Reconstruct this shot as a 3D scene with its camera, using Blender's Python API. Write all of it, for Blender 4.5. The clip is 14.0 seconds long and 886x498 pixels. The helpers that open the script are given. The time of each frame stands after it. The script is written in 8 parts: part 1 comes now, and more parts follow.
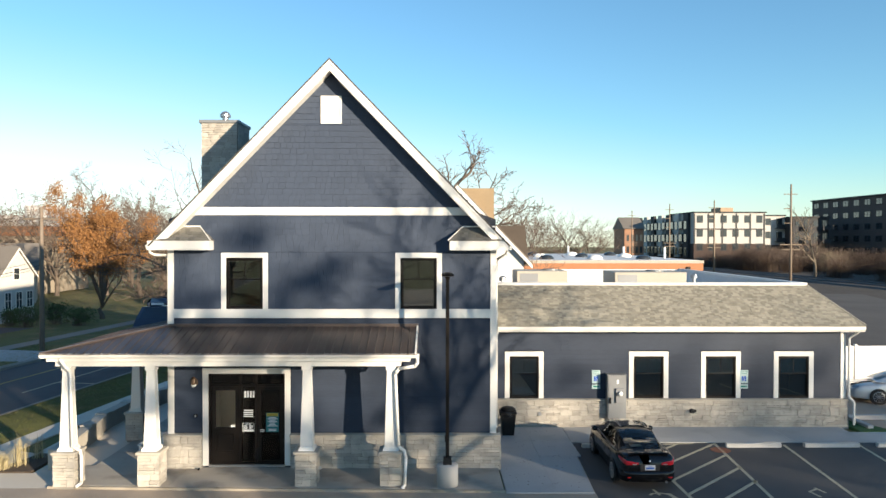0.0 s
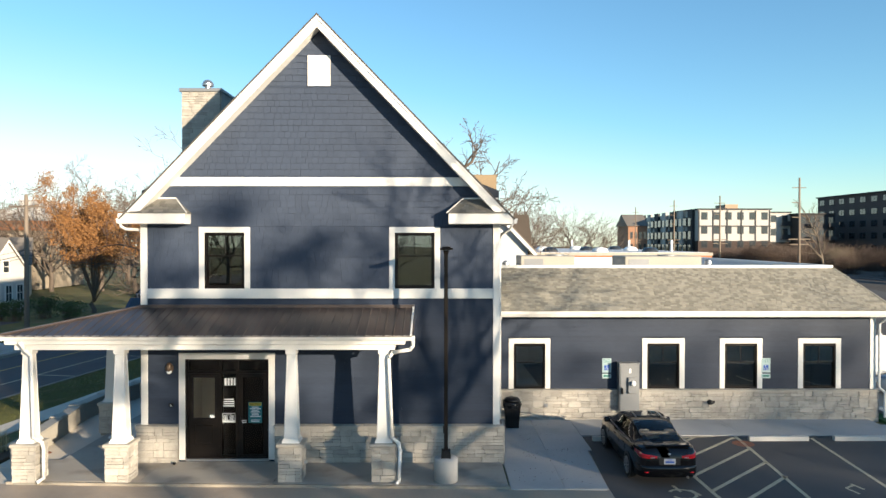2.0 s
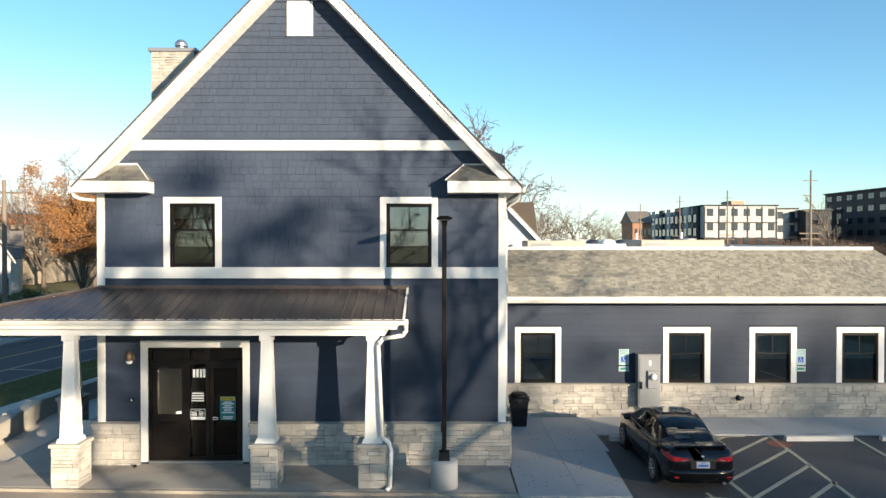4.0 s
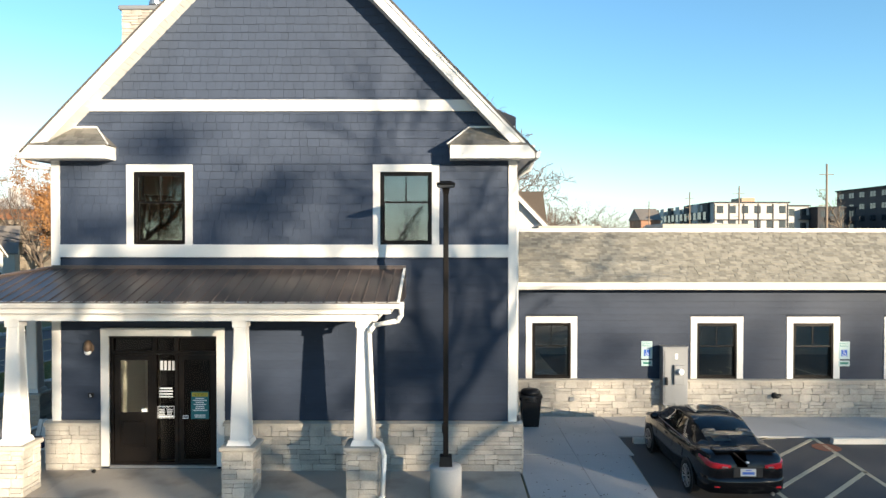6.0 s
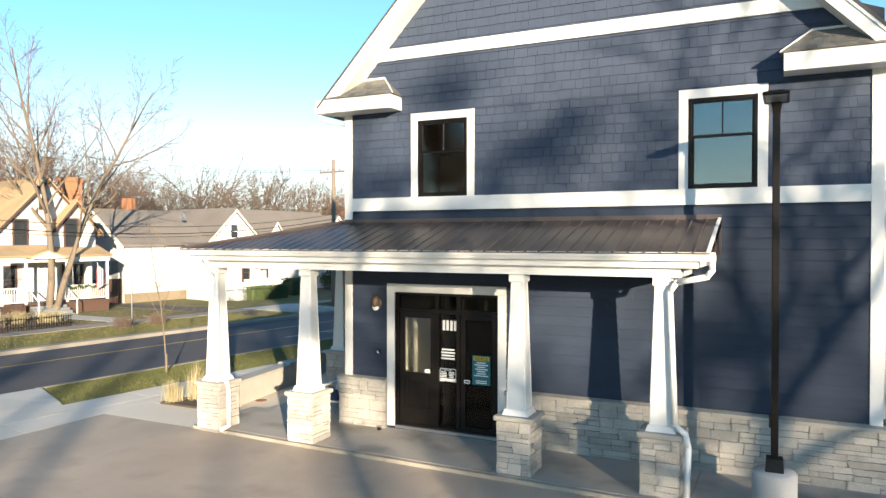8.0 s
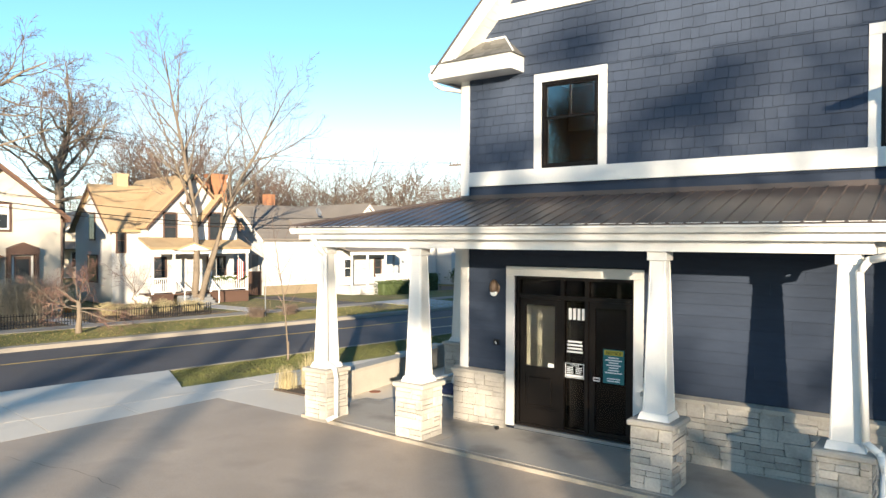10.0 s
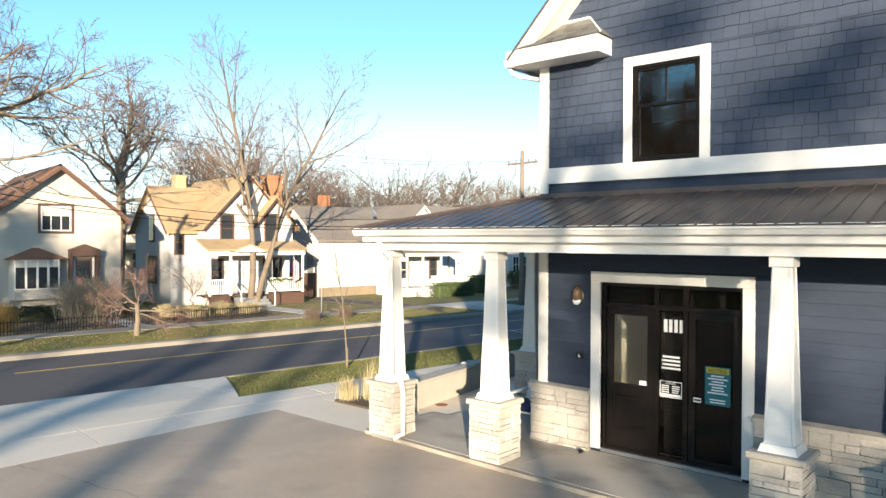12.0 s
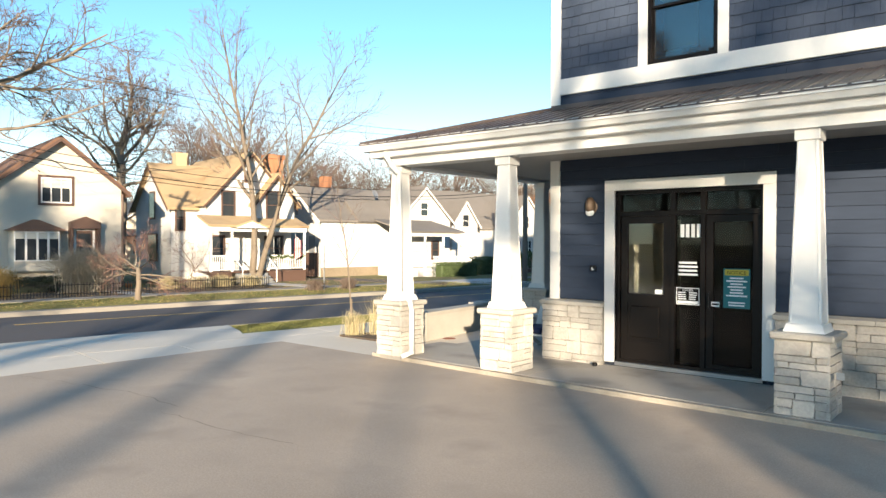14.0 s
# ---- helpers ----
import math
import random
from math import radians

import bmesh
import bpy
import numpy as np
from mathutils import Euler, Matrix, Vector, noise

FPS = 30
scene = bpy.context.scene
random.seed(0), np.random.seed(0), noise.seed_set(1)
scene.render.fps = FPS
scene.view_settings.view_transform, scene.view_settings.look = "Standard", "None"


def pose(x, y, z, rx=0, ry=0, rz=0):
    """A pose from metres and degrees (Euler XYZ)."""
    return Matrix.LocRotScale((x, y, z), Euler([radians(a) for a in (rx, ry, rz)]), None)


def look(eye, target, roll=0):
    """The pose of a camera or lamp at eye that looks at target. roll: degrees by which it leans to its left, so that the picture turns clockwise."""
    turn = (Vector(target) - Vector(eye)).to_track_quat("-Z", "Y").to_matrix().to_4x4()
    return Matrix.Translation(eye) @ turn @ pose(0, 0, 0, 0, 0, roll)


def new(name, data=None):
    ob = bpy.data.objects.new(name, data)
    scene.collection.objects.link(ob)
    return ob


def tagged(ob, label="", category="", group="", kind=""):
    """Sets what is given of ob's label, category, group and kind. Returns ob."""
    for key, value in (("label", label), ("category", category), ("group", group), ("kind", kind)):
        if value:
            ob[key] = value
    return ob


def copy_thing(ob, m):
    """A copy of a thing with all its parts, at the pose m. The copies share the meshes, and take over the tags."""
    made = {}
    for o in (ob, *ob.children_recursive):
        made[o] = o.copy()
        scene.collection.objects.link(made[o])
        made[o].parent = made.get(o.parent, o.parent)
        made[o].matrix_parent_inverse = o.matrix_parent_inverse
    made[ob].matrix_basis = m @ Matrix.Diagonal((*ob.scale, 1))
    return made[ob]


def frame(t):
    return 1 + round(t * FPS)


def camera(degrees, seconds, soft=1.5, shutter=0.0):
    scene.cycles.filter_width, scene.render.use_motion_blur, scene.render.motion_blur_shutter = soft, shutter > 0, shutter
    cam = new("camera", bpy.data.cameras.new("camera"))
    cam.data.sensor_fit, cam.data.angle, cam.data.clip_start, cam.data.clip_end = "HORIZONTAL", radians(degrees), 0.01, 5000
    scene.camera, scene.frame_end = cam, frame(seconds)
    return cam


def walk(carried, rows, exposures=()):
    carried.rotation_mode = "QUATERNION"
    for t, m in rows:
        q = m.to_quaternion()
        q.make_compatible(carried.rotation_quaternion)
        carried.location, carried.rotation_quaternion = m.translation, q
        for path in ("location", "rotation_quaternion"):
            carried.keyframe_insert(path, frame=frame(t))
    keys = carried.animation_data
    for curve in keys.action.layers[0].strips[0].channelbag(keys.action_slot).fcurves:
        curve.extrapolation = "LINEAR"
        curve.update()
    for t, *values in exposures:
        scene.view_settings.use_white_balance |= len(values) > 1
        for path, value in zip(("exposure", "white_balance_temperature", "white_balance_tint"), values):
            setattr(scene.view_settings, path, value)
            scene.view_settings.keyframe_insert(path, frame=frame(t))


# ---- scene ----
# A slate-blue gabled office with a porch and a low annex, seen from a drone.
# x runs along the street front, y away from it, z up; the door sill is z = 0.

cam = camera(63.6, 14.0)
PATH = [
    (0.0, 3.15, -1.47, 6.76, -0.50, -0.66, 0.05),
    (0.5, 3.15, -1.16, 6.70, -0.48, -0.66, 0.05),
    (1.0, 3.18, -0.73, 6.54, -0.42, -0.70, 0.03),
    (1.5, 3.22, -0.20, 6.26, -0.38, -0.66, 0.02),
    (2.0, 3.27, 0.35, 6.02, -0.33, -0.65, 0.02),
    (2.5, 3.31, 0.95, 5.84, -0.26, -0.70, 0.03),
    (3.0, 3.34, 1.57, 5.66, -0.21, -0.73, 0.03),
    (4.2, 3.39, 2.97, 5.31, -0.13, -0.71, 0.03),
    (5.5, 3.44, 4.37, 4.96, 0.01, -0.70, 0.04),
    (6.0, 3.48, 4.90, 4.81, 0.36, -0.73, 0.03),
    (6.5, 3.51, 5.45, 4.59, 0.90, -0.71, 0.01),
    (7.0, 3.57, 6.05, 4.43, 5.11, -0.72, 0.0),
    (7.5, 3.61, 6.61, 4.18, 14.28, -0.67, -0.06),
    (8.0, 3.61, 7.15, 3.85, 25.79, -0.77, 0.0),
    (8.2, 3.60, 7.36, 3.76, 28.00, -0.74, 0.05),
    (9.2, 3.40, 8.13, 3.52, 33.6, -0.70, 0.2),
    (10.3, 2.95, 8.77, 3.40, 39.06, -0.69, 0.32),
    (10.5, 2.86, 8.85, 3.40, 40.59, -0.68, 0.35),
    (11.0, 2.59, 9.02, 3.40, 40.61, -0.66, 0.30),
    (11.5, 2.31, 9.17, 3.42, 40.63, -0.67, 0.24),
    (12.0, 2.03, 9.29, 3.44, 40.66, -0.65, 0.22),
    (12.5, 1.80, 9.36, 3.44, 40.65, -0.65, 0.17),
    (13.0, 1.73, 9.38, 2.90, 40.65, -0.61, 0.16),
    (13.5, 1.72, 9.40, 2.15, 40.65, -0.60, 0.18),
    (14.0, 1.73, 9.40, 1.95, 40.67, -0.63, 0.18),
]
EXPOSURE = [(0.0, 1.14), (3.0, 1.22), (5.5, 1.39), (6.5, 1.47), (8.0, 1.56), (10.5, 1.54), (14.0, 1.55)]
walk(cam, [(t, pose(x, y, z, 90 + pitch, 0, yaw) @ pose(0, 0, 0, 0, 0, roll)) for t, x, y, z, yaw, pitch, roll in PATH], EXPOSURE)

# ---- light: a clear late-autumn sky and a low sun from the front right ----
SUN_EL, SUN_AZ = radians(10.2), math.atan2(0.66, -0.75)
world = bpy.data.worlds.new("sky")
scene.world = world
world.use_nodes = True
_wn = world.node_tree.nodes
_sky = _wn.new("ShaderNodeTexSky")
_sky.sky_type, _sky.sun_disc = "NISHITA", False
_sky.sun_elevation, _sky.sun_rotation = SUN_EL, SUN_AZ
_sky.air_density, _sky.dust_density, _sky.ozone_density = 1.0, 0.0, 3.0
_cool = _wn.new("ShaderNodeVectorMath")
_cool.operation = "MULTIPLY"
_cool.inputs[1].default_value = (0.84, 1.03, 1.03)
world.node_tree.links.new(_sky.outputs[0], _cool.inputs[0])
# haze: the bright low sky pales towards white
_lum = _wn.new("ShaderNodeRGBToBW")
_haze = _wn.new("ShaderNodeMapRange")
_haze.inputs["From Min"].default_value, _haze.inputs["From Max"].default_value = 3.0, 5.0
_haze.inputs["To Min"].default_value, _haze.inputs["To Max"].default_value = 0.0, 0.6
_pale = _wn.new("ShaderNodeVectorMath")
_pale.operation = "SCALE"
_pale.inputs[0].default_value = (0.92, 1.02, 1.05)
_blend = _wn.new("ShaderNodeMix")
_blend.data_type = "RGBA"
world.node_tree.links.new(_cool.outputs[0], _lum.inputs[0])
world.node_tree.links.new(_lum.outputs[0], _haze.inputs["Value"])
world.node_tree.links.new(_lum.outputs[0], _pale.inputs["Scale"])
world.node_tree.links.new(_haze.outputs[0], _blend.inputs["Factor"])
world.node_tree.links.new(_cool.outputs[0], _blend.inputs[6])
world.node_tree.links.new(_pale.outputs[0], _blend.inputs[7])
world.node_tree.links.new(_blend.outputs[2], _wn["Background"].inputs[0])
_wn["Background"].inputs[1].default_value = 0.108
_sun = bpy.data.lights.new("sun", "SUN")
_sun.energy, _sun.angle, _sun.color = 5.0, radians(0.53), (1.0, 0.84, 0.63)
SUN_WAY = Vector((math.sin(SUN_AZ) * math.cos(SUN_EL), math.cos(SUN_AZ) * math.cos(SUN_EL), math.sin(SUN_EL)))
new("sun", _sun).matrix_world = look(SUN_WAY * 60, (0, 0, 0))


# ---- materials ----
def mat(name, col, rough=0.7, metal=0.0, broad=(0.7, 0.12), fine=(30.0, 0.1), bump=(60.0, 0.1, 0.004), rand=0.0, island=0.0,
        stain=None, stretch=(1, 1, 1), coat=0.0, spec=0.5):
    """A procedural surface: broad and fine mottling, piece-by-piece variation, an optional stain colour, fine relief."""
    m = bpy.data.materials.new(name)
    m.use_nodes = True
    nt = m.node_tree
    n, link = nt.nodes, nt.links.new
    bsdf = n["Principled BSDF"]
    bsdf.inputs["Roughness"].default_value, bsdf.inputs["Metallic"].default_value = rough, metal
    bsdf.inputs["Coat Weight"].default_value = coat
    bsdf.inputs["Specular IOR Level"].default_value = spec
    geo = n.new("ShaderNodeNewGeometry")
    mapping = n.new("ShaderNodeMapping")
    mapping.inputs["Scale"].default_value = stretch
    link(geo.outputs["Position"], mapping.inputs[0])

    def noise_tex(scale, detail=3.0):
        t = n.new("ShaderNodeTexNoise")
        t.inputs["Scale"].default_value, t.inputs["Detail"].default_value = scale, detail
        link(mapping.outputs[0], t.inputs["Vector"])
        return t.outputs["Fac"]

    def madd(a, gain, add):
        k = n.new("ShaderNodeMath")
        k.operation = "MULTIPLY_ADD"
        link(a, k.inputs[0])
        k.inputs[1].default_value = gain
        if isinstance(add, float):
            k.inputs[2].default_value = add
        else:
            link(add, k.inputs[2])
        return k.outputs[0]

    level = madd(noise_tex(broad[0]), 2.6 * broad[1], 1.0 - 1.3 * broad[1])
    fine_out = noise_tex(fine[0], 4.0)
    level = madd(fine_out, 2.6 * fine[1], madd(level, 1.0, -1.3 * fine[1]))
    if rand:
        info = n.new("ShaderNodeObjectInfo")
        level = madd(info.outputs["Random"], 2 * rand, madd(level, 1.0, -rand))
    if island:
        level = madd(geo.outputs["Random Per Island"], 2 * island, madd(level, 1.0, -island))
    colour = n.new("ShaderNodeVectorMath")
    colour.operation = "SCALE"
    colour.inputs[0].default_value = col
    link(level, colour.inputs["Scale"])
    out = colour.outputs[0]
    if stain:
        tint, scale, low, high = stain
        ramp = n.new("ShaderNodeMapRange")
        ramp.inputs["From Min"].default_value, ramp.inputs["From Max"].default_value = low, high
        link(noise_tex(scale, 5.0), ramp.inputs["Value"])
        mix = n.new("ShaderNodeMix")
        mix.data_type = "RGBA"
        link(ramp.outputs[0], mix.inputs["Factor"])
        link(out, mix.inputs[6])
        mix.inputs[7].default_value = (*tint, 1)
        out = mix.outputs[2]
    link(out, bsdf.inputs["Base Color"])
    if bump[1]:
        b = n.new("ShaderNodeBump")
        b.inputs["Strength"].default_value, b.inputs["Distance"].default_value = bump[1], bump[2]
        link(noise_tex(bump[0], 4.0), b.inputs["Height"])
        link(b.outputs[0], bsdf.inputs["Normal"])
    return m


def glass(name, tint=(0.9, 0.95, 0.95), index=1.52):
    m = bpy.data.materials.new(name)
    m.use_nodes = True
    b = m.node_tree.nodes["Principled BSDF"]
    b.inputs["Base Color"].default_value = (*tint, 1)
    b.inputs["Roughness"].default_value, b.inputs["IOR"].default_value = 0.0, index
    b.inputs["Transmission Weight"].default_value = 1.0
    return m


SIDING = mat("slate_blue_siding", (0.028, 0.038, 0.060), 0.6, spec=0.22, broad=(0.5, 0.1), fine=(14, 0.12), bump=(40, 0.12, 0.003), rand=0.06, stretch=(0.35, 0.35, 1.6))
SHAKE = mat("slate_blue_shake", (0.051, 0.066, 0.098), 0.65, spec=0.22, broad=(0.5, 0.1), fine=(22, 0.16), bump=(30, 0.25, 0.004), rand=0.045, island=0.045, stretch=(2.2, 2.2, 0.35))
BACKING = mat("dark_joint", (0.02, 0.026, 0.038), 0.9)
WHITE = mat("white_trim", (0.72, 0.70, 0.66), 0.5, broad=(0.9, 0.04), fine=(18, 0.03), bump=(30, 0.05, 0.002))
STONE = mat("buff_stone", (0.41, 0.378, 0.33), 0.85, broad=(2.5, 0.12), fine=(28, 0.18), bump=(22, 0.6, 0.012), rand=0.17, stain=((0.27, 0.25, 0.22), 3.0, 0.52, 0.78))
MORTAR = mat("grey_mortar", (0.235, 0.217, 0.19), 0.95, bump=(80, 0.3, 0.004))
CAPSTONE = mat("cast_stone_cap", (0.38, 0.35, 0.30), 0.8, broad=(3, 0.1), fine=(40, 0.1), bump=(40, 0.3, 0.004), rand=0.06)
CONCRETE = mat("broom_concrete", (0.42, 0.41, 0.395), 0.85, broad=(0.35, 0.12), fine=(45, 0.1), bump=(120, 0.2, 0.002), rand=0.05, stain=((0.34, 0.33, 0.31), 0.8, 0.56, 0.8))
PORCHSLAB = mat("smooth_grey_slab", (0.375, 0.338, 0.288), 0.8, broad=(0.6, 0.16), fine=(45, 0.1), bump=(120, 0.2, 0.002), rand=0.03, stain=((0.20, 0.178, 0.15), 0.9, 0.52, 0.74))
SLABEDGE = mat("dirty_slab_edge", (0.32, 0.28, 0.225), 0.9, broad=(1.2, 0.2), fine=(30, 0.18), bump=(60, 0.4, 0.005), stain=((0.22, 0.19, 0.15), 2.2, 0.5, 0.7))
CONCRETE_PALE = mat("pale_new_concrete", (0.60, 0.535, 0.445), 0.85, broad=(0.35, 0.1), fine=(45, 0.1), bump=(120, 0.2, 0.002), rand=0.05, stain=((0.47, 0.42, 0.35), 0.8, 0.56, 0.8))
ASPHALT = mat("worn_asphalt", (0.385, 0.31, 0.24), 0.9, broad=(0.55, 0.2), fine=(60, 0.24), bump=(200, 0.5, 0.004), stain=((0.325, 0.262, 0.205), 1.1, 0.53, 0.72))
ROAD = mat("street_asphalt", (0.066, 0.060, 0.062), 0.85, broad=(0.3, 0.14), fine=(90, 0.2), bump=(150, 0.4, 0.004), stain=((0.045, 0.041, 0.043), 0.35, 0.55, 0.75))
KERBSTONE = mat("weathered_kerb_concrete", (0.24, 0.215, 0.18), 0.9, broad=(0.6, 0.12), fine=(30, 0.15), bump=(60, 0.3, 0.004))
LEAFMULCH = mat("leaf_mulch", (0.10, 0.068, 0.04), 0.95, broad=(0.8, 0.25), fine=(22, 0.35), bump=(25, 0.8, 0.03), stain=((0.20, 0.13, 0.07), 2.5, 0.5, 0.68))
PAINT_Y = mat("yellow_road_paint", (0.50, 0.34, 0.08), 0.7, fine=(25, 0.2))
PAINT_W = mat("worn_lot_paint", (0.46, 0.40, 0.28), 0.75, broad=(2, 0.15), fine=(30, 0.25))
GRASS = mat("autumn_lawn", (0.115, 0.115, 0.03), 0.95, broad=(0.35, 0.25), fine=(18, 0.35), bump=(35, 0.8, 0.03), stain=((0.20, 0.14, 0.06), 0.9, 0.5, 0.72))
SOIL = mat("mulch", (0.07, 0.05, 0.035), 0.95, fine=(40, 0.4), bump=(40, 0.8, 0.03))
METALROOF = mat("bronze_metal_roof", (0.105, 0.082, 0.073), 0.36, 0.5, broad=(0.6, 0.12), fine=(8, 0.08), bump=(3, 0.08, 0.01), rand=0.1)
SHINGLE = mat("grey_shingle", (0.24, 0.225, 0.185), 0.92, broad=(0.6, 0.1), fine=(70, 0.2), bump=(120, 0.5, 0.004), rand=0.25, island=0.25)
# a darker copy of the grey shingle, for the small return roofs
RETURN_SHINGLE = mat("darker_grey_shingle", (0.135, 0.128, 0.112), 0.92, broad=(2.0, 0.12), fine=(70, 0.2), bump=(120, 0.5, 0.004), rand=0.28)
ROOFDARK = mat("dark_grey_shingle", (0.075, 0.07, 0.065), 0.92, fine=(40, 0.25), bump=(60, 0.4, 0.004))
LOTDARK = mat("newer_dark_asphalt", (0.075, 0.071, 0.070), 0.9, broad=(0.3, 0.16), fine=(120, 0.22), bump=(200, 0.5, 0.004), stain=((0.065, 0.06, 0.06), 0.6, 0.54, 0.72))
BRONZE = mat("dark_bronze_frame", (0.009, 0.007, 0.006), 0.4, 0.0, spec=0.2, fine=(20, 0.1), bump=(20, 0.02, 0.001))
BLACK = mat("black_paint", (0.007, 0.007, 0.008), 0.45, spec=0.3, fine=(30, 0.15))
GLASS = glass("door_glass")
DARKPANE = glass("dark_tinted_glass", (0.3, 0.3, 0.3), 1.3)
COATED = glass("coated_window_glass", (0.55, 0.68, 0.66), 2.1)
# near-black walls: the dark of the unlit rooms is put into their colour
ROOM = mat("unlit_black_room", (0.018, 0.018, 0.018), 0.9)
PALEROOM = mat("pale_room", (0.62, 0.58, 0.45), 0.9)
MEMBRANE = mat("white_membrane", (0.62, 0.62, 0.62), 0.75, broad=(0.4, 0.08), fine=(9, 0.06))
GREYMETAL = mat("grey_enamel_metal", (0.24, 0.245, 0.25), 0.45, 0.3, fine=(30, 0.06))
GALV = mat("galvanised_metal", (0.42, 0.43, 0.44), 0.38, 0.85, fine=(40, 0.12))
BARK = mat("grey_bark", (0.115, 0.09, 0.07), 0.95, broad=(1.5, 0.2), fine=(18, 0.3), bump=(14, 0.8, 0.03), stretch=(1, 1, 0.3))
BARK_PALE = mat("pale_bark", (0.165, 0.13, 0.095), 0.95, broad=(1.5, 0.2), fine=(18, 0.3), bump=(14, 0.8, 0.03), stretch=(1, 1, 0.3))
TWIG = mat("twigs", (0.14, 0.10, 0.075), 0.95, fine=(8, 0.2), bump=(10, 0, 0))
WOODPOLE = mat("weathered_pole", (0.19, 0.15, 0.115), 0.95, fine=(20, 0.25), bump=(20, 0.4, 0.01), stretch=(1, 1, 0.15))


# ---- geometry helpers ----
class Geo:
    """Collects vertices and faces for one mesh."""

    def __init__(self):
        self.v, self.f = [], []

    def add(self, verts, faces):
        n = len(self.v)
        self.v += [tuple(p) for p in verts]
        self.f += [tuple(i + n for i in f) for f in faces]
        return self

    def box(self, x0, x1, y0, y1, z0, z1):
        return self.add([(x, y, z) for x in (x0, x1) for y in (y0, y1) for z in (z0, z1)],
                        [(0, 1, 3, 2), (4, 6, 7, 5), (0, 4, 5, 1), (2, 3, 7, 6), (0, 2, 6, 4), (1, 5, 7, 3)])

    def cbox(self, x0, x1, y0, y1, z0, z1, c=0.01):
        """A box with chamfered edges."""
        lo, hi = (x0, y0, z0), (x1, y1, z1)
        verts, at = [], {}
        for i in (0, 1):
            for j in (0, 1):
                for k in (0, 1):
                    s = (i, j, k)
                    for a in range(3):
                        p = [(hi[b] if s[b] else lo[b]) for b in range(3)]
                        for b in range(3):
                            if b != a:
                                p[b] += -c if s[b] else c
                        at[s, a] = len(verts)
                        verts.append(p)
        faces = []
        for a in range(3):
            b, d = (a + 1) % 3, (a + 2) % 3
            for side in (0, 1):
                ring = []
                for q, r in ((0, 0), (1, 0), (1, 1), (0, 1)):
                    s = [0, 0, 0]
                    s[a], s[b], s[d] = side, q, r
                    ring.append(at[tuple(s), a])
                faces.append(tuple(ring if side else ring[::-1]))
            for q in (0, 1):
                for r in (0, 1):
                    s0, s1 = [0, 0, 0], [0, 0, 0]
                    s0[b] = s1[b] = q
                    s0[d] = s1[d] = r
                    s1[a] = 1
                    ring = (at[tuple(s0), b], at[tuple(s1), b], at[tuple(s1), d], at[tuple(s0), d])
                    faces.append(ring if q == r else ring[::-1])
        for s in [(i, j, k) for i in (0, 1) for j in (0, 1) for k in (0, 1)]:
            ring = (at[s, 0], at[s, 1], at[s, 2])
            faces.append(ring if sum(s) % 2 else ring[::-1])
        return self.add(verts, faces)

    def prism(self, poly, axis, a, b):
        """A polygon (in the two other axes, in xyz order) pushed from a to b along an axis."""
        def put(p, h):
            q = list(p)
            q.insert(axis, h)
            return q
        n = len(poly)
        faces = [tuple(range(n))[::-1], tuple(range(n, 2 * n))] + [(i, (i + 1) % n, n + (i + 1) % n, n + i) for i in range(n)]
        return self.add([put(p, a) for p in poly] + [put(p, b) for p in poly], faces)

    def frustum(self, cx, cy, z0, z1, w0, w1, d0=None, d1=None):
        d0, d1 = d0 or w0, d1 or w1
        lo = [(cx - w0, cy - d0, z0), (cx + w0, cy - d0, z0), (cx + w0, cy + d0, z0), (cx - w0, cy + d0, z0)]
        hi = [(cx - w1, cy - d1, z1), (cx + w1, cy - d1, z1), (cx + w1, cy + d1, z1), (cx - w1, cy + d1, z1)]
        return self.add(lo + hi, [(3, 2, 1, 0), (4, 5, 6, 7)] + [(i, (i + 1) % 4, 4 + (i + 1) % 4, 4 + i) for i in range(4)])

    def lathe(self, cx, cy, prof, n=16):
        """Turned shape round a vertical axis from (radius, z) pairs."""
        ring = [[(cx + r * math.cos(2 * math.pi * i / n), cy + r * math.sin(2 * math.pi * i / n), z) for i in range(n)] for r, z in prof]
        faces = [(k * n + i, k * n + (i + 1) % n, (k + 1) * n + (i + 1) % n, (k + 1) * n + i) for k in range(len(prof) - 1) for i in range(n)]
        faces += [tuple(range(n))[::-1], tuple((len(prof) - 1) * n + i for i in range(n))]
        return self.add([p for r in ring for p in r], faces)

    def tube(self, points, radii, n=8):
        """A tube through points; radii one number or one each."""
        pts = [Vector(p) for p in points]
        if not isinstance(radii, (list, tuple)):
            radii = [radii] * len(pts)
        verts = []
        for i, p in enumerate(pts):
            way = (pts[min(i + 1, len(pts) - 1)] - pts[max(i - 1, 0)]).normalized()
            side = way.cross((0, 0, 1) if abs(way.z) < 0.95 else (1, 0, 0)).normalized()
            up = side.cross(way)
            verts += [p + radii[i] * (math.cos(2 * math.pi * k / n) * side + math.sin(2 * math.pi * k / n) * up) for k in range(n)]
        faces = [(j * n + k, j * n + (k + 1) % n, (j + 1) * n + (k + 1) % n, (j + 1) * n + k) for j in range(len(pts) - 1) for k in range(n)]
        faces += [tuple(range(n))[::-1], tuple((len(pts) - 1) * n + k for k in range(n))]
        return self.add(verts, faces)

    def moved(self, m):
        self.v = [tuple(m @ Vector(p)) for p in self.v]
        return self

    def mesh(self, name, material, smooth=False):
        me = bpy.data.meshes.new(name)
        me.from_pydata(self.v, [], self.f)
        me.materials.append(material)
        if smooth:
            me.shade_smooth()
        return me


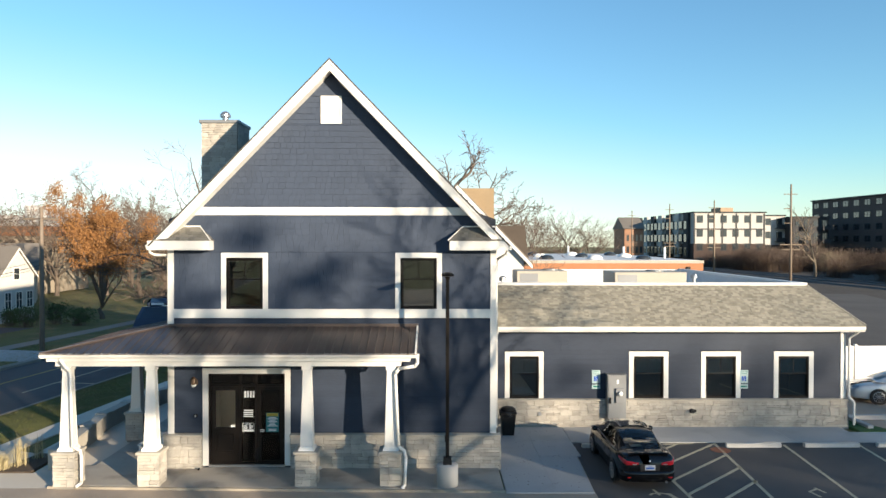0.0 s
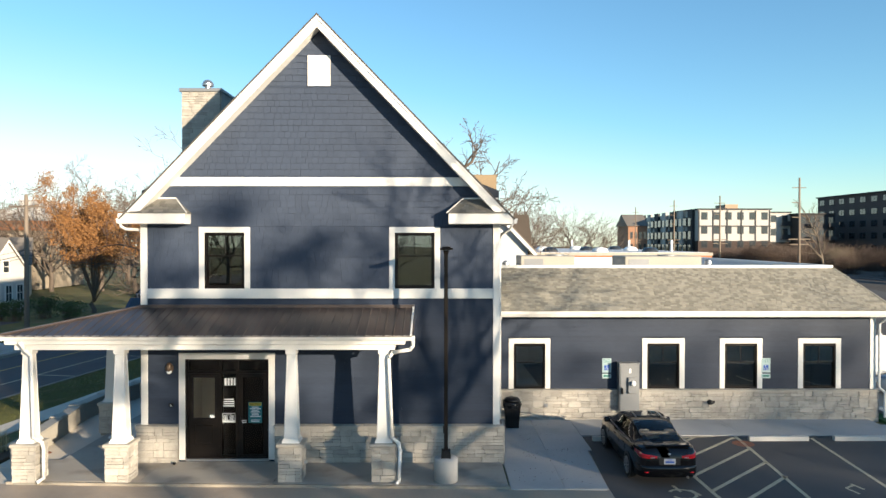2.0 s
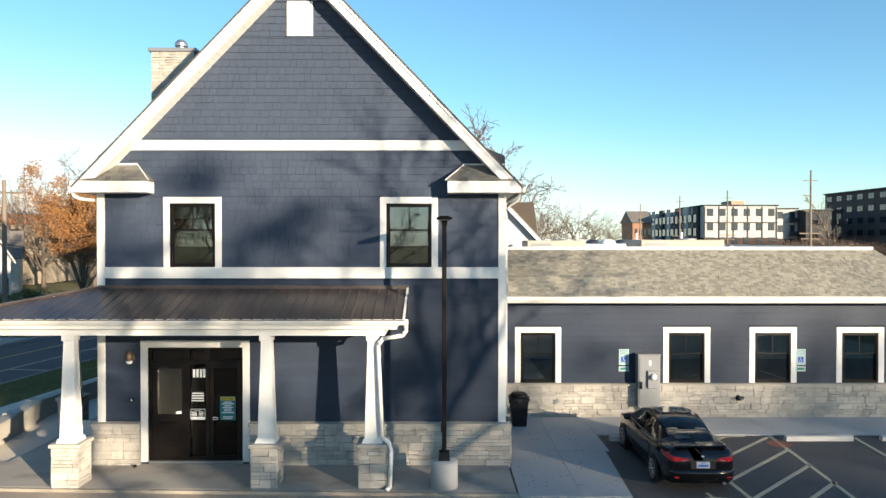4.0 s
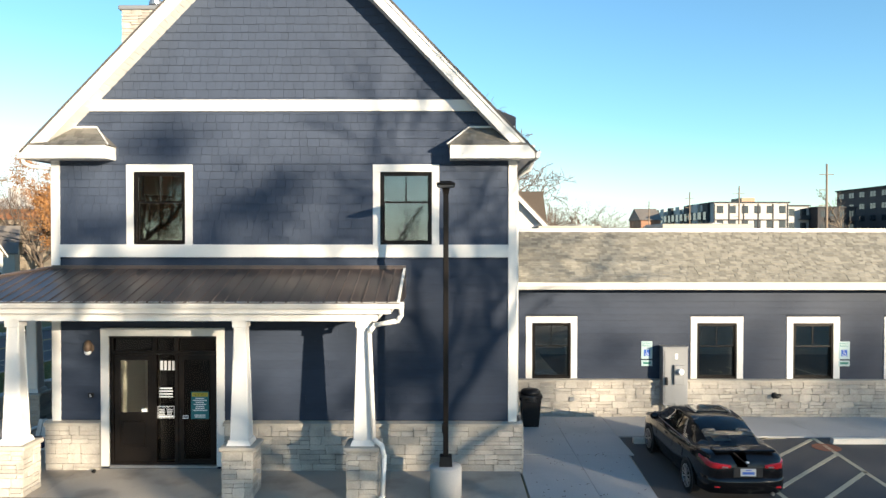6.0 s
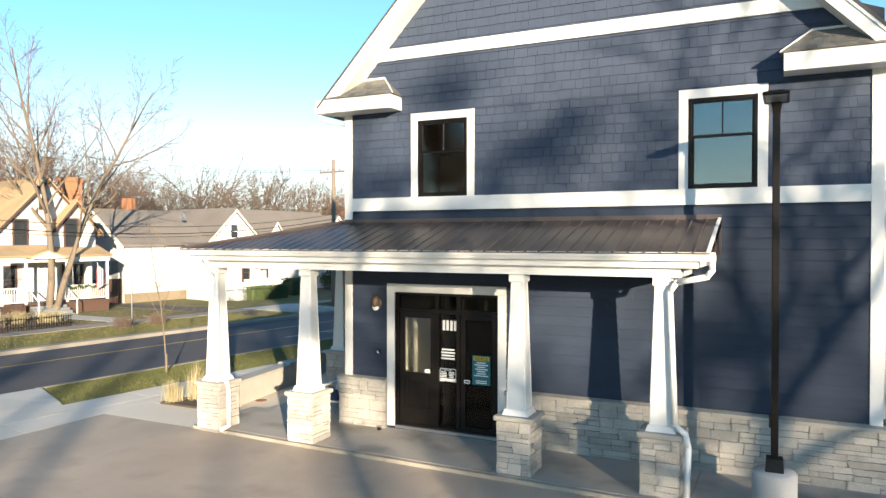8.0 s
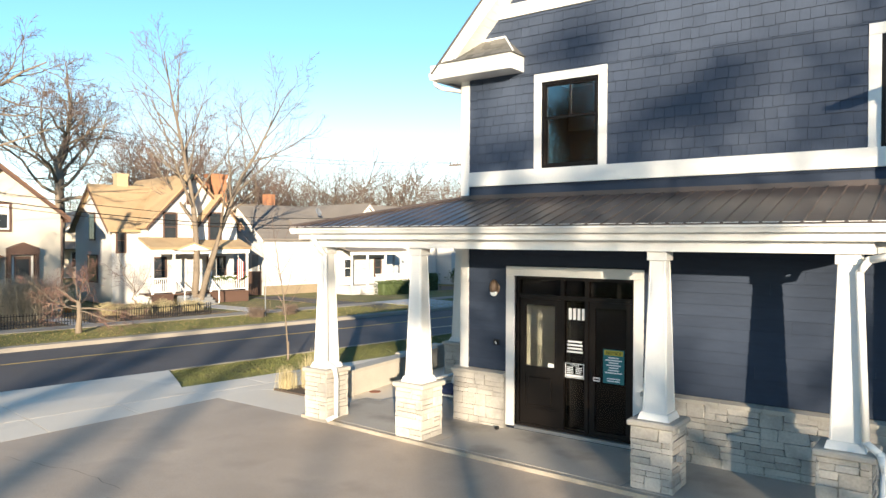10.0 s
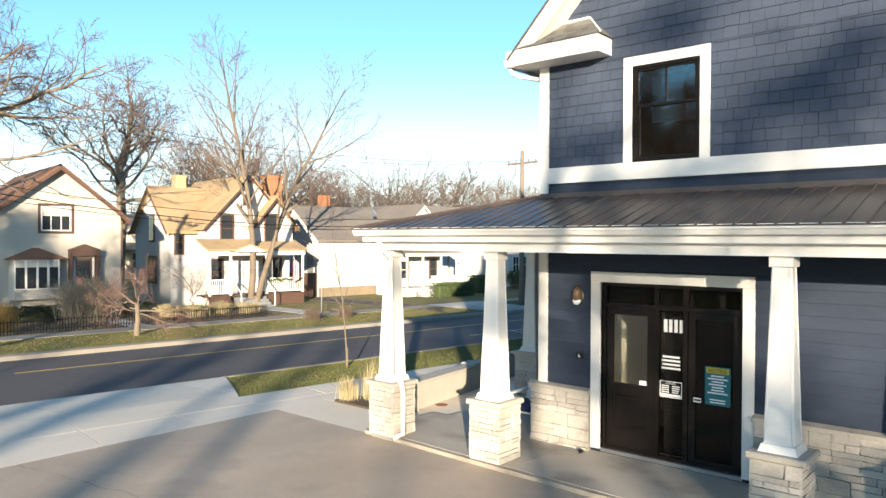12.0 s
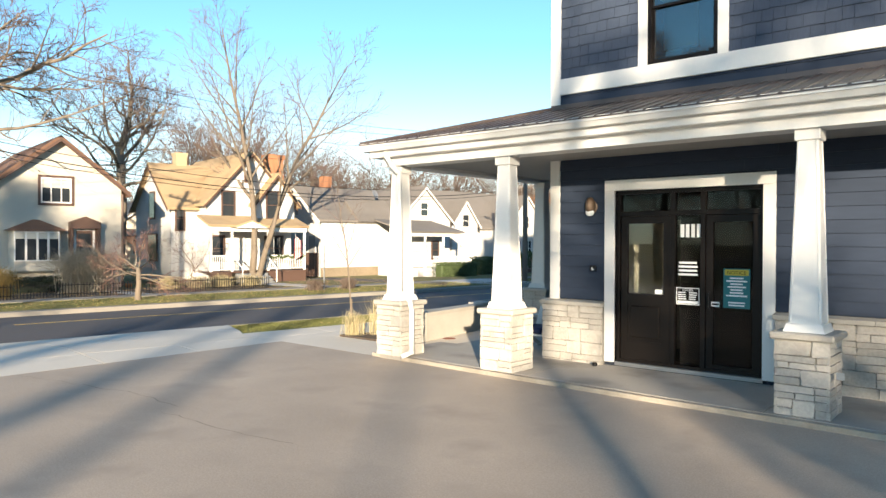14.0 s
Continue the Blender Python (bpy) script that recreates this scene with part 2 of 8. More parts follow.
def thing(name, label, category="", group="", kind="", at=(0, 0, 0)):
    """An empty that stands for one thing; parts hang under it."""
    ob = tagged(new(name), label, category, group, kind)
    ob.location = at
    ob.empty_display_size = 0.2
    return ob


def hung(name, data, parent, label="", m=None):
    """A mesh object under a parent, placed in world coordinates."""
    ob = new(name, data)
    if parent:
        ob.parent = parent
        ob.matrix_parent_inverse = parent.matrix_basis.inverted()
    if m is not None:
        ob.matrix_basis = m
    if label:
        ob["label"] = label
    return ob


def part(name, geo, material, parent, label="", smooth=False):
    return hung(name, geo.mesh(name, material, smooth), parent, label)


def solid(name, geo, material, label, category="", group="", kind="", smooth=False):
    """A thing made of one mesh."""
    return tagged(new(name, geo.mesh(name, material, smooth)), label, category, group, kind)


rnd = random.Random(7)


# ---- pieces of walls ----
STONE_UNITS = []
for _k in range(7):
    _g = Geo().cbox(0, 1, -1, 0, 0, 1, 0.07)
    _r = random.Random(40 + _k)
    _g.v = [(x + _r.uniform(-0.025, 0.025), y + (_r.uniform(-0.3, 0.12) if y < -0.5 else 0), z + _r.uniform(-0.04, 0.04)) for x, y, z in _g.v]
    STONE_UNITS.append(_g.mesh("stone", STONE))


def stones(parent, m, width, z0, z1, course=0.2, proud=0.05, seed=1):
    """Coursed ashlar on a face: m maps local x along the face, -y outward, z up."""
    r = random.Random(seed)

    def lay(x, z, w, h):
        s = Matrix.Translation((x + 0.004, 0, z + 0.004)) @ Matrix.Diagonal((w - 0.008, proud * r.uniform(0.55, 0.85), h - 0.008, 1))
        hung("stone", r.choice(STONE_UNITS), parent, "", m @ s)

    rows = max(1, round((z1 - z0) / course))
    edges = [z0 + (z1 - z0) * (k + (r.uniform(-0.12, 0.12) if 0 < k < rows else 0)) / rows for k in range(rows + 1)]
    for z, top in zip(edges, edges[1:]):
        x, h = 0.0, top - z
        while x < width - 0.01:
            w = min(r.uniform(0.2, 0.52), width - x)
            if width - x - w < 0.12:
                w = width - x
            pick = r.random()
            if pick < 0.3 or h < 0.15:
                lay(x, z, w, h)
            elif pick < 0.7 or w < 0.34:
                c = h * r.uniform(0.38, 0.62)
                lay(x, z, w, c), lay(x, z + c, w, h - c)
            else:
                c, q = h * r.uniform(0.42, 0.58), w * r.uniform(0.35, 0.65)
                lay(x, z, q, c), lay(x + q, z, w - q, c)
                lay(x, z + c, w, h - c)
            x += w


def face(x, y, angle=0):
    """Local frame of a wall face: x along, -y outward, turned by degrees."""
    return pose(x, y, 0, 0, 0, angle)


def spans(x0, x1, holes, z0, z1):
    """Stretches of a course that no hole cuts."""
    out = [(x0, x1)]
    for a, b, c, d in holes:
        if c < z1 - 0.01 and d > z0 + 0.01:
            nxt = []
            for p, q in out:
                if b <= p or a >= q:
                    nxt.append((p, q))
                else:
                    if a > p:
                        nxt.append((p, a))
                    if b < q:
                        nxt.append((b, q))
            out = nxt
    return [(p, q) for p, q in out if q - p > 0.03]


LAP = Geo().prism([(0.0, 0.0), (-0.004, 0.0), (-0.004, 0.06), (-0.03, 0.065), (-0.03, 0.09), (-0.008, 1.0), (0.0, 1.0)], 0, 0, 1).mesh("siding_board", SIDING)


def lap_siding(parent, m, x0, x1, z0, z1, holes, step=0.18, seed=1):
    r = random.Random(seed)
    k = 0
    while z0 + k * step < z1 - 0.02:
        a, b = z0 + k * step, min(z0 + (k + 1) * step + 0.012, z1)
        for p, q in spans(x0, x1, holes, a, b):
            cuts = [p]
            while q - cuts[-1] > 3.7:
                cuts.append(cuts[-1] + r.uniform(1.6, 3.6))
            cuts.append(q)
            for c, d in zip(cuts, cuts[1:]):
                hung("siding_board", LAP, parent, "", m @ Matrix.Translation((c + 0.001, 0, a)) @ Matrix.Diagonal((d - c - 0.002, 1, b - a, 1)))
        k += 1


def wall_block(x0, x1, z0, z1, holes, y0, y1):
    """A wall with openings through it, as boxes."""
    g = Geo()
    xs = sorted({x0, x1, *[v for h in holes for v in h[:2] if x0 < v < x1]})
    for a, b in zip(xs, xs[1:]):
        cut = sorted((c, d) for p, q, c, d in holes if p <= a + 1e-6 and q >= b - 1e-6)
        z = z0
        for c, d in cut:
            if c > z:
                g.box(a, b, y0, y1, z, c)
            z = d
        if z < z1:
            g.box(a, b, y0, y1, z, z1)
    return g


def ring(x0, x1, z0, z1, w, y0, y1):
    """A rectangular frame of width w."""
    vs = [(x, y, z) for y in (y0, y1) for x, z in ((x0, z0), (x1, z0), (x1, z1), (x0, z1), (x0 + w, z0 + w), (x1 - w, z0 + w), (x1 - w, z1 - w), (x0 + w, z1 - w))]
    fs = []
    for i in range(4):
        j = (i + 1) % 4
        fs += [(i, j, 4 + j, 4 + i), (8 + i, 12 + i, 12 + j, 8 + j), (i, 8 + i, 8 + j, j), (4 + i, 4 + j, 12 + j, 12 + i)]
    return Geo().add(vs, fs)


def pane(x0, x1, z0, z1, y, parent, name="pane", material=None):
    p = part(name, Geo().box(x0, x1, y, y + 0.006, z0, z1), material or GLASS, parent)
    p.visible_shadow = False
    return p


def sash_window(parent, x0, x1, z0, z1, y, trim=0.155, sill=False, muntin=True):
    """A double-hung window in a white surround; x0..z1 is the opening in the wall plane y."""
    w = part("window", ring(x0, x1, z0, z1, 0.05, y - 0.024, y + 0.09), BRONZE, parent, "dark bronze double-hung window")
    zm = z0 + (z1 - z0) * 0.585
    part("sash", ring(x0 + 0.05, x1 - 0.05, zm - 0.02, z1 - 0.05, 0.035, y + 0.005, y + 0.045), BRONZE, w)
    part("sash", ring(x0 + 0.05, x1 - 0.05, z0 + 0.05, zm + 0.02, 0.04, y + 0.047, y + 0.087), BRONZE, w)
    xm = (x0 + x1) / 2
    if muntin:
        part("muntin", Geo().box(xm - 0.012, xm + 0.012, y + 0.01, y + 0.04, zm + 0.015, z1 - 0.085), BRONZE, w)
    pane(x0 + 0.085, x1 - 0.085, zm + 0.015, z1 - 0.085, y + 0.025, w, "pane", COATED)
    pane(x0 + 0.09, x1 - 0.09, z0 + 0.09, zm - 0.02, y + 0.066, w, "pane", COATED)
    t = trim
    part("trim_board", Geo().cbox(x0 - t, x0, y - 0.036, y, z0, z1, 0.004), WHITE, parent)
    part("trim_board", Geo().cbox(x1, x1 + t, y - 0.036, y, z0, z1, 0.004), WHITE, parent)
    part("trim_board", Geo().cbox(x0 - t, x1 + t, y - 0.038, y, z1, z1 + t, 0.004), WHITE, parent)
    return w


def room(x0, x1, y0, y1, z0, z1, material, parent, name="interior"):
    """Inside faces of a room behind windows, open to the front, with thickness."""
    g = Geo()
    g.box(x0 - 0.1, x0, y0, y1, z0, z1).box(x1, x1 + 0.1, y0, y1, z0, z1).box(x0 - 0.1, x1 + 0.1, y1, y1 + 0.1, z0, z1)
    g.box(x0 - 0.1, x1 + 0.1, y0, y1 + 0.1, z0 - 0.1, z0).box(x0 - 0.1, x1 + 0.1, y0, y1 + 0.1, z1, z1 + 0.1)
    return part(name, g, material, parent)


# ---- the office building: main gabled block ----
office = thing("office_building", "slate-blue gabled office building with white trim and stone base", "building")
HX0, HX1, HY0, HY1 = -4.88, 4.92, 20.0, 34.0
DOOR = (-3.70, -1.41, 0.0, 2.77)
WIN_L, WIN_R = (-3.155, -2.065, 4.71, 6.245), (2.06, 3.15, 4.71, 6.245)
front = part("wall", wall_block(HX0, HX1, -0.3, 7.4, [(-3.70, -1.41, -0.02, 2.77), WIN_L, WIN_R], HY0, HY0 + 0.2)
             .prism([(HX0, 7.4), (HX1, 7.4), (4.3, 7.65), (0, 11.95), (-4.3, 7.65)], 1, HY0, HY0 + 0.2), BACKING, office, "front wall in dark slate-blue siding and shakes")
part("wall", Geo().box(HX0, HX0 + 0.2, HY0 + 0.2, HY1, -0.3, 6.9), SIDING, office, "slate-blue side wall")
part("wall", Geo().box(HX1 - 0.2, HX1, HY0 + 0.2, HY1, -0.3, 6.9), SIDING, office, "slate-blue side wall")
part("wall", Geo().box(HX0 + 0.2, HX1 - 0.2, HY1 - 0.2, HY1, -0.3, 7.0).prism([(HX0 + 0.3, 7.0), (HX1 - 0.3, 7.0), (0, 11.7)], 1, HY1 - 0.2, HY1), SIDING, office, "slate-blue back wall")
part("floor_slab", Geo().box(HX0 + 0.2, HX1 - 0.2, HY0 + 0.2, HY1 - 0.2, 4.2, 4.4), ROOM, office)

# white bands and corner boards
for a, b in ((HX0 - 0.025, HX0 + 0.16), (HX1 - 0.16, HX1 + 0.025)):
    part("corner_board", Geo().cbox(a, b, HY0 - 0.045, HY0 + 0.12, 0.97, 6.55, 0.005), WHITE, office)
part("trim_board", Geo().cbox(HX0 + 0.16, HX1 - 0.16, HY0 - 0.05, HY0, 4.44, 4.71, 0.006), WHITE, office, "white belt board")
part("trim_board", Geo().cbox(-4.28, 4.28, HY0 - 0.05, HY0, 7.52, 7.76, 0.006), WHITE, office, "white gable belt board")
part("gable_vent", ring(-0.32, 0.30, 10.26, 11.09, 0.05, HY0 - 0.05, HY0).box(-0.27, 0.25, HY0 - 0.03, HY0, 10.31, 11.04), WHITE, office, "plain white square gable vent cover")
sash_window(office, *WIN_L, HY0)
sash_window(office, *WIN_R, HY0)
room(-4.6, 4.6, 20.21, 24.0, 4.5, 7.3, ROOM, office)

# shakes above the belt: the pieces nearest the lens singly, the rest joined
SHAKE_GEO = [(0.0, 0.0), (-0.024, 0.0), (-0.024, 0.02), (-0.006, 1.0), (0.0, 1.0)]
SHAKE_UNIT = Geo().prism(SHAKE_GEO, 0, 0, 1).mesh("shake", SHAKE)
_holes = [(-3.31, -1.91, 4.6, 6.40), (1.905, 3.305, 4.6, 6.40), (-9, 9, 7.52, 7.76), (-0.32, 0.30, 10.26, 11.09)]
_cuts = sorted({h[i] for h in _holes for i in (2, 3)})
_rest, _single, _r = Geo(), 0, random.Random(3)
COURSE = 0.172
for _k in range(44):
    _z = 4.71 + _k * COURSE
    if _z > 11.7:
        break
    _half = min(HX1 - 0.16, 11.90 - _z)
    _edges = [_z] + [c for c in _cuts if _z + 0.012 < c < _z + COURSE - 0.012] + [_z + COURSE]
    _x = -_half - _r.uniform(0, 0.15)
    _joints = []
    while _x < _half:
        _joints.append(_x)
        _x += _r.choice((0.14, 0.17, 0.19, 0.22, 0.27)) * _r.uniform(0.92, 1.08)
    _joints.append(_half)
    _drops = [_r.uniform(-0.006, 0.006) for _ in _joints]
    for _z0, _z1 in zip(_edges, _edges[1:]):
        _free = spans(-_half, _half, _holes, _z0, _z1)
        _lap = 0.014 if _z1 == _edges[-1] else 0.0
        for (_j, _a), _b in zip(enumerate(_joints), _joints[1:]):
            for _p, _q in _free:
                _c, _d = max(_a, _p), min(_b, _q)
                if _d - _c < 0.012:
                    continue
                _low = _z0 + (_drops[_j] if _z0 == _z else 0.0)
                _tall = _z1 + _lap - _low
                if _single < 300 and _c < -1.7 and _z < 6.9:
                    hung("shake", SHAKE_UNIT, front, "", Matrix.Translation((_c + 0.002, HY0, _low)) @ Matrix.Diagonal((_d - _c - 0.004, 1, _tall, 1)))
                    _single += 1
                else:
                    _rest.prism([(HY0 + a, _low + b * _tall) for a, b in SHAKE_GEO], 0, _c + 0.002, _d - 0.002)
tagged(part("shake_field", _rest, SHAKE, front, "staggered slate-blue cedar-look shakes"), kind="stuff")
lap_siding(front, face(0, HY0), HX0 + 0.16, HX1 - 0.16, 0.98, 4.44, [(-3.87, -1.24, -1, 2.94)], seed=2)

# stone base of the front wall, with a sloped cap
for a, b, s in ((-5.02, -3.88, 11), (-1.23, 5.05, 12)):
    part("stone_backing", Geo().box(a, b, HY0 - 0.06, HY0, -0.3, 0.88), MORTAR, office)
    base = part("stone_base", Geo().box(a + 0.01, b - 0.01, HY0 - 0.07, HY0 - 0.06, -0.2, 0.87), MORTAR, office, "buff ashlar stone base")
    stones(base, face(a, HY0 - 0.07), b - a, -0.12, 0.88, 0.2, 0.05, s)
    x = a - 0.02
    while x < b:
        w = min(0.62, b + 0.02 - x)
        part("cap_stone", Geo().prism([(HY0, 0.885), (HY0 - 0.15, 0.885), (HY0 - 0.15, 0.945), (HY0, 0.975)], 0, x + 0.003, x + w - 0.003), CAPSTONE, office)
        x += w
stones(base, face(5.05, HY0 - 0.06, 90), 3.0, -0.12, 0.88, 0.2, 0.05, 17)

# main roof: shingle skin over a white boxed rake with sloped soffit
OV = 19.55
PITCH = (12.12 - 6.62) / 5.32
roof = part("roof", Geo().prism([(0, 12.12), (5.32, 6.62), (5.29, 6.58), (0, 12.067), (-5.29, 6.58), (-5.32, 6.62)], 1, OV - 0.03, HY1 + 0.5), ROOFDARK, office, "grey shingle gable roof")
part("rake_board", Geo().prism([(0, 12.065), (5.27, 6.62), (5.27, 6.50), (5.06, 6.50), (0, 11.75), (-5.06, 6.50), (-5.27, 6.50), (-5.27, 6.62)], 1, OV, OV + 0.05), WHITE, office, "white raking fascia")
part("rake_moulding", Geo().prism([(0, 12.06), (5.25, 6.63), (5.25, 6.56), (0, 11.97), (-5.25, 6.56), (-5.25, 6.63)], 1, OV - 0.022, OV), WHITE, office, "white moulding along the rake")
part("soffit", Geo().prism([(0, 12.055), (5.25, 6.61), (5.25, 6.52), (5.06, 6.52), (0, 11.78), (-5.06, 6.52), (-5.25, 6.52), (-5.25, 6.61)], 1, OV + 0.05, HY1 + 0.45), WHITE, office, "white vented soffit")
for s in (-1, 1):
    for k in range(46):
        d, e = (0.35 + k * 0.15) * 0.7, (0.485 + k * 0.15) * 0.7
        part("soffit_panel", Geo().prism([(s * d, 11.765 - d * PITCH), (s * e, 11.765 - e * PITCH), (s * e, 11.745 - e * PITCH), (s * d, 11.745 - d * PITCH)][::s], 1, OV + 0.06, 19.99), WHITE, office)
    part("gutter", Geo().prism([(s * 5.29, 6.49), (s * 5.29, 6.62), (s * 5.39, 6.62), (s * 5.36, 6.49)], 1, OV, HY1), WHITE, office, "white eaves gutter")
part("downspout", Geo().tube([(-5.30, 19.62, 6.50), (-5.29, 19.64, 6.40), (-5.2, 19.72, 6.34), (-5.0, 20.10, 6.32), (-4.94, 20.2, 6.2), (-4.94, 20.2, 4.3)], 0.042, 8), WHITE, office, "white downspout elbow under the eave", True)
part("downspout", Geo().tube([(5.32, 20.3, 6.50), (5.26, 20.35, 6.34), (5.02, 20.4, 6.2), (4.98, 20.42, 6.0), (4.98, 20.42, 1.0)], 0.042, 8), WHITE, office, "white downspout on the side wall", True)

# cornice returns with small hipped roofs
for s in (-1, 1):
    part("cornice_return", Geo().cbox(min(s * 3.53, s * 5.33), max(s * 3.53, s * 5.265), OV - 0.026, 20.0, 6.478, 6.755, 0.006), WHITE, office, "white cornice return")
    g = Geo().add([(s * 3.49, OV - 0.04, 6.757), (s * 5.14, OV - 0.04, 6.757), (s * 5.14, 20.0, 6.757), (s * 3.49, 20.0, 6.757), (s * 3.93, 20.0, 7.17), (s * 4.75, 20.0, 7.17)],
                  [(0, 1, 5, 4), (1, 2, 5), (2, 3, 4, 5), (3, 0, 4), (0, 3, 2, 1)])
    lid = part("return_roof", g, RETURN_SHINGLE, office, "small shingled return roof")
    for k in range(5):
        f0, f1 = k / 5, min(1.0, (k + 1) / 5 + 0.03)
        x = 3.50 + 0.44 * f0
        while x < 5.14 - 0.42 * f0:
            w = min(rnd.uniform(0.12, 0.26), 5.14 - 0.42 * f0 - x)
            t = rnd.choice((0.5, 1.0))
            part("shingle", Geo().add([(s * px, OV - 0.045 + 0.495 * f - o * 0.010 * t, 6.76 + 0.41 * f + o * 0.012 * t) for o in (0, 1) for px, f in ((x, f0), (x + w - 0.004, f0), (max(x + w - 0.004, 3.50 + 0.44 * f1), f1), (max(x, 3.50 + 0.44 * f1), f1))],
                                      [(0, 1, 2, 3), (4, 7, 6, 5), (0, 4, 5, 1), (1, 5, 6, 2), (2, 6, 7, 3), (3, 7, 4, 0)]), RETURN_SHINGLE, lid)
            x += w
    part("flashing", Geo().tube([(s * 3.475, OV - 0.05, 6.77), (s * 3.93, 19.985, 7.185)], 0.016, 6).tube([(s * 3.93, 19.985, 7.185), (s * 4.9, 19.985, 7.185)], 0.025, 6), WHITE, office)

# chimneys
chim = part("chimney", Geo().box(-5.16, -3.90, 23.9, 25.35, 6.0, 10.9), MORTAR, office, "buff stone chimney with metal cap")
stones(chim, face(-5.16, 23.89), 1.26, 7.0, 10.9, 0.17, 0.04, 21)
stones(chim, face(-3.89, 23.9, 90), 1.45, 7.0, 10.9, 0.17, 0.04, 22)
part("chimney_cap", Geo().cbox(-5.24, -3.82, 23.82, 25.43, 10.9, 11.02, 0.02), GREYMETAL, chim)
part("flue", Geo().lathe(-4.5, 24.5, [(0.11, 11.02), (0.11, 11.2), (0.19, 11.22), (0.19, 11.3), (0.12, 11.4), (0.02, 11.44)], 14), GALV, chim)

# ---- the entrance ----
YD = HY0 + 0.11
for a, b in ((DOOR[0] - 0.17, DOOR[0]), (DOOR[1], DOOR[1] + 0.17)):
    part("trim_board", Geo().cbox(a, b, HY0 - 0.045, HY0 + 0.11, 0.0, 2.77, 0.005), WHITE, office)
part("trim_board", Geo().cbox(DOOR[0] - 0.17, DOOR[1] + 0.17, HY0 - 0.048, HY0 + 0.11, 2.77, 2.94, 0.005), WHITE, office)
entry = part("entrance", ring(DOOR[0], DOOR[1], 0.0, 2.77, 0.06, YD - 0.06, YD + 0.06), BRONZE, office, "dark bronze entrance frame with transoms")
part("transom_bar", Geo().box(DOOR[0] + 0.06, DOOR[1] - 0.06, YD - 0.05, YD + 0.05, 2.36, 2.43), BRONZE, entry)
for a, b in ((0.06, 2.36), (2.43, 2.71)):
    part("mullion", Geo().box(-2.80, -2.73, YD - 0.05, YD + 0.05, a, b), BRONZE, entry)
    part("mullion", Geo().box(-2.33, -2.26, YD - 0.05, YD + 0.05, a, b), BRONZE, entry)
for a, b in ((-3.64, -2.80), (-2.73, -2.33), (-2.26, -1.47)):
    pane(a, b, 2.43, 2.71, YD, entry, "transom_pane", DARKPANE)
pane(-2.73, -2.33, 0.10, 2.36, YD, entry, "sidelight_pane", DARKPANE)
left = part("door_leaf", ring(-3.63, -2.81, 0.02, 2.35, 0.11, YD - 0.03, YD + 0.02).box(-3.52, -2.92, YD - 0.03, YD + 0.02, 0.13, 0.36)
            .box(-3.52, -2.92, YD - 0.02, YD + 0.015, 0.36, 1.03).box(-3.52, -2.92, YD - 0.03, YD + 0.02, 0.98, 1.12), BRONZE, office, "dark door leaf with glazed upper half")
part("door_panel", Geo().cbox(-3.46, -2.98, YD - 0.045, YD - 0.02, 0.42, 0.93, 0.015), BRONZE, left)
pane(-3.52, -2.92, 1.12, 2.24, YD - 0.005, left)
leaf = part("door_leaf", ring(-2.25, -1.48, 0.02, 2.35, 0.10, YD - 0.03, YD + 0.02), BRONZE, office, "dark glazed door leaf")
pane(-2.15, -1.58, 0.12, 2.25, YD - 0.005, leaf, "pane", DARKPANE)
part("handle", Geo().tube([(-2.19, YD - 0.03, 0.95), (-2.19, YD - 0.08, 0.97), (-2.19, YD - 0.08, 1.18), (-2.19, YD - 0.03, 1.2)], 0.012), BLACK, leaf)
part("threshold", Geo().cbox(DOOR[0], DOOR[1], YD - 0.12, YD + 0.08, -0.05, 0.012, 0.004), GALV, office, "metal door sill")
room(-4.3, -0.8, 20.22, 23.2, 0.0, 3.1, PALEROOM, office, "vestibule")
part("floor_mat", Geo().box(-3.7, -1.4, 20.4, 22.0, 0.001, 0.012), BLACK, office)
# added sheets, coloured near-black for the gloom deeper inside
part("inner_screen", Geo().box(-2.78, -0.8, 20.42, 20.47, 0.0, 3.1), ROOM, office, "added near-black sheet for the unlit room behind the glazing")
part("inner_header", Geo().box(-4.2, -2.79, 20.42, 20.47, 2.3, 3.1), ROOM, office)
for a, b in ((0.22, 0.34),):
    part("picture", Geo().cbox(-3.1, -2.78, 23.14, 23.19, 1.45, 1.95, 0.01), BLACK, office)

# ---- the porch ----
EAVE_Y, EAVE_X, SLAB = 18.1, -7.7, -0.06
porch_beam = part("porch_beam", Geo().box(-7.42, 2.15, 18.38, 18.74, 3.27, 3.46).box(-7.42, -7.06, 18.74, 23.6, 3.27, 3.46).box(1.85, 2.15, 18.74, 20.0, 3.27, 3.46), WHITE, office, "white boxed porch beam")
# an even mid-grey, darker than the white beams round it
part("porch_ceiling", Geo().box(-7.06, 1.85, 18.74, 20.0, 3.33, 3.38).box(-7.06, HX0, 20.0, 23.6, 3.33, 3.38), mat("grey_ceiling", (0.32, 0.31, 0.29), 0.6, fine=(12, 0.1)), office, "grey porch ceiling")
part("porch_fascia", Geo().cbox(-7.6, 2.42, 18.24, 18.4, 3.42, 3.56, 0.008).cbox(-7.6, -7.44, 18.4, 23.8, 3.42, 3.56, 0.008).cbox(2.26, 2.42, 18.4, 20.0, 3.42, 3.56, 0.008), WHITE, office, "white porch fascia")
part("gutter", Geo().prism([(18.24, 3.53), (18.14, 3.53), (18.10, 3.60), (18.08, 3.60), (18.08, 3.66), (18.10, 3.66), (18.12, 3.62), (18.24, 3.62)], 0, EAVE_X, 2.67), WHITE, office, "white half-round gutter")
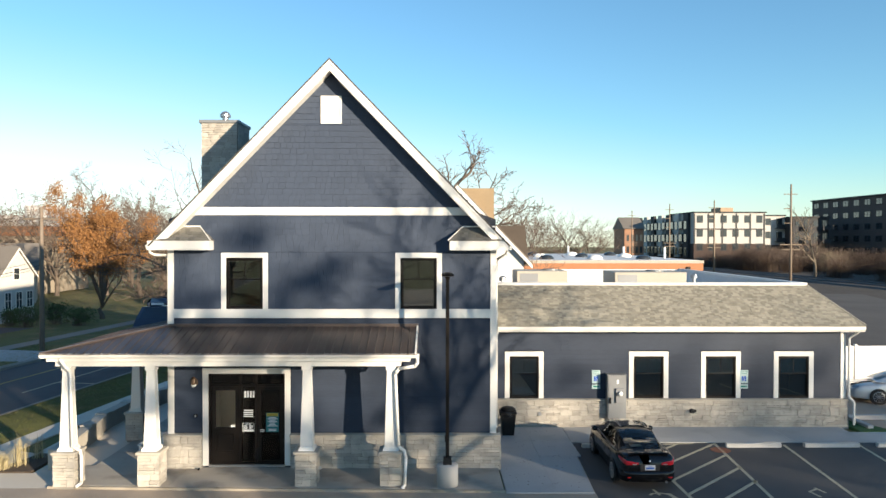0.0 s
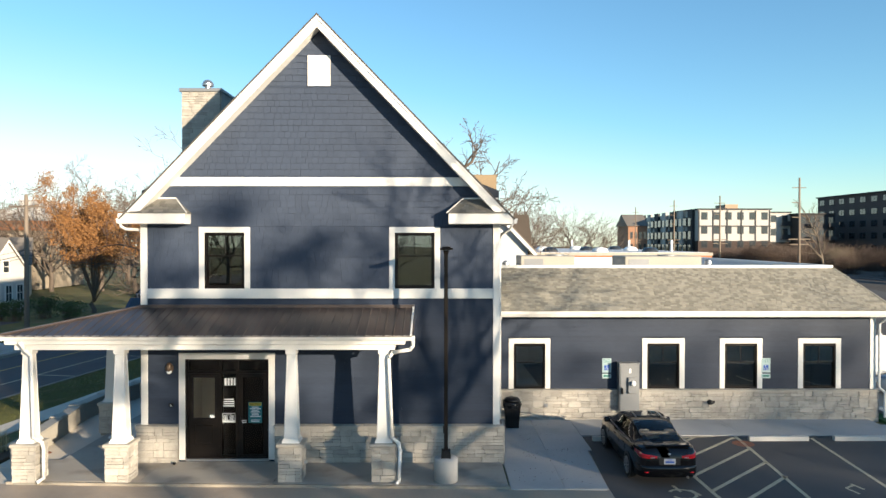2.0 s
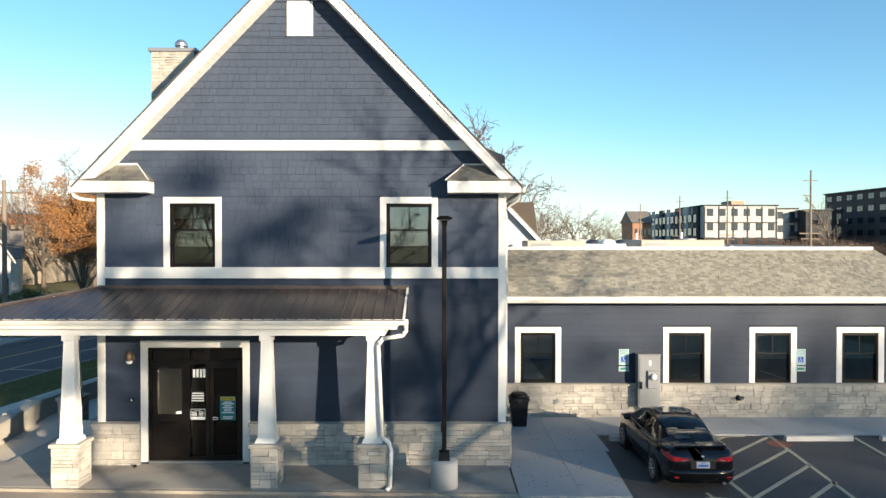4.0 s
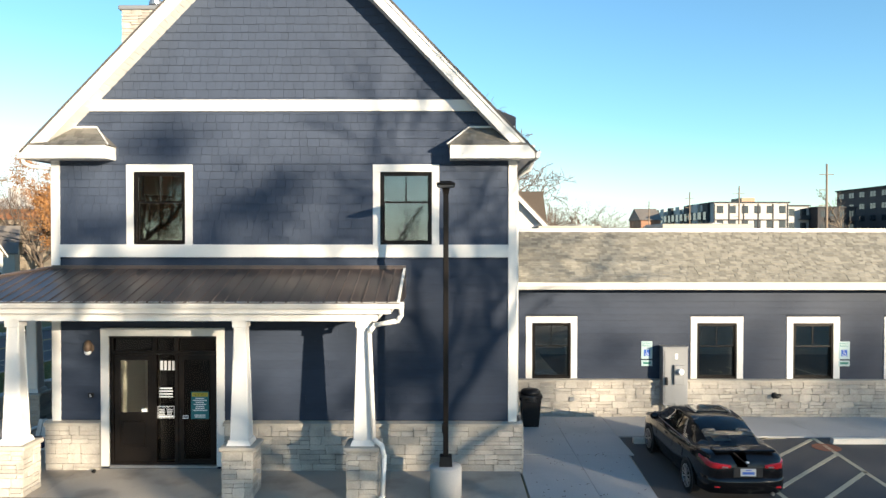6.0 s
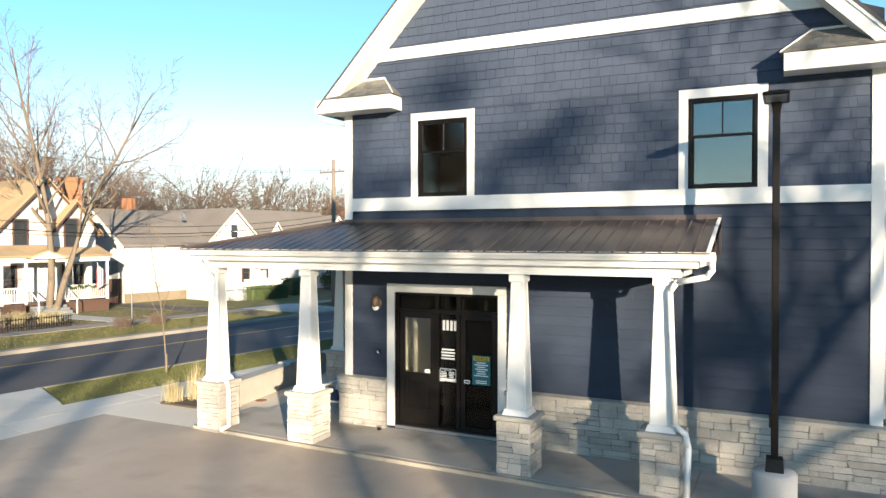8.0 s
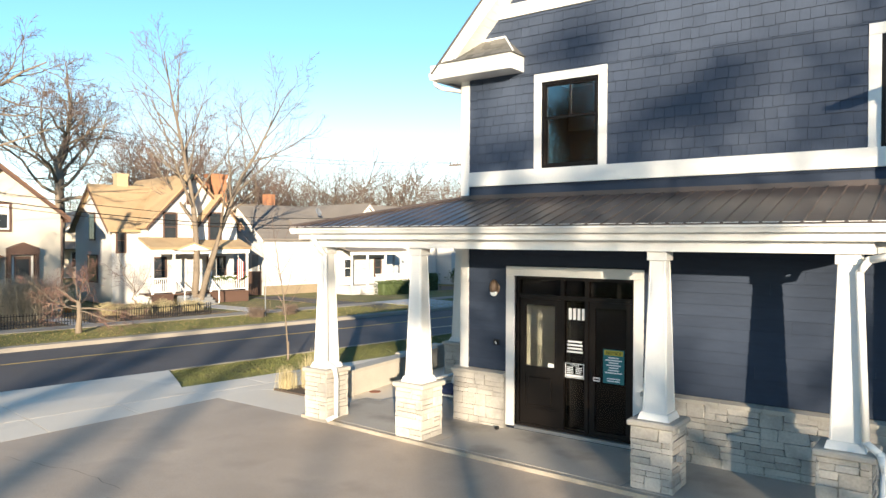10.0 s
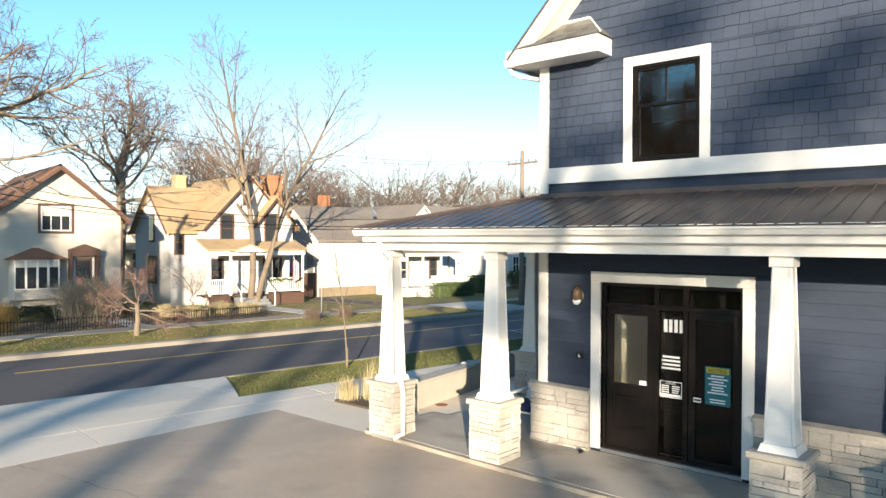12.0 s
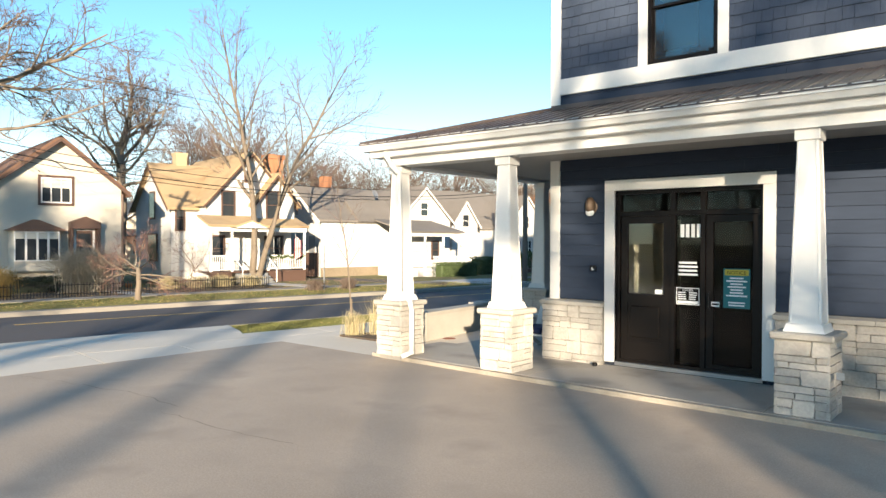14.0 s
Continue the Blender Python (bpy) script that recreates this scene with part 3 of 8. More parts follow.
part("gutter", Geo().prism([(-7.6, 3.53), (-7.7, 3.53), (-7.74, 3.60), (-7.74, 3.66), (-7.6, 3.66)], 1, 18.12, 23.8), WHITE, office)
part("rake_trim", Geo().prism([(18.12, 3.56), (18.12, 3.70), (20.0, 4.24), (20.0, 4.08)], 0, 2.55, 2.60), WHITE, office)


def metal_strip(a0, a1, b0, b1):
    """A roof panel between two eave points a0, a1 and two upper points b1, b0, with a rib on its a0-b0 edge."""
    g = Geo()
    up = Vector((0, 0, 0.02))
    quad = [Vector(p) for p in (a0, a1, b1, b0)]
    g.add([p for p in quad] + [p + up for p in quad], [(3, 2, 1, 0), (4, 5, 6, 7), (0, 1, 5, 4), (1, 2, 6, 5), (2, 3, 7, 6), (3, 0, 4, 7)])
    way = (quad[1] - quad[0]).normalized() * 0.014
    e0, e1 = quad[0] + up, quad[3] + up
    rib = Vector((0, 0, 0.018))
    g.add([e0 - way * 1.6, e0 + way * 1.6, e0 + way * 0.8 + rib, e0 - way * 0.8 + rib, e1 - way * 1.6, e1 + way * 1.6, e1 + way * 0.8 + rib, e1 - way * 0.8 + rib],
          [(3, 2, 1, 0), (4, 5, 6, 7), (0, 1, 5, 4), (1, 2, 6, 5), (2, 3, 7, 6), (3, 0, 4, 7)])
    return g


porch_roof = part("porch_roof", Geo().add([(EAVE_X, EAVE_Y, 3.63), (2.6, EAVE_Y, 3.63), (2.6, 20.0, 4.19), (HX0, 20.0, 4.19), (EAVE_X, 23.8, 3.63), (HX0, 23.8, 4.19),
                                           (EAVE_X, EAVE_Y, 3.6), (2.6, EAVE_Y, 3.6), (2.6, 20.0, 3.6), (HX0, 20.0, 3.6), (EAVE_X, 23.8, 3.6), (HX0, 23.8, 3.6)],
                                          [(0, 1, 2, 3), (0, 3, 5, 4), (6, 9, 8, 7), (6, 10, 11, 9), (1, 7, 8, 2), (0, 6, 7, 1), (4, 10, 6, 0), (5, 11, 10, 4)]), METALROOF, office, "bronze ribbed metal porch roof")
_n = 44
for _k in range(_n):
    _a, _b = EAVE_X + (2.6 - EAVE_X) * _k / _n, EAVE_X + (2.6 - EAVE_X) * (_k + 1) / _n
    _lim = HX0 - EAVE_X
    _fa, _fb = min(1.0, (_a - EAVE_X) / _lim), min(1.0, (_b - EAVE_X) / _lim)
    part("roof_panel", metal_strip((_a, EAVE_Y - 0.03, 3.63), (_b, EAVE_Y - 0.03, 3.63), (_a, EAVE_Y + 1.9 * _fa, 3.63 + 0.56 * _fa), (_b, EAVE_Y + 1.9 * _fb, 3.63 + 0.56 * _fb)), METALROOF, porch_roof)
_n = 24
for _k in range(_n):
    _a, _b = EAVE_Y + 5.7 * _k / _n, EAVE_Y + 5.7 * (_k + 1) / _n
    _fa, _fb = min(1.0, (_a - EAVE_Y) / 1.9), min(1.0, (_b - EAVE_Y) / 1.9)
    part("roof_panel", metal_strip((EAVE_X - 0.03, _b, 3.63), (EAVE_X - 0.03, _a, 3.63), (EAVE_X + 2.75 * _fb, _b, 3.63 + 0.56 * _fb), (EAVE_X + 2.75 * _fa, _a, 3.63 + 0.56 * _fa)), METALROOF, porch_roof)
part("ridge_cap", Geo().tube([(EAVE_X, EAVE_Y, 3.67), (HX0, 20.0, 4.23)], 0.035, 6), METALROOF, porch_roof)
part("flashing", Geo().box(HX0, 2.6, 19.93, 19.975, 4.18, 4.27), METALROOF, porch_roof)


def porch_column(cx, cy, seed):
    col = part("porch_column", Geo().frustum(cx, cy, 0.99, 3.14, 0.172, 0.108), WHITE, office, "white tapered porch column on a stone pedestal")
    part("column_base", Geo().frustum(cx, cy, 0.905, 1.0, 0.225, 0.195), WHITE, col)
    part("capital", Geo().cbox(cx - 0.14, cx + 0.14, cy - 0.14, cy + 0.14, 3.14, 3.27, 0.008), WHITE, col)
    for dx, dy in ((-1, -1), (1, -1), (1, 1), (-1, 1)):
        part("corner_bead", Geo().tube([(cx + dx * 0.155, cy + dy * 0.155, 1.02), (cx + dx * 0.093, cy + dy * 0.093, 3.13)], 0.024, 4), WHITE, col)
    part("pedestal", Geo().box(cx - 0.26, cx + 0.26, cy - 0.26, cy + 0.26, -0.2, 0.82), MORTAR, col)
    part("cap_stone", Geo().cbox(cx - 0.345, cx + 0.345, cy - 0.345, cy + 0.345, 0.82, 0.905, 0.02), CAPSTONE, col)
    for i, (px, py, ang) in enumerate(((-0.3, -0.26, 0), (0.26, -0.3, 90), (0.3, 0.26, 180), (-0.26, 0.3, 270))):
        stones(col, pose(cx + px, cy + py, 0, 0, 0, ang), 0.6, SLAB, 0.82, 0.18, 0.045, seed * 10 + i)
    return col


COLS = [(-7.16, 18.58), (-4.83, 18.58), (-0.48, 18.58), (1.87, 18.58), (-7.16, 23.2)]
for _i, (_cx, _cy) in enumerate(COLS):
    porch_column(_cx, _cy, 31 + _i)


def downspout(points, label="white downspout"):
    g = Geo()
    for a, b in zip(points, points[1:]):
        g.tube([a, b], 0.045, 8)
    for p in points[1:-1]:
        g.lathe(p[0], p[1], [(0.01, p[2] - 0.045), (0.04, p[2] - 0.03), (0.048, p[2]), (0.04, p[2] + 0.03), (0.01, p[2] + 0.045)], 8)
    return part("downspout", g, WHITE, office, label, True)


downspout([(2.62, 18.16, 3.56), (2.62, 18.18, 3.40), (2.55, 18.2, 3.30), (2.1, 18.36, 3.20), (2.0, 18.40, 3.05), (2.09, 18.33, 1.05), (2.25, 18.25, 0.95), (2.30, 18.23, 0.75), (2.27, 18.22, 0.0), (2.20, 18.12, -0.05)])
downspout([(-7.2, 18.2, 3.5), (-7.1, 18.28, 3.28), (-7.0, 18.38, 3.12), (-6.95, 18.36, 1.05), (-6.76, 18.40, 0.93), (-6.73, 18.42, 0.75), (-6.73, 18.42, 0.02), (-6.8, 18.24, -0.04)])

# ---- the annex: low wing with a shingled skirt roof and a flat roof behind ----
AX0, AX1, AY = 4.92, 18.28, 24.84
AWIN = [(5.84, 6.92), (10.43, 11.54), (13.10, 14.22), (15.80, 16.93)]
annex = thing("annex_building", "low slate-blue office wing with stone base and grey shingle skirt roof", "building")
awall = part("wall", wall_block(AX0, AX1, -0.3, 3.6, [(a, b, 0.95, 2.5) for a, b in AWIN], AY, AY + 0.2), BACKING, annex, "slate-blue lap-sided wall")
part("wall", Geo().box(AX1 - 0.2, AX1, AY + 0.2, 42.0, -0.3, 3.6).box(AX0, AX1, 41.8, 42.0, -0.3, 3.6), SIDING, annex)
for a, b in AWIN:
    sash_window(annex, a, b, 0.95, 2.5, AY, trim=0.175)
lap_siding(awall, face(0, AY), AX0, AX1 - 0.18, 0.93, 3.5, [(a - 0.18, b + 0.18, 0.8, 2.68) for a, b in AWIN], seed=5)
part("corner_board", Geo().cbox(AX1 - 0.18, AX1 + 0.02, AY - 0.045, AY + 0.12, 0.93, 3.5, 0.005), WHITE, annex)
abase = part("stone_base", Geo().box(AX0, AX1 + 0.05, AY - 0.07, AY, -0.3, 0.86), MORTAR, annex, "buff ashlar stone base")
stones(abase, face(AX0, AY - 0.07), AX1 + 0.1 - AX0, -0.2, 0.86, 0.18, 0.05, 41)
x = AX0
while x < AX1 + 0.12:
    w = min(0.62, AX1 + 0.14 - x)
    part("cap_stone", Geo().prism([(AY, 0.865), (AY - 0.15, 0.865), (AY - 0.15, 0.92), (AY, 0.95)], 0, x + 0.003, x + w - 0.003), CAPSTONE, annex)
    x += w
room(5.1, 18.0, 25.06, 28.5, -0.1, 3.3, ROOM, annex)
part("soffit", Geo().box(AX0, AX1 + 0.4, 24.3, AY, 3.46, 3.5), WHITE, annex)
part("gutter", Geo().prism([(24.36, 3.47), (24.27, 3.47), (24.22, 3.56), (24.20, 3.56), (24.20, 3.66), (24.22, 3.66), (24.24, 3.60), (24.36, 3.60)], 0, AX0 + 0.05, 18.68), WHITE, annex, "white eaves gutter")
part("fascia", Geo().box(AX0, 18.62, 24.36, 24.42, 3.48, 3.68), WHITE, annex)
# skirt roof: front slope and right hip
RY0, RY1, RZ0, RZ1, RX0, RX1 = 24.28, 26.05, 3.68, 5.06, 18.72, 17.42
skirt = part("roof", Geo().add([(AX0, RY0, RZ0), (RX0, RY0, RZ0), (RX1, RY1, RZ1), (AX0, RY1, RZ1), (RX0, 40.0, RZ0), (RX1, 40.0, RZ1),
                                (AX0, RY0, 3.6), (RX0, RY0, 3.6), (RX0, 40.0, 3.6), (AX0, RY1, 3.6), (RX1, 40.0, 3.6)],
                               [(0, 1, 2, 3), (1, 4, 5, 2), (0, 6, 7, 1), (1, 7, 8, 4), (0, 3, 9, 6), (4, 8, 10, 5)]), SHINGLE, annex, "grey architectural shingle skirt roof")
_rest, _single, _r = Geo(), 0, random.Random(9)
_slope = math.hypot(RY1 - RY0, RZ1 - RZ0)
_rows = 24
for _k in range(_rows):
    _f0, _f1 = _k / _rows, min(1.0, (_k + 1.25) / _rows)
    _xe = RX0 + (RX1 - RX0) * _f0
    _x = AX0 - _r.uniform(0, 0.2)
    while _x < _xe - 0.03:
        _w = min(_r.uniform(0.08, 0.2), _xe - _x)
        _t = _r.choice((0.006, 0.014))
        _q = [(max(_x, AX0), _f0), (_x + _w - 0.003, _f0), (_x + _w - 0.003, _f1), (max(_x, AX0), _f1)]
        _vs = [(px, RY0 - 0.02 + (RY1 - RY0) * f - o * _t * 0.6, RZ0 + (RZ1 - RZ0) * f + 0.002 + o * (_t * 0.8 + 0.008 * (1 - (f - _f0) * _rows))) for o in (0, 1) for px, f in _q]
        _fs = [(0, 3, 2, 1), (4, 5, 6, 7), (0, 1, 5, 4), (1, 2, 6, 5), (2, 3, 7, 6), (3, 0, 4, 7)]
        if _single < 300 and _x < 9.5:
            part("shingle", Geo().add(_vs, _fs), SHINGLE, skirt)
            _single += 1
        else:
            _rest.add(_vs, _fs)
        _x += _w
tagged(part("shingle_field", _rest, SHINGLE, skirt), kind="stuff")
part("hip_cap", Geo().tube([(RX0, RY0, RZ0 + 0.02), (RX1, RY1, RZ1 + 0.02)], 0.04, 6), SHINGLE, annex)
part("coping", Geo().cbox(AX0, RX1 + 0.05, RY1 - 0.06, RY1 + 0.22, RZ1 - 0.02, RZ1 + 0.09, 0.01).cbox(RX1 - 0.2, RX1 + 0.05, RY1 + 0.22, 40.0, RZ1 - 0.02, RZ1 + 0.09, 0.01), WHITE, annex, "white metal coping")
part("flat_roof", Geo().box(AX0, RX1, RY1 + 0.1, 41.8, 4.2, 4.3), MEMBRANE, annex, "white membrane flat roof")
part("parapet", Geo().box(RX1 - 0.15, RX1, RY1 + 0.22, 40.0, 4.3, RZ1).box(AX0, RX1, RY1 + 0.05, RY1 + 0.15, 3.6, RZ1 - 0.02).box(AX0, RX1 + 0.05, 39.8, 40.0, 4.3, RZ1 + 0.05), MEMBRANE, annex, "white parapet")


# ---- ground: one sheet to the horizon, falling gently to the street ----
ST0, ST_D, ST_N = Vector((-15.86, 20.66, 0)), Vector((0.1305, 0.9914, 0)), Vector((-0.9914, 0.1305, 0))


def street(u, v, z=0.0):
    """Street coordinates: u metres beyond the near kerb, v along it."""
    p = ST0 + ST_N * u + ST_D * v
    return (p.x, p.y, z)


SECTION = [(-900, -0.6), (-120, -0.6), (-60, -0.3), (-30, -0.17), (-4.4, -0.17), (-3.4, -0.19), (-0.2, -0.44), (0.0, -0.60), (4.9, -0.57), (7.8, -0.60),
           (8.0, -0.44), (12.4, -0.47), (14.0, -0.5), (22.0, -0.66), (60, -0.8), (900, -0.8)]


def level(u):
    for (a, za), (b, zb) in zip(SECTION, SECTION[1:]):
        if a <= u <= b:
            return za + (zb - za) * (u - a) / (b - a)
    return -0.6


def strip(us, v0, v1, lift, thick=0.0, steps=1):
    """A slab that follows the ground between street coordinates us, from v0 to v1."""
    g = Geo()
    for k in range(steps):
        a, b = v0 + (v1 - v0) * k / steps, v0 + (v1 - v0) * (k + 1) / steps
        for p, q in zip(us, us[1:]):
            zp, zq = level(p) + lift, level(q) + lift
            vs = [street(p, a, zp), street(q, a, zq), street(q, b, zq), street(p, b, zp)]
            vs += [(x, y, z - thick) for x, y, z in vs]
            g.add(vs, [(0, 3, 2, 1), (4, 5, 6, 7), (0, 1, 5, 4), (1, 2, 6, 5), (2, 3, 7, 6), (3, 0, 4, 7)])
    return g


_us = [u for u, _ in SECTION]
_g = Geo()
_vs = [-700, -200, -80, -30, 0, 30, 80, 200, 800]
for _v in _vs:
    _g.v += [street(u, _v, level(u)) for u in _us]
for _j in range(len(_vs) - 1):
    for _i in range(len(_us) - 1):
        _a = _j * len(_us) + _i
        _g.f.append((_a, _a + len(_us), _a + len(_us) + 1, _a + 1))
solid("ground", _g, GRASS, "short autumn lawn with fallen leaves", "ground", kind="structure")

solid("road", strip([0.0, 2.5, 4.9, 7.8], -120, 260, 0.03, 0.1), ROAD, "dark grey asphalt street", "road", kind="structure")
solid("yellow_line", strip([4.93, 5.05], -4.3, 260, 0.036, 0.002), PAINT_Y, "worn yellow centre line on the street", "road marking", kind="structure")
for _v in (14.5, 20.5, 26.5, 32.5):
    solid("road_marking", strip([0.3, 2.4], _v, _v + 0.1, 0.036, 0.002), PAINT_W, "white parking bay line on the street", "road marking", "parking bay lines", "structure")
solid("road_marking", strip([2.4, 2.5], 12, 60, 0.037, 0.002), PAINT_W, "white parking lane line on the street", "road marking", kind="structure")
for _a, _b in ((-0.12, 260), (-120, -22.0)):
    solid("kerb", Geo().add([street(u, v, z) for v in (_a, _b) for u, z in ((-0.18, -0.7), (0.03, -0.7), (0.03, -0.56), (0.0, -0.42), (-0.18, -0.41))],
                            [(0, 1, 2, 3, 4), (9, 8, 7, 6, 5), (0, 5, 6, 1), (1, 6, 7, 2), (2, 7, 8, 3), (3, 8, 9, 4), (4, 9, 5, 0)]), KERBSTONE, "pale concrete kerb beside the street", "kerb", kind="structure")
solid("kerb", Geo().add([street(u, v, z) for v in (-120, 260) for u, z in ((7.77, -0.7), (7.95, -0.7), (7.95, -0.41), (7.8, -0.42), (7.77, -0.56))],
                        [(0, 1, 2, 3, 4), (9, 8, 7, 6, 5), (0, 5, 6, 1), (1, 6, 7, 2), (2, 7, 8, 3), (3, 8, 9, 4), (4, 9, 5, 0)]), KERBSTONE, "pale concrete kerb across the street", "kerb", kind="structure")
solid("pavement", strip([7.95, 8.3], -120, 260, 0.02, 0.05), KERBSTONE, "concrete gutter edge along the far kerb", "pavement", kind="structure")
solid("planting_bed", strip([14.35, 17.5, 21.0], -9.0, 10.2, 0.015, 0.05), LEAFMULCH, "leaf-strewn mulch bed behind the picket fence", "planting bed", kind="structure")
walk_far = thing("pavement", "concrete pavement across the street", "pavement", kind="structure")
for _k in range(60):
    part("panel", strip([12.4, 13.9], -30 + _k * 1.8, -30 + _k * 1.8 + 1.785, 0.03, 0.1), KERBSTONE, walk_far)
walk_near = thing("pavement", "pale concrete pavement beside the lawn strip", "pavement", kind="structure")
for _k in range(40):
    part("panel", strip([-5.0, -4.4, -4.0], -1.55 + _k * 1.7, -1.55 + _k * 1.7 + 1.685, 0.041, 0.1), CONCRETE_PALE, walk_near)
apron = thing("driveway_apron", "pale concrete driveway apron down to the street", "driveway", kind="structure")
for _v0, _v1 in ((-22.0, -13.6), (-13.585, -5.1), (-5.085, -1.55)):
    part("panel", strip([-4.8, -4.4, -3.4, -0.2, 0.0], _v0, _v1, 0.041, 0.15), CONCRETE_PALE, apron)
_us = [-4.0, -3.4, -0.2, 0.0]
_ends = [-1.549 + 1.45 * min(1.0, (u + 4.0) / 3.8) for u in _us]
_g = Geo()
for _p, _q, _c, _d in zip(_us, _us[1:], _ends, _ends[1:]):
    _v = [street(_p, -1.549, level(_p) + 0.041), street(_q, -1.549, level(_q) + 0.041), street(_q, _d, level(_q) + 0.041), street(_p, _c + 0.001, level(_p) + 0.041)]
    _g.add(_v + [(x, y, z - 0.15) for x, y, z in _v], [(0, 3, 2, 1), (4, 5, 6, 7), (0, 1, 5, 4), (1, 2, 6, 5), (2, 3, 7, 6), (3, 0, 4, 7)])
part("panel", _g, CONCRETE_PALE, apron)
for _v0, _v1 in ((-22.0, -16.0), (-15.985, -11.0), (-10.985, -7.2), (-7.185, -5.1), (-5.085, -3.35), (-3.335, -1.55)):
    _uu = [(ST0.x + ST_D.x * v + 10.44) / -ST_N.x for v in (_v0, _v1)]
    part("panel", Geo().prism([street(-4.812, _v0)[:2], street(_uu[0], _v0)[:2], street(_uu[1], _v1)[:2], street(-4.812, _v1)[:2]][::-1], 2, -0.4, -0.129), CONCRETE_PALE, apron)


def lip(x):
    """Where the porch slab meets the asphalt."""
    return 18.22 - 0.045 * (x + 4.3) if x < -4.3 else 18.22 - 0.03 * (x + 4.3)


# parking lot
solid("parking_lot", Geo().prism([(-10.45, -60), (26, -60), (26, 22.75), (7.75, 22.75), (7.42, 17.85), (4.9, 17.96), (-4.3, 18.26), (-7.6, 18.42), (-10.437, 18.42)], 2, -0.6, -0.13), ASPHALT,
      "worn grey-brown asphalt parking lot", "parking lot", kind="structure")
solid("parking_bays", Geo().prism([(7.45, 14.0), (25.9, 14.0), (25.9, 22.74), (7.76, 22.74), (7.5, 18.2)], 2, -0.4, -0.128), LOTDARK, "dark newer asphalt of the parking bays", "parking lot", kind="structure")
porch_floor = thing("porch_floor", "smooth grey concrete porch slab", "floor", kind="structure")
for _a, _b in ((-7.6, -4.3), (-4.29, -0.9), (-0.89, 2.3), (2.31, 5.0)):
    part("panel", Geo().prism([(_a, lip(_a) + 0.11), (_b, lip(_b) + 0.11), (_b, 20.2), (_a, 20.2)], 2, -0.5, SLAB), PORCHSLAB, porch_floor)
part("slab_edge", Geo().prism([(-7.66, lip(-7.66)), (-4.3, lip(-4.3)), (5.05, lip(5.05)), (5.05, lip(5.05) + 0.108), (-4.3, lip(-4.3) + 0.108), (-7.6, lip(-7.6) + 0.108)], 2, -0.5, SLAB - 0.006), SLABEDGE, porch_floor)
for _y, _z in ((20.2, 23.3), (23.31, 27.0)):
    part("panel", Geo().box(-7.2, -4.95, _y, _z, -0.5, SLAB - 0.004), PORCHSLAB, porch_floor)
patio = thing("patio", "pale concrete patio between porch and seat wall", "patio", kind="structure")
for _a, _b, _c, _d in ((-10.44, -7.61, 18.42, 19.7), (-8.8, -7.61, 19.71, 20.2), (-8.8, -7.21, 20.21, 23.3), (-8.9, -7.21, 23.31, 27.0), (-8.9, -5.0, 27.01, 31.0), (-9.8, -8.91, 21.6, 31.0)):
    part("panel", Geo().box(_a, _b, _c, _d, -0.5, -0.129), CONCRETE_PALE, patio)
part("panel", Geo().prism([(-10.443, 18.30), (-10.443, 19.7), (-10.12, 19.72), (-9.62, 21.6), (-9.81, 21.7), street(-5.01, 2.0)[:2], street(-5.01, -1.53)[:2]][::-1], 2, -0.5, -0.1292), CONCRETE_PALE, patio)
front_walk = thing("pavement", "pale concrete walk along the office wing", "pavement", kind="structure")
for _a, _b, _c, _d in ((5.06, 6.4, 17.9, 21.2), (6.41, 7.46, 17.9, 21.2), (5.06, 6.4, 21.21, 24.84), (6.41, 7.75, 21.21, 24.84), (7.76, 10.2, 22.75, 24.84), (10.21, 12.8, 22.75, 24.84), (12.81, 15.4, 22.75, 24.84), (15.41, 18.0, 22.75, 24.84), (18.01, 20.6, 22.75, 24.0)):
    part("panel", Geo().prism([(_a, _c), (_b, _c), (_b + (0.16 if _b == 7.46 else 0), _d), (_a, _d)], 2, -0.5, -0.1), CONCRETE, front_walk)
solid("planting_bed", Geo().prism([(-10.1, 19.72), (-8.9, 19.72), (-8.9, 21.55), (-9.6, 21.55)], 2, -0.4, -0.09), SOIL, "mulched planting bed beside the patio", "planting bed", kind="structure")

# seat wall of cast stone with piers
seat_wall = thing("seat_wall", "low buff cast-stone seat wall along the patio", "wall")
for _x0, _y0, _x1, _y1 in ((-8.35, 20.35, -8.7, 22.85), (-8.7, 23.05, -8.98, 24.5), (-9.0, 24.7, -8.95, 26.4), (-8.93, 26.6, -8.6, 28.4), (-8.55, 28.6, -8.1, 30.5)):
    _w = Vector((_x1 - _x0, _y1 - _y0, 0)).normalized()
    _s = Vector((_w.y, -_w.x, 0)) * 0.16
    _a, _b = Vector((_x0, _y0, 0)), Vector((_x1, _y1, 0))
    part("wall_panel", Geo().prism([tuple((p + q)[:2]) for p, q in ((_a, -_s), (_a, _s), (_b, _s), (_b, -_s))], 2, -0.3, 0.38), CAPSTONE, seat_wall)
    part("wall_cap", Geo().prism([tuple((p + q * 1.15)[:2]) for p, q in ((_a, -_s), (_a, _s), (_b, _s), (_b, -_s))], 2, 0.384, 0.46), CAPSTONE, seat_wall)
for _x, _y in ((-8.3, 20.15), (-8.75, 22.95), (-9.0, 24.6), (-8.95, 26.5), (-8.57, 28.5)):
    part("wall_pier", Geo().cbox(_x - 0.2, _x + 0.2, _y - 0.2, _y + 0.2, -0.3, 0.50, 0.02), CAPSTONE, seat_wall)


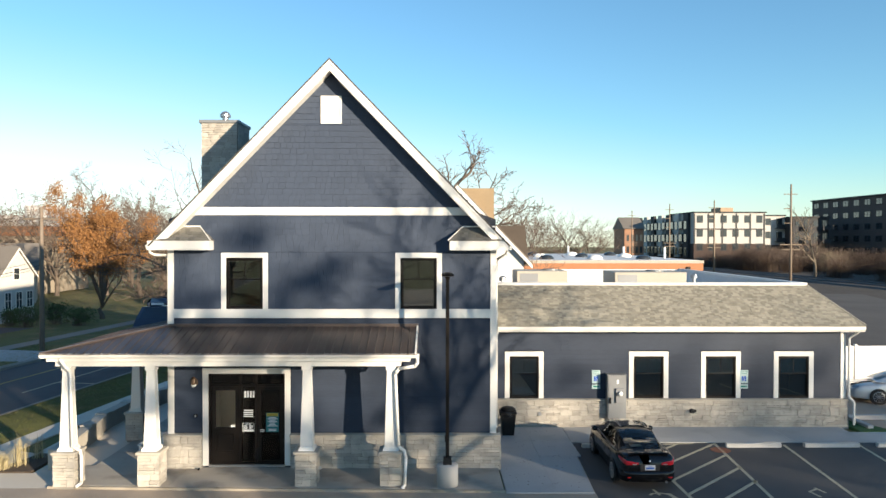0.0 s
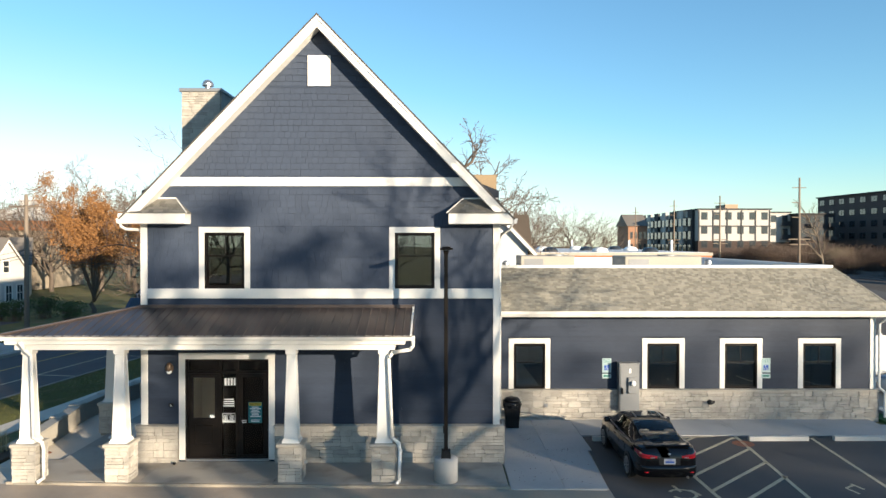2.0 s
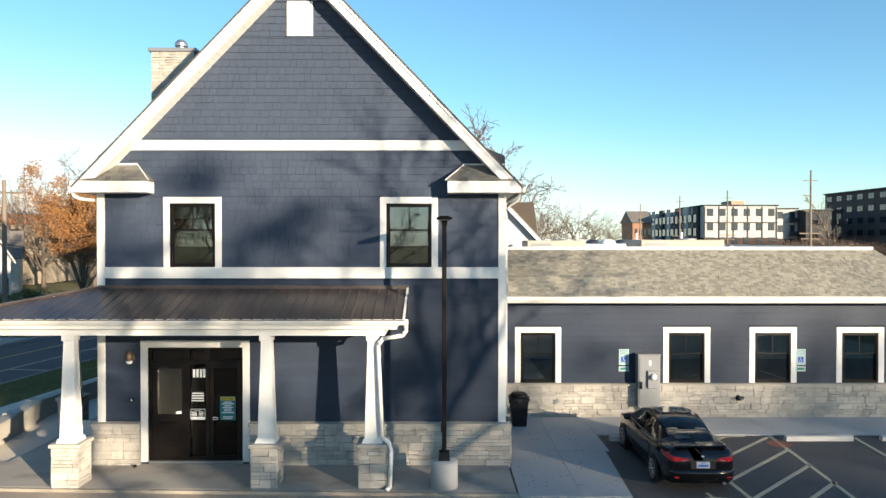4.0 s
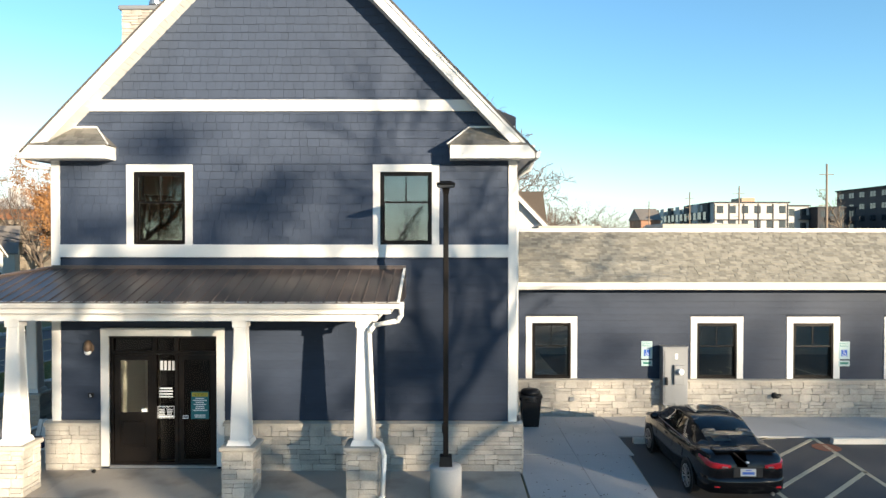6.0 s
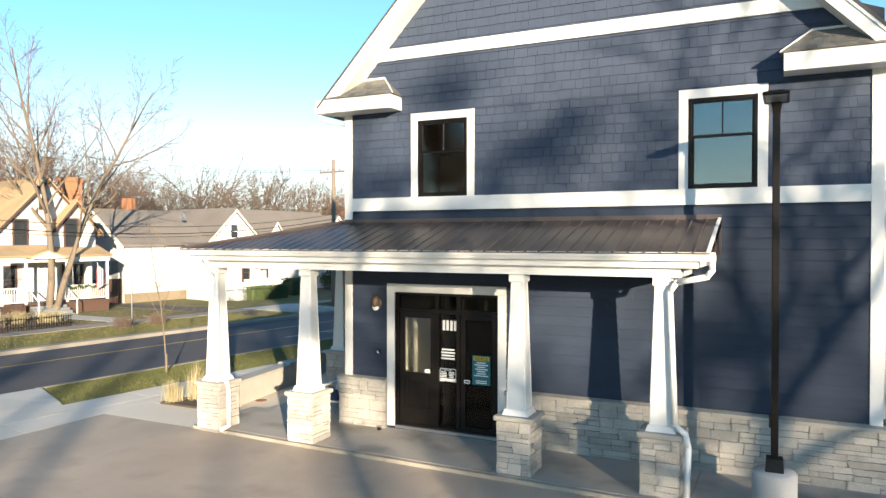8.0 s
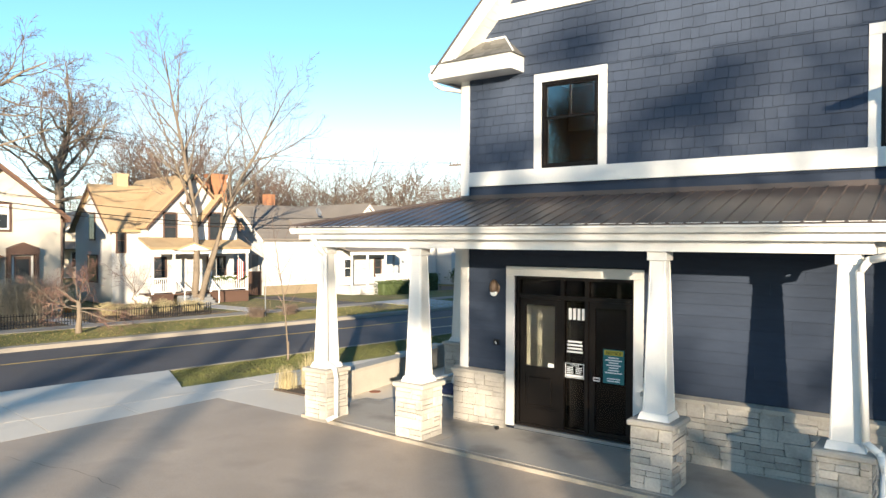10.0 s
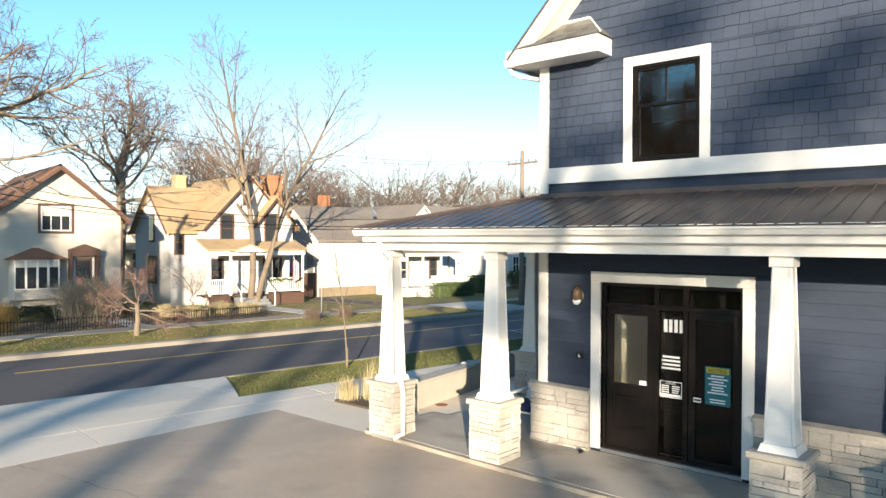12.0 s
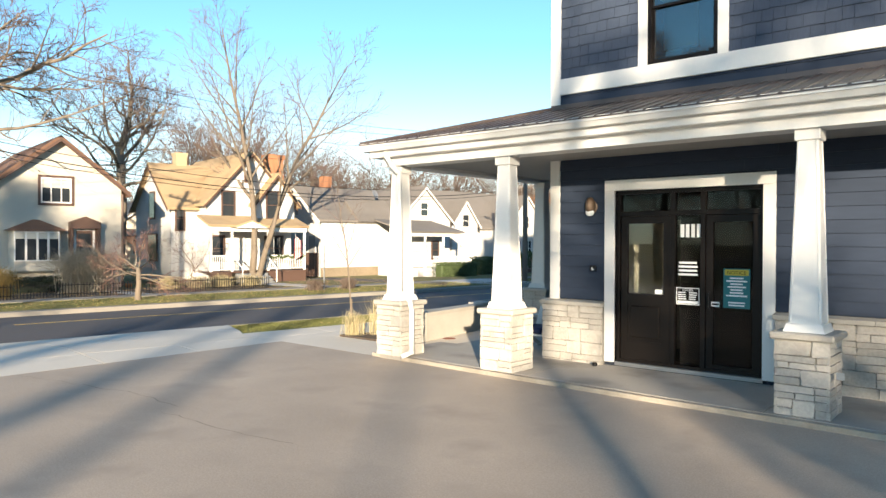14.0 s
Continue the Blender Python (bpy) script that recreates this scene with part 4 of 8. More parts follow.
# ---- trees ----
class Boughs:
    """A bare branching crown grown from a seed; stout limbs and fine twigs are kept apart."""

    def __init__(self, seed):
        self.r, self.limb, self.twig, self.tips = random.Random(seed), Geo(), Geo(), []

    def grow(self, p, way, length, radius, depth, spread, droop=0.0, lean=0.15, kids=(2, 3), twig_r=0.012, bush=0, lift=0.12):
        r = self.r
        pts, radii, n = [p], [radius], 4 if depth > 1 else 3
        end = radius * (0.66 if depth else 0.35)
        way = way.normalized()
        for k in range(n):
            way = (way + Vector((r.gauss(0, lean), r.gauss(0, lean), r.gauss(0, lean * 0.6) - droop))).normalized()
            p = p + way * (length / n)
            pts.append(p)
            radii.append(radius + (end - radius) * (k + 1) / n)
        sides = 8 if radius > 0.08 else 5 if radius > 0.03 else 3
        (self.limb if radius > 0.03 else self.twig).tube(pts, radii, sides)
        if depth <= 0:
            self.tips += [tuple(q) for q in pts[1:]]
            return
        count = r.randint(*kids) + (bush if depth <= 2 else 0)
        for k in range(count):
            t = 0.45 + 0.55 * (k + r.uniform(0.3, 1.0)) / count
            i = min(n - 1, int(t * n))
            at = pts[i].lerp(pts[i + 1], t * n - i if t < 1 else 1.0)
            side = way.orthogonal().normalized()
            side.rotate(Matrix.Rotation(r.uniform(0, 2 * math.pi), 3, way))
            out = (way + side * spread * r.uniform(0.7, 1.3) + Vector((0, 0, lift))).normalized()
            self.grow(at, out, length * r.uniform(0.6, 0.85), max(end * r.uniform(0.6, 0.85), twig_r * 0.6), depth - 1, spread, droop, lean, kids, twig_r, bush, lift)
        self.grow(pts[-1], way, length * r.uniform(0.65, 0.85), max(end * 0.9, twig_r * 0.6), depth - 1, spread, droop, lean, kids, twig_r, bush, lift)


def bare_tree(x, y, z, height, seed, trunk=0.3, fork=0.3, spread=0.75, depth=5, label="tall bare deciduous tree", bark=None, stems=1, kids=(2, 3), limbs=3, twig=0.012, droop=0.0, length=None, twigs=None, gnarl=0.16, bush=0, lift=0.12):
    b = Boughs(seed)
    tree = thing("tree", label, "tree", at=(x, y, z))
    for s in range(stems):
        a = 2 * math.pi * (s / stems) + seed
        lean = Vector((0.13 * math.cos(a), 0.13 * math.sin(a), 1)) if stems > 1 else Vector((b.r.gauss(0, 0.04), b.r.gauss(0, 0.04), 1))
        base = Vector((x, y, z)) + Vector((0.25 * math.cos(a), 0.25 * math.sin(a), 0)) * (stems > 1)
        top = base + lean * height * fork
        b.limb.tube([base - Vector((0, 0, 0.2)), base + lean * 0.3, base.lerp(top, 0.5) + Vector((b.r.gauss(0, 0.08), b.r.gauss(0, 0.08), 0)), top], [trunk * 1.45, trunk * 1.05, trunk * 0.95, trunk * 0.85], 10)
        ln = length or height * (1 - fork) * 0.34
        for k in range(limbs):
            c = 2 * math.pi * k / limbs + b.r.uniform(-0.5, 0.5)
            way = Vector((math.cos(c) * spread, math.sin(c) * spread, b.r.uniform(0.6, 1.1)))
            b.grow(top - Vector((0, 0, b.r.uniform(0, 0.12) * height)), way, ln * b.r.uniform(0.9, 1.2), trunk * 0.55, depth - 1, spread, droop, gnarl, kids, twig, bush, lift)
        b.grow(top, lean, ln, trunk * 0.7, depth - 1, spread, droop, gnarl * 0.8, kids, twig, bush, lift)
    part("trunk", b.limb, bark or BARK, tree, "", True)
    part("crown", b.twig, twigs or TWIG, tree, "bare twigs")
    return tree, b


class Crown:
    """A crown that branches along its limbs: each bough carries side boughs that shorten towards its tip."""

    def __init__(self, seed, wander=0.12, rise=0.05, angle=0.8, ratio=0.5, twig=0.008):
        self.r, self.limb, self.twigs, self.tips = random.Random(seed), Geo(), Geo(), []
        self.wander, self.rise, self.angle, self.ratio, self.thin = wander, rise, angle, ratio, twig

    def bough(self, p, way, length, radius, kids, bare=0.25):
        """kids: side boughs at this order and the next ones."""
        r = self.r
        n = max(3, min(9, int(length / 0.55) + 2))
        way = way.normalized()
        pts, radii = [p], [radius]
        for k in range(n):
            way = (way + Vector((r.gauss(0, self.wander), r.gauss(0, self.wander), r.gauss(0, self.wander) + self.rise))).normalized()
            p = p + way * (length / n)
            pts.append(p)
            radii.append(max(self.thin * 0.5, radius * (1 - 0.86 * (k + 1) / n)))
        stout = radius > 0.028
        (self.limb if stout else self.twigs).tube(pts, radii, 8 if radius > 0.09 else 5 if stout else 3)
        if not kids:
            self.tips += [tuple(q) for q in pts[1:]]
            return pts
        count = max(2, round(kids[0] * r.uniform(0.8, 1.2)))
        turn = r.uniform(0, 6.28)
        for k in range(count):
            t = bare + (0.98 - bare) * (k + r.uniform(0.1, 0.9)) / count
            i = min(n - 1, int(t * n))
            at = pts[i].lerp(pts[i + 1], t * n - i)
            along = (pts[i + 1] - pts[i]).normalized()
            side = along.orthogonal().normalized()
            turn += 2.4 + r.uniform(-0.5, 0.5)
            side.rotate(Matrix.Rotation(turn, 3, along))
            out = along + side * self.angle * r.uniform(0.75, 1.35)
            reach = length * self.ratio * (1.15 - 0.75 * t) * r.uniform(0.75, 1.3)
            local = radii[i] + (radii[i + 1] - radii[i]) * (t * n - i)
            self.bough(at, out, reach, max(self.thin, local * r.uniform(0.5, 0.68)), kids[1:], 0.2)
        return pts


def grown_tree(x, y, z, label, stems, seed, bark, twigs, group="", **shape):
    """stems: (offset, lean, length, radius, kids, clear share of the stem)."""
    c = Crown(seed, **shape)
    tree = thing("tree", label, "tree", group, at=(x, y, z))
    for off, lean, length, radius, kids, bare in stems:
        base = Vector((x + off[0], y + off[1], z))
        c.limb.tube([base - Vector((0, 0, 0.25)), base + Vector((0, 0, 0.05)), base + Vector(lean).normalized() * 0.6], [radius * 1.7, radius * 1.3, radius], 9)
        c.bough(base, Vector(lean), length, radius, kids, bare)
    part("trunk", c.limb, bark, tree, "", True)
    part("crown", c.twigs, twigs, tree, "bare twigs")
    return tree, c


def oak(x, y, z, height, seed, label, bark, twigs, trunk=0.4, clear=0.3, limbs=8, spread=0.9, kids=(7, 6, 5), leader=True, **shape):
    """A short trunk under a broad head of wandering limbs."""
    shape = {"wander": 0.19, "rise": 0.045, "angle": 0.85, "ratio": 0.48, **shape}
    c = Crown(seed, **shape)
    tree = thing("tree", label, "tree", at=(x, y, z))
    base, r = Vector((x, y, z)), c.r
    fork = height * clear
    c.limb.tube([base - Vector((0, 0, 0.3)), base + Vector((0, 0, 0.4)), base + Vector((r.gauss(0, 0.15), r.gauss(0, 0.15), fork * 0.6)), base + Vector((0, 0, fork * 1.15))], [trunk * 1.5, trunk * 1.05, trunk * 0.95, trunk * 0.8], 10)
    for k in range(limbs):
        a = 2.4 * k + r.uniform(-0.4, 0.4)
        up = 0.25 + 1.15 * k / limbs
        way = Vector((math.cos(a) * spread, math.sin(a) * spread, up))
        at = base + Vector((0, 0, fork * (0.75 + 0.4 * k / limbs)))
        c.bough(at, way, (height - fork) * r.uniform(0.72, 0.95) / (0.62 + 0.38 * up), trunk * r.uniform(0.3, 0.44), kids, 0.22)
    if leader:
        c.bough(base + Vector((0, 0, fork * 1.1)), Vector((r.gauss(0, 0.15), r.gauss(0, 0.15), 1)), height - fork * 1.1, trunk * 0.62, kids, 0.15)
    part("trunk", c.limb, bark, tree, "", True)
    part("crown", c.twigs, twigs, tree, "bare twigs")
    return tree, c


# trees on the sunny side of the lot; their crowns shade the front and show in the window panes
bare_tree(19.6, 1.0, -0.3, 14.3, 3, 0.22, 0.32, 0.75, 6, kids=(2, 2), twig=0.03, label="tall bare oak on the sunny side of the lot")
LEAF_DRY = mat("dry_brown_leaves", (0.16, 0.09, 0.045), 0.85, bump=(10, 0, 0), island=0.3)


def clumps(crown, count, leaves, size, seed, reach=0.3):
    """Knots of dry leaves left hanging at some of a crown's tips."""
    r, g = random.Random(seed), Geo()
    for _ in range(count):
        p = Vector(r.choice(crown.tips))
        for _ in range(leaves):
            q = p + Vector((r.gauss(0, reach), r.gauss(0, reach), r.gauss(0, reach * 0.8)))
            u = Vector((r.gauss(0, 1), r.gauss(0, 1), r.gauss(0, 1))).normalized() * size * r.uniform(0.6, 1.3)
            v = u.orthogonal().normalized() * size * r.uniform(0.4, 0.9)
            g.add([q - u, q + v, q + u, q - v], [(0, 1, 2, 3)])
    return g


for _x, _y, _h, _s, _n in ((32.5, -18.0, 19.5, 9, 76), (40.5, -24.0, 20.0, 12, 24)):
    _t, _c = oak(_x, _y, -0.3, _h, _s, "tall oak with a few knots of dry leaves beyond the lot", BARK, TWIG, 0.2, 0.38, 6, 0.8, (5, 4), twig=0.03)
    part("foliage", clumps(_c, _n, 66, 0.10, _s, 0.36), LEAF_DRY, _t, "knots of dry brown leaves")
veil, _b = bare_tree(66.0, -44.0, -0.3, 21, 16, 0.4, 0.25, 0.8, 6, kids=(3, 3), twig=0.03, label="broad bare tree far beyond the lot", limbs=6)
copy_thing(veil, pose(71.5, -42.0, -0.3, 0, 0, 130))
copy_thing(veil, pose(77.5, -39.5, -0.3, 0, 0, 250))
# out of view: straight trunks placed so that their shadows streak the lot
for _k, (_p, _q, _w, _h) in enumerate(((9.25, 16.3, 0.13, 12.0), (0.6, 58.0, 0.3, 18.0), (1.9, 64.0, 0.14, 18.0), (3.35, 55.0, 0.15, 18.0), (4.95, 60.0, 0.17, 18.0), (6.3, 63.0, 0.06, 18.0), (-1.2, 60.0, 0.34, 18.0),
                                       (10.35, 22.0, 0.065, 6.7), (11.45, 23.0, 0.055, 6.7))):
    bare_tree(_p * 0.751 + _q * 0.661, _p * 0.661 - _q * 0.751, -0.3, _h, 80 + _k, _w, 0.86, 0.5, 2, kids=(2, 2), twig=0.03, label="unseen tall straight bare tree set to streak the lot with shadow", length=1.2)
for _x, _y, _h, _s in ((-4.0, -42.0, 11.5, 21), (-22.0, -46.0, 14.0, 22), (9.0, -48.0, 12.0, 23)):
    oak(_x, _y, -0.3, _h, _s, "broad bare tree across the lot", BARK, TWIG, 0.28, 0.3, 8, 0.9, (8, 6, 4), twig=0.02)


# ---- across the street: houses, built in street coordinates (x along v, y along u) ----
STREET_M = Matrix(((ST_D.x, ST_N.x, 0, ST0.x), (ST_D.y, ST_N.y, 0, ST0.y), (0, 0, 1, 0), (0, 0, 0, 1)))
STUCCO = mat("cream_stucco", (0.50, 0.455, 0.38), 0.9, broad=(0.4, 0.08), fine=(30, 0.08), bump=(50, 0.4, 0.006))
WHITE_SIDE = mat("white_clapboard", (0.52, 0.51, 0.49), 0.65, broad=(0.5, 0.06), fine=(10, 0.05), bump=(20, 0.1, 0.003))
BROWN_ROOF = mat("brown_shingle", (0.15, 0.08, 0.05), 0.9, broad=(0.5, 0.15), fine=(25, 0.2), bump=(25, 0.5, 0.01))
TAN_ROOF = mat("tan_shingle", (0.37, 0.265, 0.15), 0.9, broad=(0.5, 0.14), fine=(25, 0.2), bump=(25, 0.5, 0.01), stain=((0.26, 0.175, 0.095), 0.6, 0.5, 0.75))
GREY_ROOF = mat("grey_brown_shingle", (0.17, 0.15, 0.13), 0.9, broad=(0.5, 0.15), fine=(25, 0.2), bump=(25, 0.5, 0.01))
BROWN_TRIM = mat("brown_trim", (0.09, 0.05, 0.035), 0.6)
BRICK = mat("orange_brick", (0.36, 0.16, 0.08), 0.9, broad=(0.8, 0.12), fine=(18, 0.2), bump=(16, 0.5, 0.01))
DARKGLASS = mat("dark_window_glass", (0.03, 0.035, 0.04), 0.06, fine=(4, 0.1), bump=(2, 0, 0), spec=0.8)
CURTAIN = mat("pale_curtain", (0.5, 0.48, 0.42), 0.9)
LEAF_GREEN = mat("hedge_leaves", (0.06, 0.085, 0.025), 0.8, rand=0.1, island=0.4, bump=(10, 0, 0))
LEAF_DARK = mat("dark_yew_leaves", (0.016, 0.024, 0.010), 0.85, island=0.4, bump=(10, 0, 0))
LEAF_OAK = mat("brown_oak_leaves", (0.20, 0.085, 0.028), 0.8, island=0.4, bump=(10, 0, 0))
LEAF_ORANGE = mat("orange_brown_leaves", (0.25, 0.115, 0.035), 0.8, island=0.4, bump=(10, 0, 0))
LEAF_PALE = mat("yellow_brown_leaves", (0.26, 0.17, 0.05), 0.8, island=0.4, bump=(10, 0, 0))
BARK_OAK = mat("tan_oak_bark", (0.19, 0.15, 0.11), 0.95, broad=(1.5, 0.2), fine=(18, 0.3), bump=(14, 0.8, 0.03), stretch=(1, 1, 0.3))
PINKTWIG = mat("pinkish_grey_twigs", (0.135, 0.092, 0.078), 0.9, bump=(10, 0, 0))
REDTWIG = mat("reddish_twigs", (0.17, 0.09, 0.068), 0.9, bump=(10, 0, 0))
DRYGRASS = mat("dry_grass_blades", (0.38, 0.32, 0.18), 0.9, island=0.3, bump=(10, 0, 0))


def hpart(name, geo, material, parent, label="", smooth=False):
    return part(name, geo.moved(STREET_M), material, parent, label, smooth)


def house_window(parent, x0, x1, z0, z1, y, trim=None, bars=1, cross=True, w=0.09, curtain=False):
    win = hpart("window", ring(x0 - w, x1 + w, z0 - w, z1 + w, w, y - 0.05, y + 0.02), trim or WHITE, parent)
    hpart("pane", Geo().box(x0, x1, y - 0.015, y - 0.005, z0, z1), DARKGLASS, win)
    for k in range(bars):
        x = x0 + (x1 - x0) * (k + 1) / (bars + 1)
        hpart("muntin", Geo().box(x - 0.025, x + 0.025, y - 0.04, y - 0.012, z0, z1), WHITE, win)
    if cross:
        zm = (z0 + z1) / 2
        hpart("muntin", Geo().box(x0, x1, y - 0.038, y - 0.012, zm - 0.025, zm + 0.025), WHITE if trim is None else trim, win)
    if curtain:
        hpart("curtain", Geo().box(x0 + 0.02, x1 - 0.02, y - 0.0149, y - 0.0155, z1 - (z1 - z0) * 0.4, z1 - 0.02), CURTAIN, win)
    return win


def clapboard(parent, x0, x1, z0, z1, y, side=None, step=0.16, top=None):
    """Clapboards joined on one wall face; top(x-span at z) trims a gable."""
    g = Geo()
    k = 0
    while z0 + k * step < z1:
        a = z0 + k * step
        p, q = (x0, x1) if top is None else top(a)
        if q - p > 0.1:
            if side is None:
                g.prism([(y, a), (y - 0.025, a), (y - 0.008, a + step), (y, a + step)], 0, p, q)
            else:
                g.prism([(side, a), (side - 0.025, a), (side - 0.008, a + step), (side, a + step)], 1, p, q)
        k += 1
    return tagged(hpart("siding_field", g, WHITE_SIDE, parent), kind="stuff")


def gable_house(parent, x0, x1, y0, y1, zb, ze, zr, wall, roof, axis="y", over=0.35, trim=None, thick=0.16):
    """Walls with gable ends and a pitched roof; the ridge runs along axis."""
    if axis == "y":
        c = (x0 + x1) / 2
        hpart("wall", Geo().prism([(x0, zb), (x1, zb), (x1, ze), (c, zr), (x0, ze)], 1, y0, y1), wall, parent)
        k = (zr - ze) / ((x1 - x0) / 2)
        for s in (-1, 1):
            e = c + s * ((x1 - x0) / 2 + over)
            zo = ze - k * over
            hpart("roof", Geo().prism([(c, zr + 0.02), (e, zo + 0.02), (e, zo + 0.02 + thick), (c, zr + 0.02 + thick * 1.3)][::s], 1, y0 - over, y1 + over), roof, parent)
            hpart("bargeboard", Geo().prism([(c, zr - 0.1), (e, zo - 0.1), (e, zo + 0.06), (c, zr + 0.08)][::s], 1, y0 - over - 0.04, y0 - over - 0.005), trim or WHITE, parent)
    else:
        c = (y0 + y1) / 2
        hpart("wall", Geo().prism([(y0, zb), (y1, zb), (y1, ze), (c, zr), (y0, ze)], 0, x0, x1), wall, parent)
        k = (zr - ze) / ((y1 - y0) / 2)
        for s in (-1, 1):
            e = c + s * ((y1 - y0) / 2 + over)
            zo = ze - k * over
            hpart("roof", Geo().prism([(c, zr + 0.02), (e, zo + 0.02), (e, zo + 0.02 + thick), (c, zr + 0.02 + thick * 1.3)][::-s], 0, x0 - over, x1 + over), roof, parent)
            hpart("bargeboard", Geo().prism([(c, zr - 0.1), (e, zo - 0.1), (e, zo + 0.06), (c, zr + 0.08)][::-s], 0, x0 - over - 0.04, x0 - over - 0.005), trim or WHITE, parent)


# cream stucco house
h1 = thing("house", "cream stucco house with brown roof and bay window", "house", at=street(24, 1.2, -0.66))
gable_house(h1, -1.93, 4.29, 22.6, 33.0, -0.8, 4.72, 7.2, STUCCO, BROWN_ROOF, trim=BROWN_TRIM, over=0.4)
_w = house_window(h1, 0.3, 1.75, 3.88, 5.2, 22.6, BROWN_TRIM, bars=2, cross=False, w=0.13, curtain=True)
hpart("sash", ring(0.3, 1.75, 3.88, 5.2, 0.07, 22.54, 22.58), WHITE, _w)
bay = hpart("bay_window", Geo().prism([(-1.2, 22.6), (-1.0, 22.1), (1.05, 22.1), (1.25, 22.6)], 2, 0.35, 2.42), STUCCO, h1, "bay window with brown hipped roof")
for _a, _b in ((-0.98, -0.52), (-0.46, 0.0), (0.06, 0.5), (0.56, 1.02)):
    hpart("pane", Geo().box(_a, _b, 22.07, 22.08, 0.92, 2.3), DARKGLASS, bay)
    hpart("window_frame", ring(_a - 0.04, _b + 0.04, 0.86, 2.38, 0.06, 22.03, 22.1), WHITE, bay)
    hpart("curtain", Geo().box(_a, _b, 22.064, 22.069, 2.0, 2.3), CURTAIN, bay)
hpart("bay_roof", Geo().add([(-1.4, 21.9, 2.42), (1.45, 21.9, 2.42), (1.45, 22.6, 2.42), (-1.4, 22.6, 2.42), (-0.1, 22.6, 3.0), (0.2, 22.6, 3.0)], [(0, 1, 5, 4), (1, 2, 5), (3, 0, 4), (0, 3, 2, 1), (2, 3, 4, 5)]), BROWN_ROOF, bay)
porch_door = hpart("front_door", Geo().box(1.95, 2.78, 22.52, 22.6, 0.3, 2.45), BROWN_TRIM, h1, "brown front door in white frame")
hpart("door_frame", ring(1.85, 2.88, 0.2, 2.55, 0.1, 22.48, 22.6), WHITE, porch_door)
hpart("pane", Geo().box(2.05, 2.68, 22.5, 22.515, 0.9, 2.3), DARKGLASS, porch_door)
hpart("door_hood", Geo().prism([(1.6, 2.55), (3.1, 2.55), (3.1, 2.9), (2.35, 3.2), (1.6, 2.9)], 1, 22.1, 22.6).box(1.6, 1.75, 22.2, 22.6, 0.2, 2.55).box(2.95, 3.1, 22.2, 22.6, 0.2, 2.55), BROWN_TRIM, h1)
for _k in range(4):
    hpart("step", Geo().box(1.8, 3.0, 20.8 + _k * 0.3, 22.5, -0.7, -0.55 + _k * 0.22), CONCRETE, h1)
hpart("downspout", Geo().tube([(4.35, 22.55, 4.5), (4.35, 22.55, -0.6)], 0.05, 6), BROWN_TRIM, h1)
hpart("gutter", Geo().box(4.55, 4.7, 22.2, 33, 4.32, 4.44), BROWN_TRIM, h1)

# white farmhouse with tan roof, two front gables and a porch
h2 = thing("house", "white clapboard farmhouse with tan shingle roof and front porch", "house", at=street(24, 12, -0.66))
gable_house(h2, 9.64, 15.5, 23.6, 32.0, -0.75, 4.35, 7.45, WHITE_SIDE, TAN_ROOF, trim=BROWN_TRIM, over=0.3)
gable_house(h2, 12.75, 15.5, 23.2, 28.0, 3.3, 4.5, 6.15, WHITE_SIDE, TAN_ROOF, trim=BROWN_TRIM, over=0.35)
gable_house(h2, 8.0, 12.0, 25.0, 31.2, -0.75, 4.1, 6.75, WHITE_SIDE, TAN_ROOF, axis="x", trim=BROWN_TRIM, over=0.35)
clapboard(h2, 9.64, 15.5, 3.4, 7.3, 23.6, top=lambda z: (12.57 - min(2.93, (7.45 - z) / 1.058), 12.57 + min(2.93, (7.45 - z) / 1.058)))
clapboard(h2, 8.0, 9.64, -0.6, 4.1, 25.0)
clapboard(h2, 25.0, 31.2, -0.6, 6.6, 0, side=8.0, top=lambda z: (28.1 - min(3.1, (6.75 - z) / 0.855), 28.1 + min(3.1, (6.75 - z) / 0.855)))
house_window(h2, 10.66, 11.4, 3.35, 5.0, 23.57, BROWN_TRIM, bars=0)
house_window(h2, 13.5, 14.25, 3.4, 5.1, 23.16, BROWN_TRIM, bars=0)
house_window(h2, 12.2, 12.6, 5.75, 6.3, 23.57, BROWN_TRIM, bars=0)
house_window(h2, 8.3, 8.75, 2.6, 4.0, 24.97, BROWN_TRIM, bars=0)
_w = hpart("window", Geo().box(7.93, 7.97, 27.6, 28.6, 3.3, 5.1), BROWN_TRIM, h2)
hpart("pane", Geo().box(7.915, 7.925, 27.7, 28.5, 3.4, 5.0), DARKGLASS, _w)
_w = hpart("window", Geo().box(7.93, 7.97, 27.2, 28.9, 0.6, 2.4), BROWN_TRIM, h2)
hpart("pane", Geo().box(7.915, 7.925, 27.35, 28.75, 0.7, 2.3), DARKGLASS, _w)
hpart("porch_roof", Geo().prism([(21.8, 2.78), (23.6, 3.4), (23.6, 3.52), (21.75, 2.9)], 0, 9.0, 15.8), TAN_ROOF, h2)
hpart("porch_roof", Geo().prism([(10.35, 2.75), (12.95, 2.75), (11.65, 3.22)], 1, 21.6, 22.6), TAN_ROOF, h2)
hpart("pediment", Geo().prism([(10.6, 2.72), (12.7, 2.72), (11.65, 3.1)], 1, 21.55, 21.59), WHITE, h2)
hpart("porch_beam", Geo().box(9.1, 15.7, 21.9, 22.05, 2.5, 2.78), WHITE, h2)
hpart("porch_floor", Geo().box(9.1, 15.7, 21.9, 23.6, -0.02, 0.06), BROWN_TRIM, h2)
